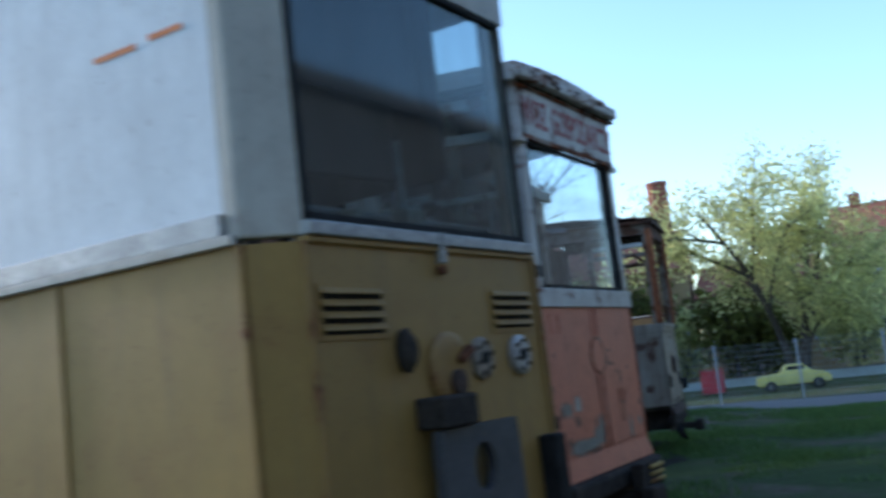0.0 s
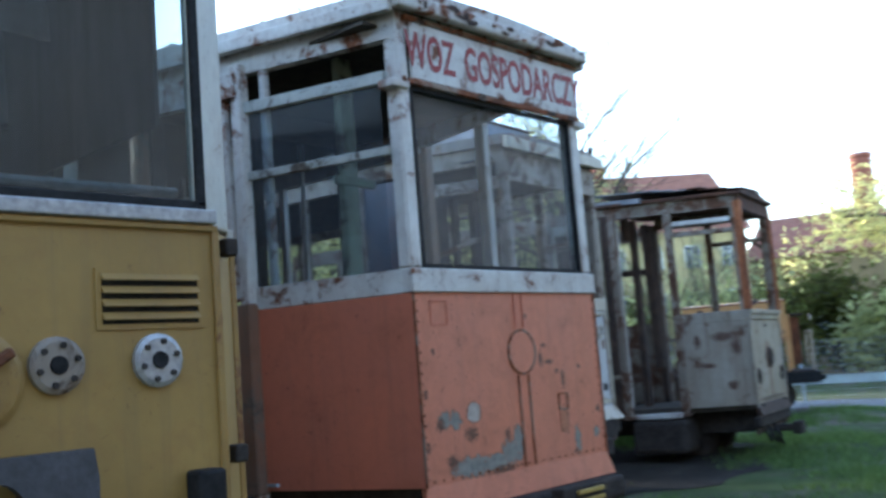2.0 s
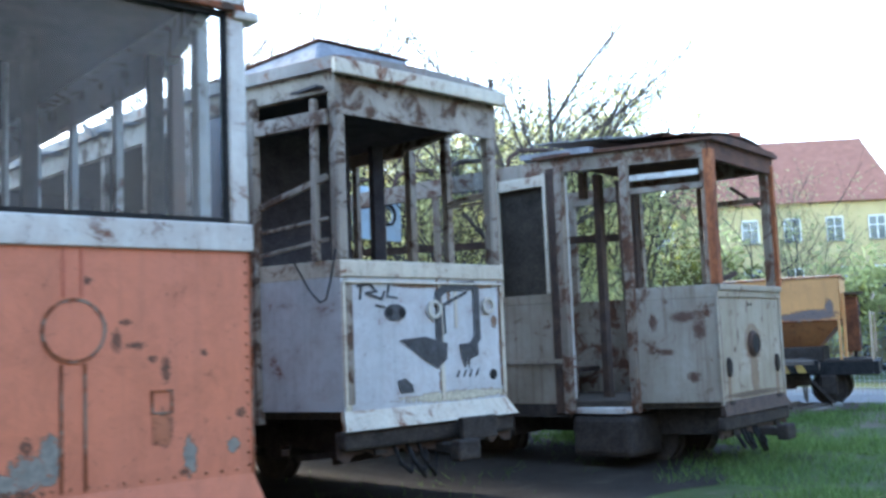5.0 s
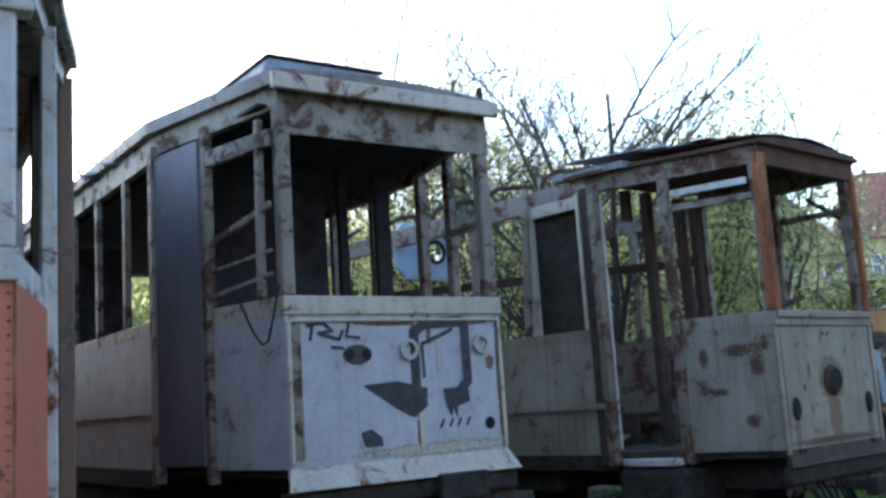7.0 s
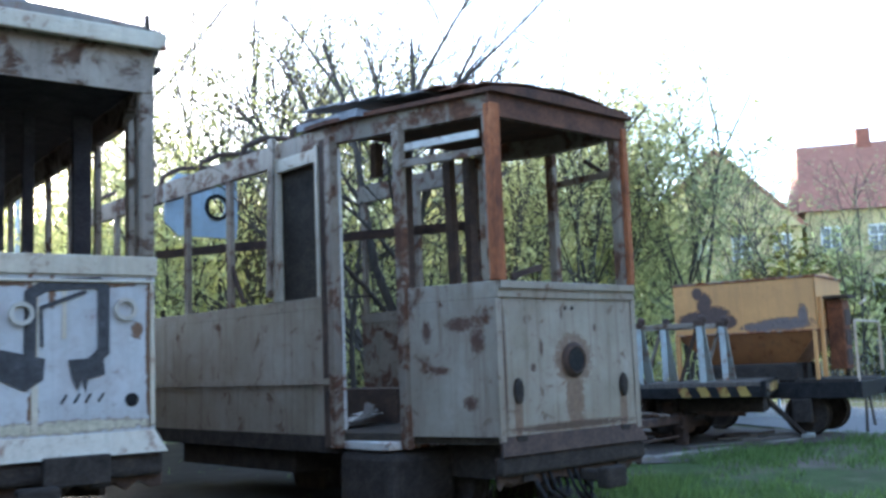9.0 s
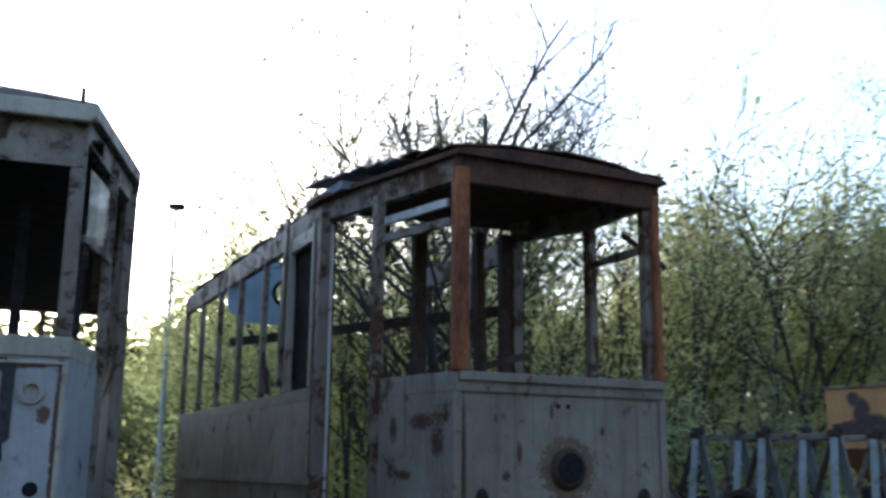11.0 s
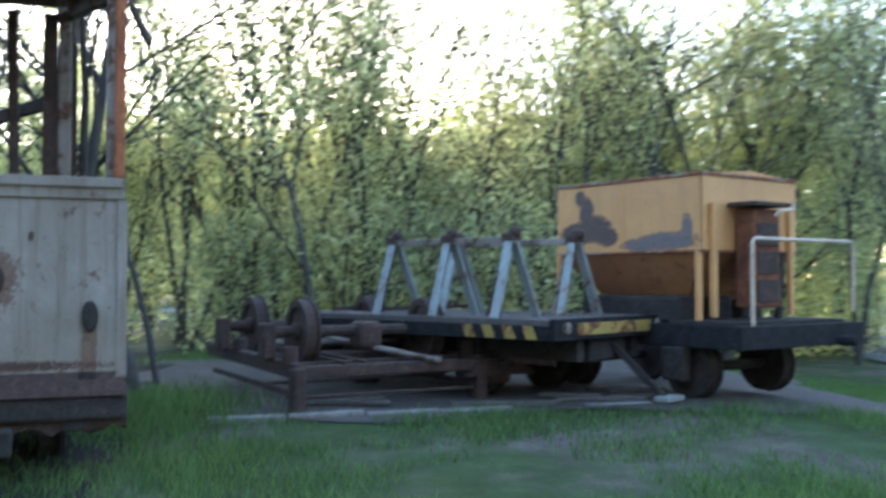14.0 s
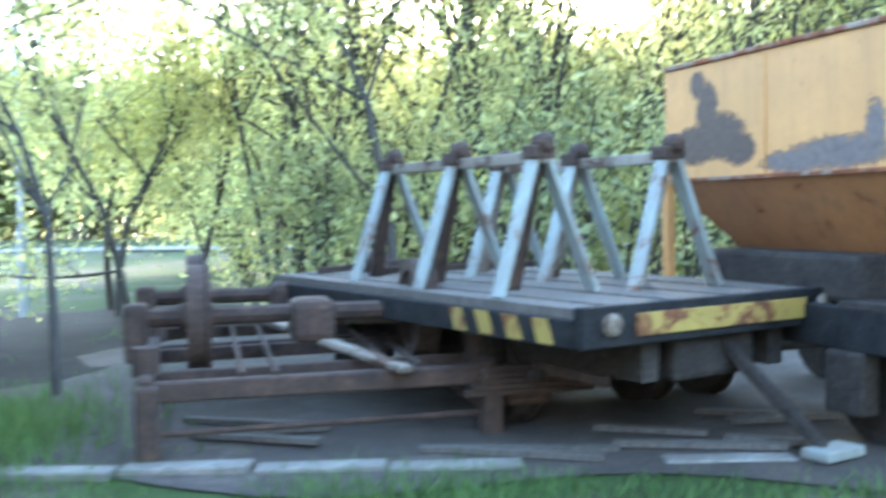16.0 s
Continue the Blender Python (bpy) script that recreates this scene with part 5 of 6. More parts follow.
def flat_car(t):
    """Local x runs along the near end, y along the deck."""
    w, l, z = 1.75, 3.2, 0.72
    for i in range(9):
        x0 = w * i / 9
        part("deck_board", boxes((x0 + 0.006, x0 + w / 9 - 0.006, 0.03, l, z - 0.045, z + 0.006 * (i % 2))), M_WOOD, t)
    part("end_beam", boxes((-0.02, w + 0.02, -0.03, 0.03, z - 0.17, z + 0.01), bevel=0.008), M_BLACK, t)
    part("warning_board", boxes((0.28, 1.42, -0.045, -0.032, z - 0.13, z - 0.03), bevel=0.004), M_YELLOW, t)
    for x in (0.14, 1.56):
        disc(front(x, z - 0.07, -0.03), [(0.05, 0), (0.05, 0.02), (0.03, 0.03)], M_FLAKED, "end_disc", t)
    sb = part("side_beam", boxes((-0.03, 0.03, 0.03, l, z - 0.17, z - 0.047), bevel=0.006), M_BLACK, t)
    for k in range(4):
        y = 0.14 + 0.22 * k
        bm = bmesh.new()
        hexa(bm, [(-0.034, y, z - 0.16), (-0.034, y + 0.11, z - 0.16), (-0.031, y + 0.11, z - 0.16), (-0.031, y, z - 0.16),
                  (-0.034, y + 0.05, z - 0.05), (-0.034, y + 0.16, z - 0.05), (-0.031, y + 0.16, z - 0.05), (-0.031, y + 0.05, z - 0.05)])
        part("warning_stripe", bm, M_YELLOW, sb)
    part("side_beam", boxes((w - 0.03, w + 0.03, 0.03, l, z - 0.17, z - 0.047), bevel=0.006), M_BLACK, t)
    part("corner_gusset", walls(((w + 0.0, -0.02), (w + 0.28, 0.1), z - 0.16, z - 0.0, 0.02), bevel=0.003), M_FRAMEGREY, t)
    for x in (0.45, 1.3):
        part("underframe_beam", boxes((x - 0.05, x + 0.05, 0.05, l, z - 0.36, z - 0.175)), M_DARK, t)
    for y in (1.15, 2.7):
        for x in (0.42, 1.42):
            wheel(t, x, y, 0.24, 0.24)
        part("axle", tubes([([(0.42, y, 0.24), (1.42, y, 0.24)], 0.05)]), M_DARK, t)
        part("axle_guard", boxes((0.26, 0.36, y - 0.13, y + 0.13, 0.12, 0.55), bevel=0.02), M_DARK, t)
    rng = random.Random(77)
    for k in range(14):
        q = Vector((rng.uniform(0.1, 1.5), rng.uniform(0.1, 2.0), rng.uniform(0.3, 0.5)))
        part("brake_rod", beams([(q, q + Vector((rng.uniform(-0.3, 0.3), rng.uniform(0.3, 0.9), rng.uniform(-0.15, 0.08))), 0.04, 0.05)]), M_DARK if k % 2 else M_DARKRUST, t)
    part("draw_gear", boxes((0.6, 1.15, 0.05, 0.7, 0.34, 0.54), bevel=0.03), M_DARK, t)
    part("prop_leg", beams([((0.95, 0.1, z - 0.2), (1.15, -0.35, 0.02), 0.09, 0.05)], 0.006), M_DARK, t)
    part("prop_foot", boxes((1.03, 1.30, -0.45, -0.30, 0.0, 0.05), bevel=0.01), M_FRAMEGREY, t)
    for row, (x, ys) in enumerate(((0.36, (0.72, 1.45, 2.18)), (1.08, (0.55, 1.28, 2.0)))):
        for k, y in enumerate(ys):
            tr = part("trestle", boxes((x - 0.07, x + 0.07, y - 0.06, y + 0.06, 1.39, 1.46), bevel=0.01), M_DARKRUST, t, "grey painted steel trestle")
            part("trestle_leg", beams([((x - 0.03, y, 1.42), (x - 0.30, y - 0.05, z), 0.075, 0.03)], 0.004), M_FRAMEGREY, tr)
            part("trestle_leg", beams([((x + 0.03, y, 1.42), (x + 0.30, y - 0.05, z), 0.11, 0.03)], 0.004), M_FRAMEGREY, tr)
            part("trestle_leg", beams([((x, y + 0.02, 1.40), (x + 0.02, y + 0.26, z), 0.09, 0.03)], 0.004), M_FLAKED if row else M_DARKRUST, tr)
            disc(Matrix.Translation((x, y - 0.06, 1.47)) @ Matrix.Rotation(radians(90), 4, "X"), [(0.05, -0.06), (0.055, 0.0), (0.03, 0.03)], M_DARKRUST, "trestle_knuckle", tr, n=10)
        part("ridge_bar", beams([((x, ys[0] - 0.05, 1.40), (x, ys[-1] + 0.12, 1.40), 0.05, 0.06)], 0.005), M_FLAKED, t)
    for p, q in (((0.5, 2.6, z + 0.03), (1.5, 2.2, z + 0.05)), ((0.2, 2.9, z + 0.03), (1.0, 3.0, z + 0.06))):
        part("scrap_bar", beams([(p, q, 0.05, 0.04)]), M_DARKRUST, t)


flat_car(flat_wagon)

# ---- wheel truck ----
truck = thing("wheel_truck", pose(10.38, 4.2, GZ, 0, 0, 20), "rusty dismounted tram truck with four raised wheels", "truck")


def wheel_truck(t):
    """Local x runs along the axles, y back from the near end; a low frame with the wheels standing above it."""
    w, l = 1.70, 2.45
    part("end_frame", beams([((0, 0, 0.30), (w, 0, 0.30), 0.07, 0.10)], 0.01), M_DARKRUST, t)
    part("end_frame", beams([((0, l, 0.34), (w, l, 0.34), 0.07, 0.10)], 0.01), M_DARKRUST, t)
    for x in (0.0, w):
        part("side_frame", beams([((x, -0.05, 0.31), (x, l + 0.05, 0.35), 0.07, 0.13)], 0.012), M_DARKRUST, t)
        part("side_tie", beams([((x, 0.1, 0.12), (x, l - 0.1, 0.14), 0.03, 0.05)], 0.005), M_DARKRUST, t)
    for y in (0.25, 1.1, 1.3, 2.2):
        part("cross_beam", beams([((0.02, y, 0.32), (w - 0.02, y + 0.03, 0.33), 0.05, 0.08)], 0.006), M_DARKRUST, t)
    for x in (0.45, 0.62, 1.2, 1.34):
        part("tie_rod", tubes([([(x, 0.0, 0.36), (x + 0.05, l, 0.38)], 0.018)]), M_DARKRUST, t)
    for p, q in (((1.25, -0.12, 0.36), (0.65, 0.95, 0.52)), ((0.3, 1.7, 0.44), (1.5, 1.2, 0.46)), ((0.5, 2.3, 0.42), (1.1, 2.6, 0.48))):
        part("loose_bar", beams([(p, q, 0.08, 0.035)], 0.006), M_FLAKED, t)
    for z, y in ((0.10, -0.02), (0.13, 0.9)):
        part("low_rod", tubes([([(0.05, y, z), (w - 0.05, y + 0.02, z)], 0.016)]), M_DARKRUST, t)
    for y in (0.55, 1.85):
        part("axle", tubes([([(-0.1, y, 0.60), (w + 0.1, y, 0.60)], 0.05)]), M_DARKRUST, t)
        part("gear_case", boxes((0.74, 0.98, y - 0.13, y + 0.13, 0.44, 0.68), bevel=0.05), M_DARKRUST, t)
        for x in (0.25, 1.45):
            bm = bmesh.new()
            m = Matrix.Translation((x, y, 0.60)) @ Matrix.Rotation(radians(90), 4, "Y")
            lathe(bm, m, [(0.07, -0.09), (0.08, -0.03), (0.20, -0.02), (0.215, -0.05), (0.275, -0.05), (0.275, 0.04), (0.295, 0.05), (0.295, 0.07), (0.215, 0.06), (0.20, 0.02), (0.08, 0.03), (0.07, 0.09)], 28)
            wh = part("wheel", bm, M_DARKRUST, t)
            part("brake_shoe", boxes((x - 0.04, x + 0.04, y + 0.30, y + 0.35, 0.36, 0.66), bevel=0.01), M_DARKRUST, wh)
        for x in (-0.06, w + 0.06):
            part("axle_box", boxes((x - 0.06, x + 0.06, y - 0.09, y + 0.09, 0.37, 0.68), bevel=0.025), M_DARKRUST, t)
    for x in (0.0, w):
        part("corner_foot", boxes((x - 0.05, x + 0.06, -0.09, 0.06, -0.03, 0.34), bevel=0.025), M_DARKRUST, t)
        for y in (0.15, 1.5):
            part("spring_pot", tubes([([(x, y, 0.36), (x, y, 0.50)], 0.07)], 12), M_DARKRUST, t)
    for k in range(5):
        part("leaf_spring", boxes((w - 0.15 + 0.04 * k, w + 0.55 - 0.04 * k, -0.10, -0.03, 0.20 + 0.03 * k, 0.225 + 0.03 * k)), M_DARKRUST, t)
    part("corner_block", boxes((w + 0.08, w + 0.34, -0.04, 0.2, 0.12, 0.34), bevel=0.04), M_DARKRUST, t)


wheel_truck(truck)

# ---- hopper wagon ----
hopper = thing("hopper_wagon", pose(13.87, 4.27, GZ, 0, 0, 27), "orange ballast hopper wagon with burnt paint patches", "wagon")


def hopper_car(t):
    """Local x runs along the near end, y back along the side."""
    w, l = 1.35, 1.85
    lo, mid, hi = 0.85, 1.30, 1.98
    bm = bmesh.new()
    r0 = [(0.30, 0.42), (w - 0.30, 0.42), (w - 0.30, l - 0.42), (0.30, l - 0.42)]
    r1 = [(0, 0), (w, 0), (w, l), (0, l)]
    a = [bm.verts.new((x, y, lo)) for x, y in r0]
    b = [bm.verts.new((x, y, mid)) for x, y in r1]
    for i in range(4):
        bm.faces.new((a[i], a[(i + 1) % 4], b[(i + 1) % 4], b[i]))
    bm.faces.new(a[::-1])
    part("chute", bm, M_CHUTE, t, "dirty sloping hopper chute")
    # side facing the trestles, with its own frame so that the patch keeps its place
    part("end_wall", boxes((0, w, 0, 0.02, mid, hi)), M_HOPPER, t)
    bm = bmesh.new()
    box(bm, 0, l, 0, 0.02, mid + GZ, hi + GZ)
    sw = part("side_wall", bm, M_TUB, t, "orange side wall with a burnt patch")
    sw.matrix_local = Matrix.Translation((0, l, -GZ)) @ Matrix.Rotation(radians(-90), 4, "Z")
    part("side_wall", boxes((w - 0.02, w, 0.02, l, mid, hi)), M_HOPPER, t)
    part("end_wall", boxes((0.02, w - 0.02, l - 0.02, l, mid, hi)), M_HOPPER, t)
    for p, q in (((0, 0), (w, 0)), ((w, 0), (w, l)), ((w, l), (0, l)), ((0, l), (0, 0))):
        part("rim_bead", beams([((*p, hi), (*q, hi), 0.035, 0.03)], 0.006), M_RUSTY, t)
        part("waist_bead", beams([((*p, mid), (*q, mid), 0.02, 0.025)], 0.004), M_RUSTY, t)
    bm = bmesh.new()
    hexa(bm, [(0, 0, hi), (w, 0, hi), (w, l, hi), (0, l, hi), (w * 0.48, 0, hi + 0.06), (w * 0.52, 0, hi + 0.06), (w * 0.52, l, hi + 0.06), (w * 0.48, l, hi + 0.06)])
    part("top_cover", bm, M_HOPPER, t)
    part("panel_seam", boxes((-0.008, 0, l * 0.5, l * 0.5 + 0.012, mid, hi)), M_HOPPER, t)
    for x, z0 in ((0.12, 0.72), (1.22, 0.72)):
        part("end_stanchion", boxes((x - 0.03, x + 0.03, -0.05, -0.002, z0, 1.72), bevel=0.006), M_HOPPER, t)
    hd = part("hand_rail", tubes([([(0.16, -0.40, 0.5), (0.16, -0.40, 1.36), (0.19, -0.40, 1.40), (1.62, -0.40, 1.40), (1.65, -0.40, 1.36), (1.65, -0.40, 0.75)], 0.018)]), M_RAILPALE, t, "bent pale hand rail")
    part("rail_grip", tubes([([(0.45, -0.42, 1.60), (0.48, -0.45, 1.64), (0.66, -0.45, 1.66), (0.68, -0.45, 1.72)], 0.014)]), M_RAILPALE, hd)
    bx = part("brake_column", boxes((0.42, 0.80, -0.22, -0.02, 0.8, 1.68), bevel=0.015), M_RUST, t, "rusty brake column box")
    part("column_hood", boxes((0.34, 0.86, -0.30, -0.0, 1.70, 1.735), bevel=0.005), M_DARKRUST, bx)
    for z in (0.95, 1.2, 1.45):
        part("column_door", boxes((0.46, 0.76, -0.235, -0.222, z - 0.1, z + 0.1), bevel=0.006), M_DARKRUST, bx)
    part("lever_arm", beams([((0.9, -0.12, 0.7), (0.92, -0.14, 1.3), 0.06, 0.05)], 0.006), M_DARK, t)
    part("headstock", boxes((-0.1, 1.68, -0.48, -0.40, 0.46, 0.66), bevel=0.01), M_BLACK, t)
    for x in (-0.05, 1.40):
        part("sole_bar", boxes((x - 0.05, x + 0.05, -0.4, l + 0.3, 0.46, 0.66), bevel=0.008), M_BLACK, t)
    part("platform_plate", boxes((-0.1, 1.5, -0.4, 0.3, 0.661, 0.69)), M_DARK, t)
    for x in (0.05, 0.5, 0.95):
        part("discharge_gear", boxes((x, x + 0.3, 0.3, l - 0.3, 0.66, 0.9), bevel=0.03), M_DARK, t)
    for y in (0.25, 1.75):
        for x in (0.15, 1.2):
            wheel(t, x, y, 0.26, 0.26)
        part("axle_box", boxes((-0.12, 0.0, y - 0.12, y + 0.12, 0.16, 0.46), bevel=0.02), M_DARK, t)
        part("axle", tubes([([(0.15, y, 0.26), (1.2, y, 0.26)], 0.05)]), M_DARK, t)
    part("buffer", tubes([([(1.30, -0.48, 0.50), (1.30, -0.66, 0.50)], 0.05)]), M_BLACK, t)
    part("corner_post", boxes((-0.03, 0.03, l - 0.06, l, 0.69, mid), bevel=0.005), M_HOPPER, t)
    part("corner_post", boxes((-0.03, 0.03, 0.02, 0.06, 0.69, mid), bevel=0.005), M_HOPPER, t)


M_RAILPALE = worn_paint("pale rail paint", (0.62, 0.48, 0.34), 0.3)
M_CHUTE = worn_paint("sooty orange chute", (0.40, 0.17, 0.06), 0.42, (0.20, 0.085, 0.04), streak=0.8)
hopper_car(hopper)


# ---- trees ----
def grow(rng, rows, tips, p, d, length, r, level, droop=0.0):
    n = 5
    pts = [p]
    for i in range(n):
        d = (d + Vector((rng.gauss(0, 0.10), rng.gauss(0, 0.10), rng.gauss(0.03, 0.06) - droop))).normalized()
        p = p + d * length / n
        pts.append(p)
    rows.append((pts, r, r * 0.35, 7 if level > 1 else 4))
    if level <= 1:
        tips += pts[1:]
    if level == 0:
        return
    kids = 5 if level > 1 else 4
    for k in range(kids):
        f = 0.35 + 0.6 * (k + rng.random() * 0.6) / kids
        q = pts[min(n, int(f * n))]
        side = Vector((rng.gauss(0, 1), rng.gauss(0, 1), rng.gauss(0.25, 0.5))).normalized()
        grow(rng, rows, tips, q, (d * 0.75 + side * 0.75).normalized(), length * rng.uniform(0.42, 0.62), r * 0.45, level - 1, droop)


def leaves(rng, tips, n, size, spread):
    verts, faces = [], []
    for i in range(n):
        c = rng.choice(tips) + Vector((rng.gauss(0, spread), rng.gauss(0, spread), rng.gauss(0, spread)))
        u = Vector((rng.gauss(0, 1), rng.gauss(0, 1), rng.gauss(0, 1))).normalized()
        v = u.orthogonal().normalized()
        s = size * rng.uniform(0.6, 1.5)
        k = len(verts)
        verts += [c - u * s, c + v * s * 0.55, c + u * s, c - v * s * 0.55]
        faces.append((k, k + 1, k + 2, k + 3))
    return verts, faces


def tree(x, y, height, label, seed, stems=1, spread=0.12, level=3, n=3000, size=0.07, mat=None, loose=0.12, r=0.1, fan=0.0, group="", droop=0.0, z=None):
    rng = random.Random(seed)
    t = thing("tree", pose(x, y, ground_z(x, y) if z is None else z), label, "tree", group)
    rows, tips = [], []
    for k in range(stems):
        an = 2 * math.pi * (k + rng.random() * 0.5) / max(1, stems)
        d = Vector((math.cos(an) * (spread + fan * rng.random()), math.sin(an) * spread, 1)).normalized()
        p0 = Vector((math.cos(an), math.sin(an), 0)) * (0.0 if stems == 1 else r * 1.2) - Vector((0, 0, 0.1))
        grow(rng, rows, tips, p0, d, height * rng.uniform(0.62, 0.8), r * rng.uniform(0.75, 1.1), level, droop)
    bm = bmesh.new()
    for pts, a, b, k in rows:
        tube(bm, pts, a, max(0.004, b), n=k, cap=False)
    part("trunk", bm, M_BARK, t, "", True)
    verts, faces = leaves(rng, tips, n, size, loose)
    me = bpy.data.meshes.new("crown")
    me.from_pydata(verts, [], faces)
    me.materials.append(mat or M_LEAF)
    c = new("crown", me)
    c.parent = t
    return t


near = "bare spring tree with thin leaning stems"


def leaning_tree(x, y, seed):
    """A short leaning trunk that forks low into several rising stems."""
    rng = random.Random(seed)
    t = thing("tree", pose(x, y, ground_z(x, y)), "leaning forked tree with thin bare spring branches", "tree")
    rows, tips = [], []
    fork = Vector((-0.42, 0.1, 1.45))
    trunk = [Vector(q) for q in ((0.06, 0, -0.1), (-0.02, 0, 0.3), (-0.2, 0.03, 0.8), (-0.34, 0.06, 1.15), fork)]
    for d, le, r in (((0.35, 0.1, 1), 3.3, 0.075), ((-0.22, 0.2, 1), 3.6, 0.07), ((0.02, -0.1, 1), 3.2, 0.055), ((-0.75, 0.3, 0.9), 2.4, 0.04)):
        grow(rng, rows, tips, fork, Vector(d).normalized(), le, r * 0.8, 3)
    for d, q, le, r in (((0.02, 0.3, 1), (0.2, 0.8, -0.1), 3.6, 0.045), ((0.05, 0.1, 1), (-0.5, 1.2, -0.1), 3.8, 0.05)):
        grow(rng, rows, tips, Vector(q), Vector(d).normalized(), le, r * 0.8, 3)
    bm = bmesh.new()
    tube(bm, trunk, 0.13, 0.10, 10)
    for pts, r0, r1, k in rows:
        tube(bm, pts, r0, max(0.004, r1), n=k, cap=False)
    part("trunk", bm, M_BARK, t, "", True)
    verts, faces = leaves(rng, tips, 900, 0.03, 0.10)
    me = bpy.data.meshes.new("crown")
    me.from_pydata(verts, [], faces)
    me.materials.append(M_LEAF_T)
    new("crown", me).parent = t


leaning_tree(8.92, 5.0, 17)
tree(9.7, 14.6, 10.5, near, 4, 4, 0.2, 3, 1600, 0.05, M_LEAF_T, 0.12, 0.06, 0.1)
tree(11.6, 17.5, 11.0, near, 5, 4, 0.2, 3, 1600, 0.05, M_LEAF_T, 0.12, 0.06, 0.1)
tree(8.6, 13.2, 10.0, near, 6, 3, 0.2, 3, 1800, 0.05, M_LEAF_T, 0.12, 0.055, 0.1)
for i, (x, y, h) in enumerate(((12.0, 13.6, 9.6), (13.8, 14.2, 10.2), (15.6, 14.6, 10.0), (10.2, 12.6, 9.4))):
    tree(x, y, h, near, 300 + i, 3, 0.14, 3, 1300, 0.045, M_LEAF_T, 0.12, 0.05, 0.08)
young = "slender young tree in fresh leaf"
for i, (x, y, h) in enumerate(((10.7, 10.5, 8.5), (9.2, 13.5, 7.5), (11.7, 12.0, 7.8), (12.9, 13.2, 8.4), (14.8, 12.2, 8.6), (16.4, 13.2, 9.2), (8.2, 15.5, 7.2), (18.0, 14.6, 9.6), (13.6, 16.0, 7.4), (11.0, 16.5, 6.6), (6.9, 11.8, 5.2), (7.5, 13.2, 5.6), (6.3, 13.0, 4.8), (7.7, 10.4, 4.8))):
    tree(x, y, h, young, 20 + i, 1, 0.06, 3, 4200, 0.042, M_LEAF, 0.27, 0.055, 0.05, "young trees by the wagons")
wood = "leafy tree at the edge of the wood"
for i, (x, y, h) in enumerate(((7, 21, 5.4), (9.5, 19, 5.2), (12, 20, 5.6), (14.5, 19.5, 6.4), (17, 18.5, 7.0), (19.5, 19.5, 8.5), (22, 18.5, 10.0), (24.5, 21, 10.5), (21, 24, 9.5), (16, 24, 6.0), (11, 25, 5.0), (27.5, 24, 9.5), (5, 24, 4.2), (19, 28, 9.5), (25, 29, 10.0), (30, 28, 8.5), (30, 26, 10))):
    tree(x, y, h, wood, 50 + i, 2, 0.18, 3, 9000, 0.075, M_LEAF_D if i % 3 == 0 else M_LEAF, 0.55, 0.09, 0.1, "trees of the wood")
for i, (x, y, h) in enumerate(((19.8, 16.8, 11.5), (22.6, 16.2, 12.0), (17.0, 16.4, 9.8), (25.6, 18.0, 11.5))):
    tree(x, y, h, "tall thin tree with a sparse leafy top", 80 + i, 2, 0.15, 3, 2200, 0.09, M_LEAF_D, 0.18, 0.08, 0.1, "tall thin trees")
bare = "spindly sapling with almost bare twigs"
for i, (x, y, h) in enumerate(((19.6, 10.0, 6.2), (20.9, 10.6, 6.8), (22.3, 10.4, 6.4), (24.0, 11.5, 7.0))):
    tree(x, y, h, bare, 100 + i, 1, 0.10, 3, 1100, 0.035, M_LEAF_D, 0.16, 0.035, 0.05, "saplings by the fence")
for i in range(14):
    x = -46 + 5.6 * i
    tree(x, 54 + 4 * math.sin(i * 1.7), 8.2 + 1.2 * math.sin(i * 2.3), "distant tree in the far belt", 130 + i, 2, 0.2, 2, 1800, 0.34, M_LEAF_D, 0.9, 0.14, 0.1, "far belt of trees")
tree(55.4, 10.9, 15.5, "broad willow with hanging spring foliage", 160, 3, 0.24, 3, 16000, 0.15, M_LEAF, 0.5, 0.28, 0.15, droop=0.06)
for i, (x, y, h) in enumerate(((66, 24, 9), (70, 31, 9), (64, 17, 7.5), (67, 4, 8), (73, -2, 8), (60, 30, 8), (56, 36, 8), (50, 34, 8.5), (44, 33, 8.5), (64, -6, 5), (64, 0, 5), (65, 9, 5.5), (65, 14, 5.5), (64, 21, 5.5), (62, 26, 6))):
    tree(x, y, h, "street tree in front of the buildings", 170 + i, 2, 0.25, 2, 1500, 0.3, M_LEAF if i % 2 else M_LEAF_T, 0.7, 0.14, 0.1, "street trees")


for i, (x, y, h) in enumerate(((7.0, 17.2, 2.4), (9.6, 11.2, 2.6), (11.2, 11.4, 2.9), (12.6, 11.0, 2.7), (14.0, 11.6, 3.0), (15.6, 11.2, 2.8), (10.4, 13.2, 3.2), (12.0, 14.6, 3.4), (15.0, 14.8, 3.4))):
    tree(x, y, h, "low leafy undergrowth bush among the trees", 210 + i, 5, 0.12, 2, 1500, 0.05, M_LEAF_D if i % 2 else M_LEAF, 0.38, 0.03, 0.2, "undergrowth bushes")


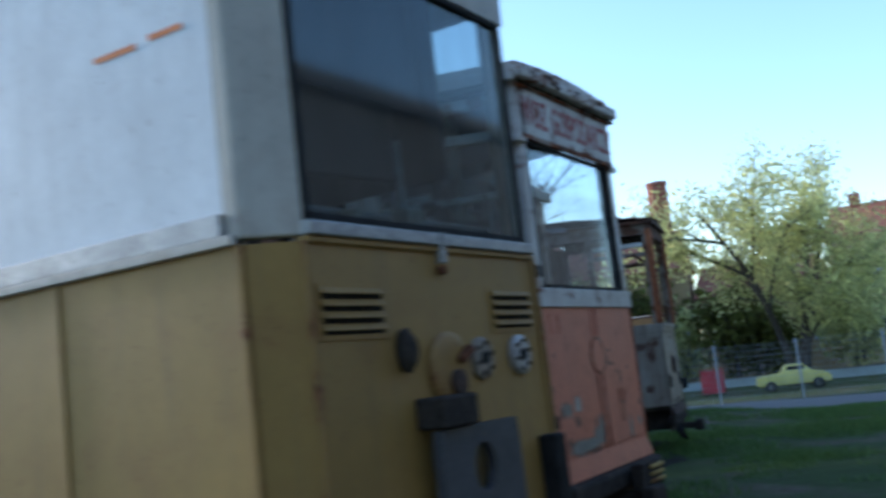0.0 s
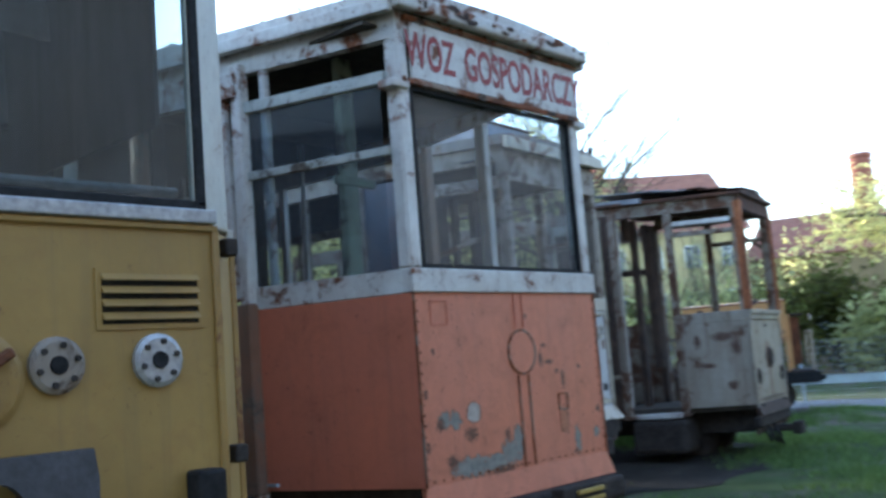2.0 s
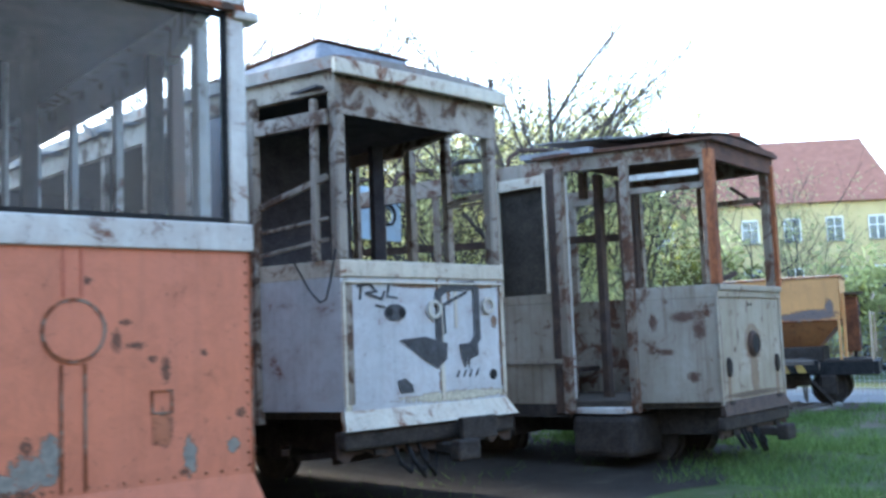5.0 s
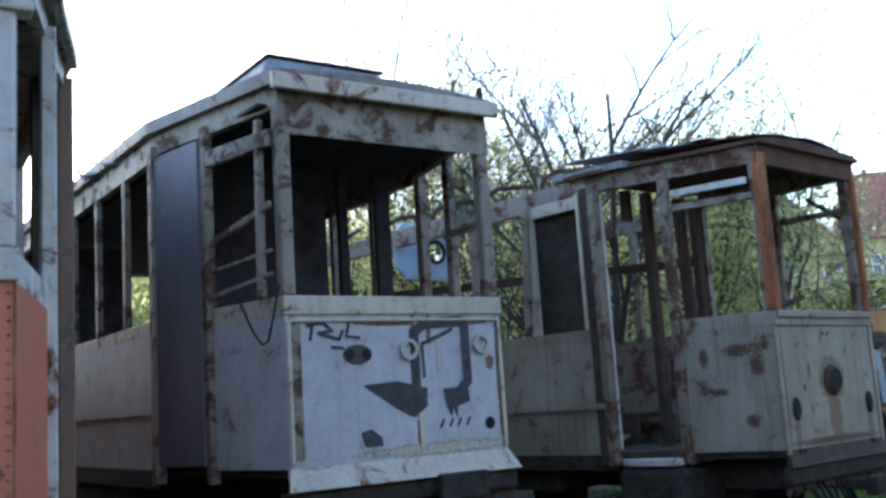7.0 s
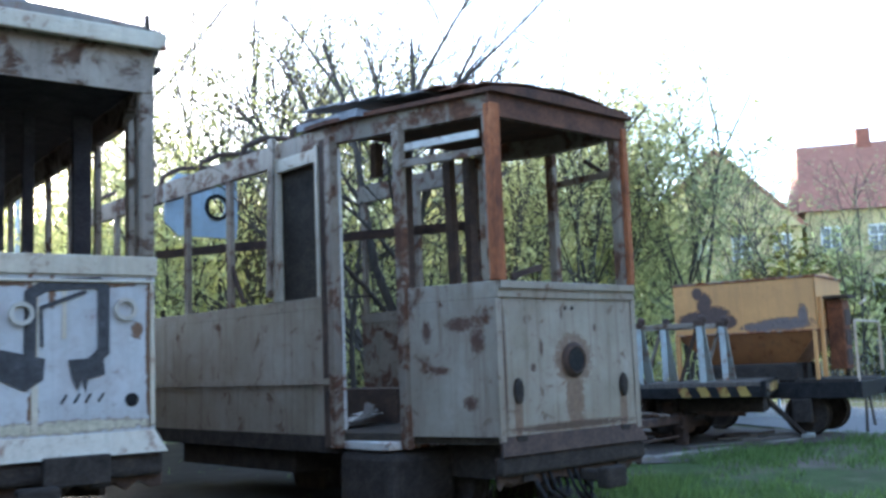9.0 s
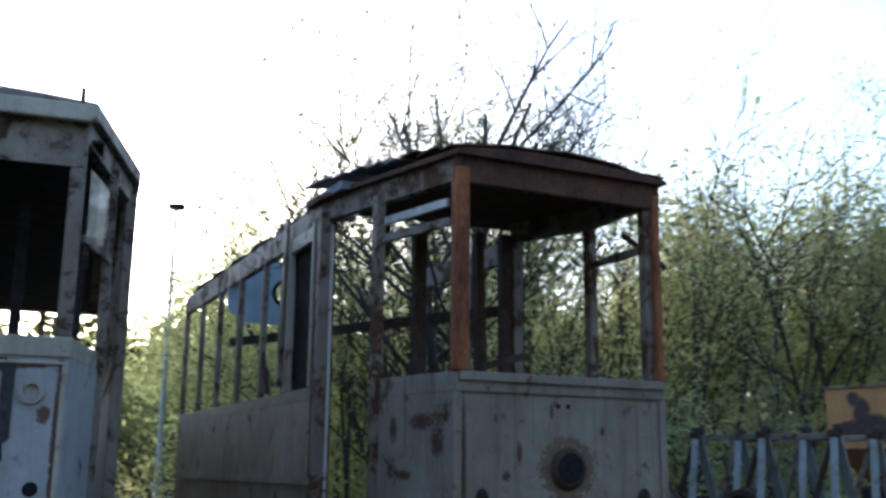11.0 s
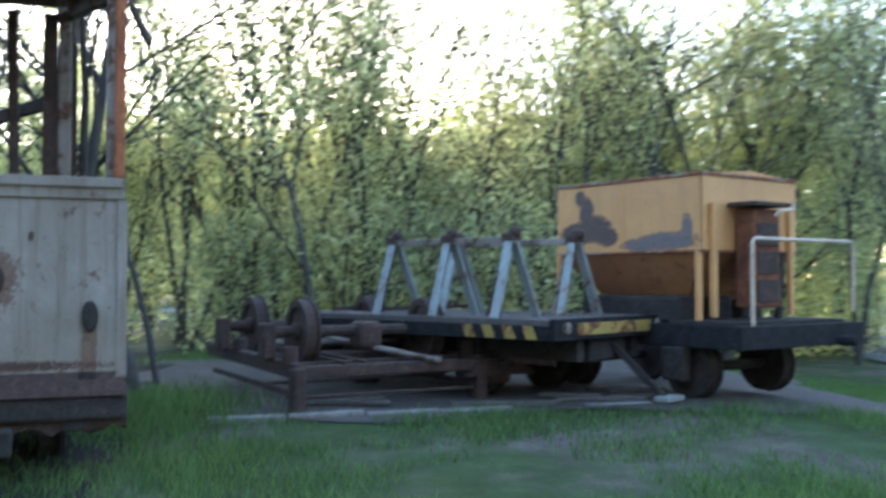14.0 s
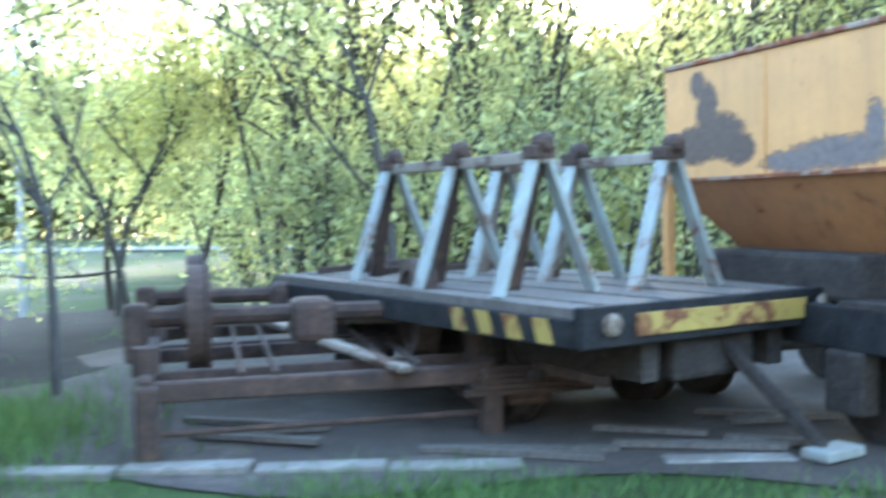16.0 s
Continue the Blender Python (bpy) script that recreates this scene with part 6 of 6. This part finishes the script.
def far_wood(name, line, label, n, size, mat, stems, seed, deep=4.0):
    """A belt of woodland: leaf clumps between the ground and an uneven top, on thin stems. line: x, y, top height."""
    rng = np.random.default_rng(seed)
    line = np.array(line, float)
    seg = np.r_[0, np.cumsum(np.hypot(*np.diff(line[:, :2], axis=0).T))]

    def place(k):
        u = rng.uniform(0, seg[-1], k)
        x, y, h = (np.interp(u, seg, line[:, i]) for i in range(3))
        h = h * (0.86 + 0.10 * np.sin(u * 0.9 + seed) + 0.08 * np.sin(u * 2.3) + 0.07 * rng.standard_normal(k))
        return x + rng.normal(0, 0.5, k), y + rng.uniform(-deep / 2, deep / 2, k), h

    cx, cy, ch = place(n // 14)
    cz = ch * rng.uniform(0.02, 1.0, len(cx)) ** 0.85
    pick = rng.integers(0, len(cx), n)
    c = np.stack([cx[pick], cy[pick], cz[pick] + np.array([ground_z(a, b) for a, b in zip(cx, cy)])[pick]], 1) + rng.normal(0, 1, (n, 3)) * np.array([0.45, 0.45, 0.38]) * (size / 0.12) ** 0.5
    u = rng.normal(0, 1, (n, 3))
    u /= np.linalg.norm(u, axis=1)[:, None]
    v = np.cross(u, rng.normal(0, 1, (n, 3)))
    v /= np.linalg.norm(v, axis=1)[:, None]
    sc = (size * rng.uniform(0.6, 1.5, n))[:, None]
    verts = np.stack([c - u * sc, c + v * sc * 0.6, c + u * sc, c - v * sc * 0.6], 1).reshape(-1, 3)
    me = bpy.data.meshes.new(name)
    me.from_pydata(verts.tolist(), [], np.arange(n * 4).reshape(-1, 4).tolist())
    me.materials.append(mat)
    tagged(new(name, me), label, "woodland", kind="stuff")
    bm = bmesh.new()
    for x, y, h in zip(*place(stems)):
        z = ground_z(x, y)
        lean = rng.normal(0, 0.05, 2)
        tube(bm, [(x, y, z - 0.2), (x + lean[0] * h * 0.5, y + lean[1] * h * 0.5, z + h * 0.5), (x + lean[0] * h, y + lean[1] * h * 1.3, z + h * 1.08)], 0.10, 0.02, 5, False)
    tagged(part(name + "_stems", bm, M_BARK), "thin grey stems of the far woodland", "woodland", kind="stuff")


far_wood("far_wood", [(-60, 50, 9.4), (-20, 55, 9.2), (4, 56, 10.0), (16, 50, 9.0)], "dim belt of trees beyond the street", 34000, 0.30, M_LEAF_T, 90, 301, 5.0)
far_wood("wood_edge", [(7.5, 28, 5.0), (12, 29, 6.2), (20, 31, 8.6), (29, 32, 9.6), (33, 33, 8.0)], "sunlit young wood behind the wagons", 42000, 0.12, M_LEAF, 60, 302)
far_wood("undergrowth", [(8.5, 17.5, 2.1), (13, 18, 2.6), (20, 18.5, 3.4), (27, 19.5, 3.2)], "fresh undergrowth below the trees", 22000, 0.07, M_LEAF, 24, 303, 3.0)


# ---- street, fence, car ----
def strip(name, pts0, pts1, lift, material, label, category):
    """A paved band laid over the ground between two plan lines."""
    bm = bmesh.new()
    n, m = 40, 8
    grid = []
    for i in range(n + 1):
        f = i / n
        a = Vector(pts0[0]).lerp(Vector(pts0[1]), f)
        b = Vector(pts1[0]).lerp(Vector(pts1[1]), f)
        grid.append([bm.verts.new((q.x, q.y, ground_z(q.x, q.y) + lift)) for q in (a.lerp(b, j / m) for j in range(m + 1))])
    for i in range(n):
        for j in range(m):
            bm.faces.new((grid[i][j], grid[i + 1][j], grid[i + 1][j + 1], grid[i][j + 1]))
    return tagged(part(name, bm, material), label, category, kind="structure")


strip("road", ((16.2, -8.0), (29.0, 36.0)), ((25.5, -8.0), (39.0, 36.0)), 0.05, M_ROAD, "grey asphalt yard road", "road")
strip("pavement", ((-10, 34.0), (26, 34.0)), ((-10, 37.5), (26, 38.5)), 0.06, M_CONCRETE, "pale street beyond the trees", "pavement")


def fence(line, step=2.6, h=2.1):
    t = thing("fence", pose(0, 0, 0), "grey wire mesh fence on steel posts", "fence")
    total = 0.0
    for p, q in zip(line, line[1:]):
        p, q = Vector(p), Vector(q)
        n = max(1, round((q - p).length / step))
        for i in range(n):
            a, b = p.lerp(q, i / n), p.lerp(q, (i + 1) / n)
            za, zb = ground_z(*a), ground_z(*b)
            part("fence_post", tubes([([(a.x, a.y, za - 0.1), (a.x, a.y, za + h + 0.05)], 0.045)], 8), M_FENCE, t)
            bm = bmesh.new()
            k = 22
            for j in range(k + 1):
                c = a.lerp(b, j / k)
                beam(bm, (c.x, c.y, za + 0.05), (c.x, c.y, za + h), 0.006, 0.006)
            for j in range(11):
                z = 0.06 + (h - 0.1) * j / 10
                beam(bm, (a.x, a.y, za + z), (b.x, b.y, zb + z), 0.007, 0.007)
            tagged(part("wire_panel", bm, M_FENCE, t), kind="stuff")


M_FENCE = rough_stuff("galvanised fence", [(0.3, (0.35, 0.40, 0.44)), (0.7, (0.55, 0.60, 0.63))], 8, 0.5, 0.1, metallic=0.3)
fence([(32.2, -6.0), (31.0, 5.4), (25.2, 15.5), (24.0, 19.0)])


def parked_car(m):
    t = thing("car", m, "small yellow pickup parked behind the fence", "car")
    prof = [(-1.85, 0.35), (-1.9, 0.62), (-1.8, 0.86), (-0.55, 0.92), (-0.35, 1.36), (0.55, 1.40), (0.95, 0.95), (1.75, 0.84), (1.95, 0.62), (1.93, 0.35)]
    bm = bmesh.new()
    a = [bm.verts.new((x, -0.78 if z < 1 else -0.62, z)) for x, z in prof]
    b = [bm.verts.new((x, 0.78 if z < 1 else 0.62, z)) for x, z in prof]
    bm.faces.new(a)
    bm.faces.new(b[::-1])
    for i in range(len(prof)):
        j = (i + 1) % len(prof)
        bm.faces.new((a[i], a[j], b[j], b[i]))
    bmesh.ops.bevel(bm, geom=bm.edges[:], offset=0.05, segments=2, affect="EDGES")
    part("body", bm, M_CARPAINT, t, "", False)
    for s in (-1, 1):
        part("side_window", boxes((-0.28, 0.62, s * 0.70 - 0.02, s * 0.70 + 0.02, 0.98, 1.30), bevel=0.01), M_BLACK, t)
        for x in (-1.2, 1.25):
            bm = bmesh.new()
            lathe(bm, Matrix.Translation((x, s * 0.72, 0.3)) @ Matrix.Rotation(radians(90), 4, "X"), [(0.2, -0.09), (0.3, -0.09), (0.3, 0.09), (0.2, 0.09)], 20)
            w = part("wheel", bm, M_BLACK, t)
            disc(Matrix.Translation((x, s * 0.81, 0.3)) @ Matrix.Rotation(radians(90 * s), 4, "X"), [(0.17, 0), (0.16, 0.02)], M_STEEL, "rim", w)
        part("headlight", boxes((1.86, 1.95, s * 0.6 - 0.12, s * 0.6 + 0.12, 0.62, 0.75), bevel=0.02), M_STEEL, t)
    return t


M_CARPAINT = worn_paint("pale yellow car paint", (0.82, 0.76, 0.25), 0.0, streak=0.05, rough=0.3)
parked_car(pose(50.2, 10.2, ground_z(50.2, 10.2), 0, 0, -72))
kiosk = thing("waste_container", pose(51.6, 15.0, ground_z(51.6, 15.0), 0, 0, 10), "red metal container beside the street", "container")
part("bin_body", boxes((-0.55, 0.55, -0.6, 0.6, 0.12, 1.45), bevel=0.05), worn_paint("red container paint", (0.55, 0.05, 0.07), 0.05), kiosk)
part("bin_lid", boxes((-0.6, 0.6, -0.65, 0.65, 1.455, 1.55), bevel=0.03), M_ORANGE_R, kiosk)
for x in (-0.4, 0.4):
    for y in (-0.45, 0.45):
        part("foot", boxes((x - 0.06, x + 0.06, y - 0.06, y + 0.06, -0.05, 0.12)), M_DARK, kiosk)
lw = thing("low_wall", pose(60, 8, ground_z(60, 8)), "pale blue low street wall", "wall")
part("wall_body", boxes((-0.15, 0.15, -26, 30, -0.1, 0.55), bevel=0.02), worn_paint("pale blue wall", (0.42, 0.52, 0.58), 0.05), lw)
part("wall_coping", boxes((-0.2, 0.2, -26, 30, 0.55, 0.63)), M_CONCRETE, lw)


# ---- buildings ----
def house(m, w, d, eave, ridge, wallmat, label, rows, cols, gable_front=False, chimney=True, win=(1.0, 1.5)):
    """w along x (the face to the camera is y = 0), d deep. rows: heights of window sills."""
    t = thing("house", m, label, "house")
    bm = bmesh.new()
    box(bm, 0, w, 0, d, -1, eave)
    wl = part("wall", bm, wallmat, t)
    bm = bmesh.new()
    o = 0.4
    if gable_front:
        hexa(bm, [(-o, -o, eave), (w + o, -o, eave), (w + o, d + o, eave), (-o, d + o, eave), (w / 2 - 0.05, -o, ridge), (w / 2 + 0.05, -o, ridge), (w / 2 + 0.05, d + o, ridge), (w / 2 - 0.05, d + o, ridge)])
        g = bmesh.new()
        v = [g.verts.new(p) for p in ((0, -0.05, eave), (w, -0.05, eave), (w / 2, -0.05, ridge - 0.5), (0, -o - 0.05, eave), (w, -o - 0.05, eave), (w / 2, -o - 0.05, ridge - 0.5))]
        g.faces.new(v[:3])
        g.faces.new(v[3:][::-1])
        for i in range(3):
            g.faces.new((v[i], v[(i + 1) % 3], v[3 + (i + 1) % 3], v[3 + i]))
        part("gable", g, wallmat, t)
    else:
        hexa(bm, [(-o, -o, eave), (w + o, -o, eave), (w + o, d + o, eave), (-o, d + o, eave), (o, d / 2 - 0.05, ridge), (w - o, d / 2 - 0.05, ridge), (w - o, d / 2 + 0.05, ridge), (o, d / 2 + 0.05, ridge)])
    rf = part("roof", bm, M_TILE, t)
    if chimney:
        part("chimney", boxes((w * 0.3, w * 0.3 + 0.9, d * 0.45, d * 0.45 + 0.7, eave + 0.5, ridge + 0.9), bevel=0.03), M_BRICK, rf)
    ww, wh = win
    for z in rows:
        for i in range(cols):
            x = w * (i + 0.5) / cols
            wn_ = part("window", boxes((x - ww / 2, x + ww / 2, -0.06, -0.01, z, z + wh)), M_WINDARK, t)
            part("window_frame", boxes((x - ww / 2 - 0.08, x + ww / 2 + 0.08, -0.10, -0.061, z + wh, z + wh + 0.1), (x - ww / 2 - 0.08, x - ww / 2, -0.10, -0.061, z, z + wh), (x + ww / 2, x + ww / 2 + 0.08, -0.10, -0.061, z, z + wh), (x - 0.04, x + 0.04, -0.10, -0.061, z, z + wh), (x - ww / 2, x - 0.04, -0.10, -0.061, z + wh * 0.6, z + wh * 0.6 + 0.06), (x + 0.04, x + ww / 2, -0.10, -0.061, z + wh * 0.6, z + wh * 0.6 + 0.06)), M_WINFRAME, wn_)
            part("window_sill", boxes((x - ww / 2 - 0.12, x + ww / 2 + 0.12, -0.16, -0.0, z - 0.1, z)), M_CONCRETE, wn_)
    return t


M_WINDARK = rough_stuff("window panes", [(0.3, (0.05, 0.06, 0.07)), (0.7, (0.10, 0.12, 0.14))], 2, 0.15, 0.0)
M_WINFRAME = worn_paint("white window frame", (0.72, 0.72, 0.70), 0.0, streak=0.05)
M_OLDWALL = rough_stuff("stained ochre render", [(0.3, (0.22, 0.15, 0.075)), (0.7, (0.36, 0.26, 0.13))], 0.7)
house(pose(79.2, 5.9, -1.5, 0, 0, -84), 15, 12, 20.3, 26.5, M_PLASTER, "tall yellow tenement with a stepped gable", (3, 7, 11, 15), 6, True)
house(pose(78.4, 12.5, -1.5, 0, 0, -84), 6.4, 9, 10.2, 13.2, M_PLASTER, "low yellow house with a red tiled roof", (2, 5.8), 3)
house(pose(71.3, 33.0, -1.5, 0, 0, -75), 10.5, 10, 9.5, 13.2, M_OLDWALL, "old factory hall with a red roof", (3,), 5, chimney=False)
house(pose(68.5, 44, -1.5, 0, 0, -70), 10, 12, 11.0, 17.0, M_OLDWALL, "old gabled factory hall", (3, 7), 3, True, chimney=False)
house(pose(46.6, 46.0, -1.3, 0, 0, -42), 10, 12, 10.4, 15.8, M_PLASTER, "yellow gabled three-storey house with a red roof", (2.0, 5.2, 8.4), 4, True, chimney=False)
house(pose(54.2, 39.1, -1.3, 0, 0, -42), 14, 10, 11.2, 16.4, M_PLASTER, "yellow three-storey wing with a red tiled roof", (2.0, 5.2, 8.6), 5)
house(pose(75.2, 22.6, -1.5, 0, 0, -75), 10.5, 9, 6.8, 9.6, M_OLDWALL, "low stained factory shed with a red roof", (2.5,), 4, chimney=False)
stack = thing("factory_chimney", pose(76.5, 25.2, -1.5), "tall round red brick chimney", "chimney")
bm = bmesh.new()
lathe(bm, Matrix.Identity(4), [(1.05, 0), (0.82, 16.9), (0.9, 17.0), (0.9, 17.3)], 20)
part("shaft", bm, M_BRICK, stack)
part("plinth", boxes((-1.3, 1.3, -1.3, 1.3, -0.5, 1.2), bevel=0.03), M_BRICK, stack)
lamp = thing("street_lamp", pose(5.45, 12.2, ground_z(5.45, 12.2)), "tall street lamp with a flat head", "street lamp")
part("pole", tubes([([(0, 0, -0.1), (0, 0, 1.2)], 0.07), ([(0, 0, 1.2), (0, 0, 5.4)], 0.05, 0.03)], 10), M_FENCE, lamp)
part("lamp_head", boxes((-0.12, 0.14, -0.14, 0.14, 5.4, 5.46), bevel=0.015), M_DARK, lamp)

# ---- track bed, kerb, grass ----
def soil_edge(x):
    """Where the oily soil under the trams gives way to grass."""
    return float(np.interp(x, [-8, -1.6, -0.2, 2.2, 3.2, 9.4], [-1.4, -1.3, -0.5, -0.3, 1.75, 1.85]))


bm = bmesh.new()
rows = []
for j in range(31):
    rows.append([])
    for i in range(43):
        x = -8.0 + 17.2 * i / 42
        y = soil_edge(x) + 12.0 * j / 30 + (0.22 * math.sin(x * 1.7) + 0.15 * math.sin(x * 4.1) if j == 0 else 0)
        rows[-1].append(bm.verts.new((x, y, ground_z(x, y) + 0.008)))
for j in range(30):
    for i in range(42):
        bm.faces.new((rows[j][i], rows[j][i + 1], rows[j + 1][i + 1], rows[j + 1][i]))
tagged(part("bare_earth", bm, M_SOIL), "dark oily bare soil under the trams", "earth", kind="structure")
bm = bmesh.new()
rng = random.Random(9)
rows = []
for j in range(15):
    row = []
    for i in range(29):
        x = 8.6 + 8.4 * i / 28
        y = 3.9 + 6.0 * j / 14 + (0.15 * math.sin(x * 2.1) if j in (0, 14) else 0)
        row.append(bm.verts.new((x + (0.3 * math.sin(y * 3) if i in (0, 28) else 0), y, ground_z(x, y) + 0.012)))
    rows.append(row)
for j in range(14):
    for i in range(28):
        bm.faces.new((rows[j][i], rows[j][i + 1], rows[j + 1][i + 1], rows[j + 1][i]))
tagged(part("track_bed", bm, M_BED), "bare dusty ground under the wagons", "track bed", kind="structure")
for i in (0, 1, 2, 3, 5):
    x0 = 9.7 + 0.62 * i
    k = thing("kerb_stone", pose(x0, 3.98 + 0.05 * i + rng.uniform(-0.03, 0.03), ground_z(x0, 4.0) - 0.01, 0, rng.uniform(-1.5, 1.5), 4 + rng.uniform(-3, 3)), "long weathered concrete kerb stone", "kerb", "kerb stones")
    part("block", boxes((0, 0.6, -0.07, 0.07, -0.05, 0.045), bevel=0.012), M_CONCRETE, k)
for i in range(10):
    x, y = 9.9 + rng.random() * 3.6, 4.3 + rng.random() * 1.0
    b = thing("scrap_board", pose(x, y, ground_z(x, y) + 0.03, 0, 0, rng.uniform(-15, 25)), "weathered scrap board lying on the ground", "board", "scrap boards")
    part("board", boxes((0, rng.uniform(0.4, 1.0), 0, 0.07, -0.012, 0.015)), M_WOOD, b)


def grass_field():
    rng = random.Random(21)
    verts, faces = [], []
    for i in range(4500):
        x, y = rng.gauss(9.0, 0.42), rng.gauss(4.4, 0.45)
        h = rng.uniform(0.06, 0.24)
        a = rng.uniform(0, math.tau)
        z, k = ground_z(x, y) - 0.005, len(verts)
        verts += [(x - math.cos(a) * 0.007, y - math.sin(a) * 0.007, z), (x + math.cos(a) * 0.007, y + math.sin(a) * 0.007, z), (x + rng.gauss(0, 0.4) * h, y + rng.gauss(0, 0.4) * h, z + h)]
        faces.append((k, k + 1, k + 2))
    for i in range(430000):
        x, y = rng.uniform(1.5, 21.5), rng.uniform(-3.6, 11.5)
        if x < 4.5 and y < -0.4:
            continue
        if 8.6 + rng.expovariate(4) < x < 16.5 and y > 3.85 + rng.expovariate(9) and y < 9.6:
            continue
        d = noise.noise((x * 0.55, y * 0.55, 3.1)) + 0.5 * noise.noise((x * 1.9, y * 1.9, 7.7))
        if x < 9.2 - rng.expovariate(2.5) and y > soil_edge(x) + rng.expovariate(1.6):
            continue
        if x < 9.0:
            d -= 0.1
        if d < rng.uniform(-0.30, 0.32):
            continue
        z = ground_z(x, y) - 0.005
        h = rng.uniform(0.03, 0.10) * (1.0 + max(0, d))
        a = rng.uniform(0, math.tau)
        w = rng.uniform(0.0035, 0.008)
        lx, ly = rng.gauss(0, 0.4) * h, rng.gauss(0, 0.4) * h
        k = len(verts)
        verts += [(x - math.cos(a) * w, y - math.sin(a) * w, z), (x + math.cos(a) * w, y + math.sin(a) * w, z), (x + lx, y + ly, z + h)]
        faces.append((k, k + 1, k + 2))
    me = bpy.data.meshes.new("grass")
    me.from_pydata(verts, [], faces)
    me.materials.append(M_BLADE)
    return tagged(new("grass", me), "short patchy spring grass", "grass", kind="stuff")


grass_field()


# ---- unseen wall added behind the camera: blocks low sky, darkens glass reflections ----
hall = thing("unseen_sky_block", pose(5, -15, 0), "added unseen wall blocking low sky behind the camera", "building")
part("wall", boxes((-40, 42, -0.4, 0, -2, 9.5)), M_SKYBLOCK, hall)
part("roof", boxes((-40.5, 42.5, -9, 0.5, 9.503, 9.9)), M_ROOF, hall)
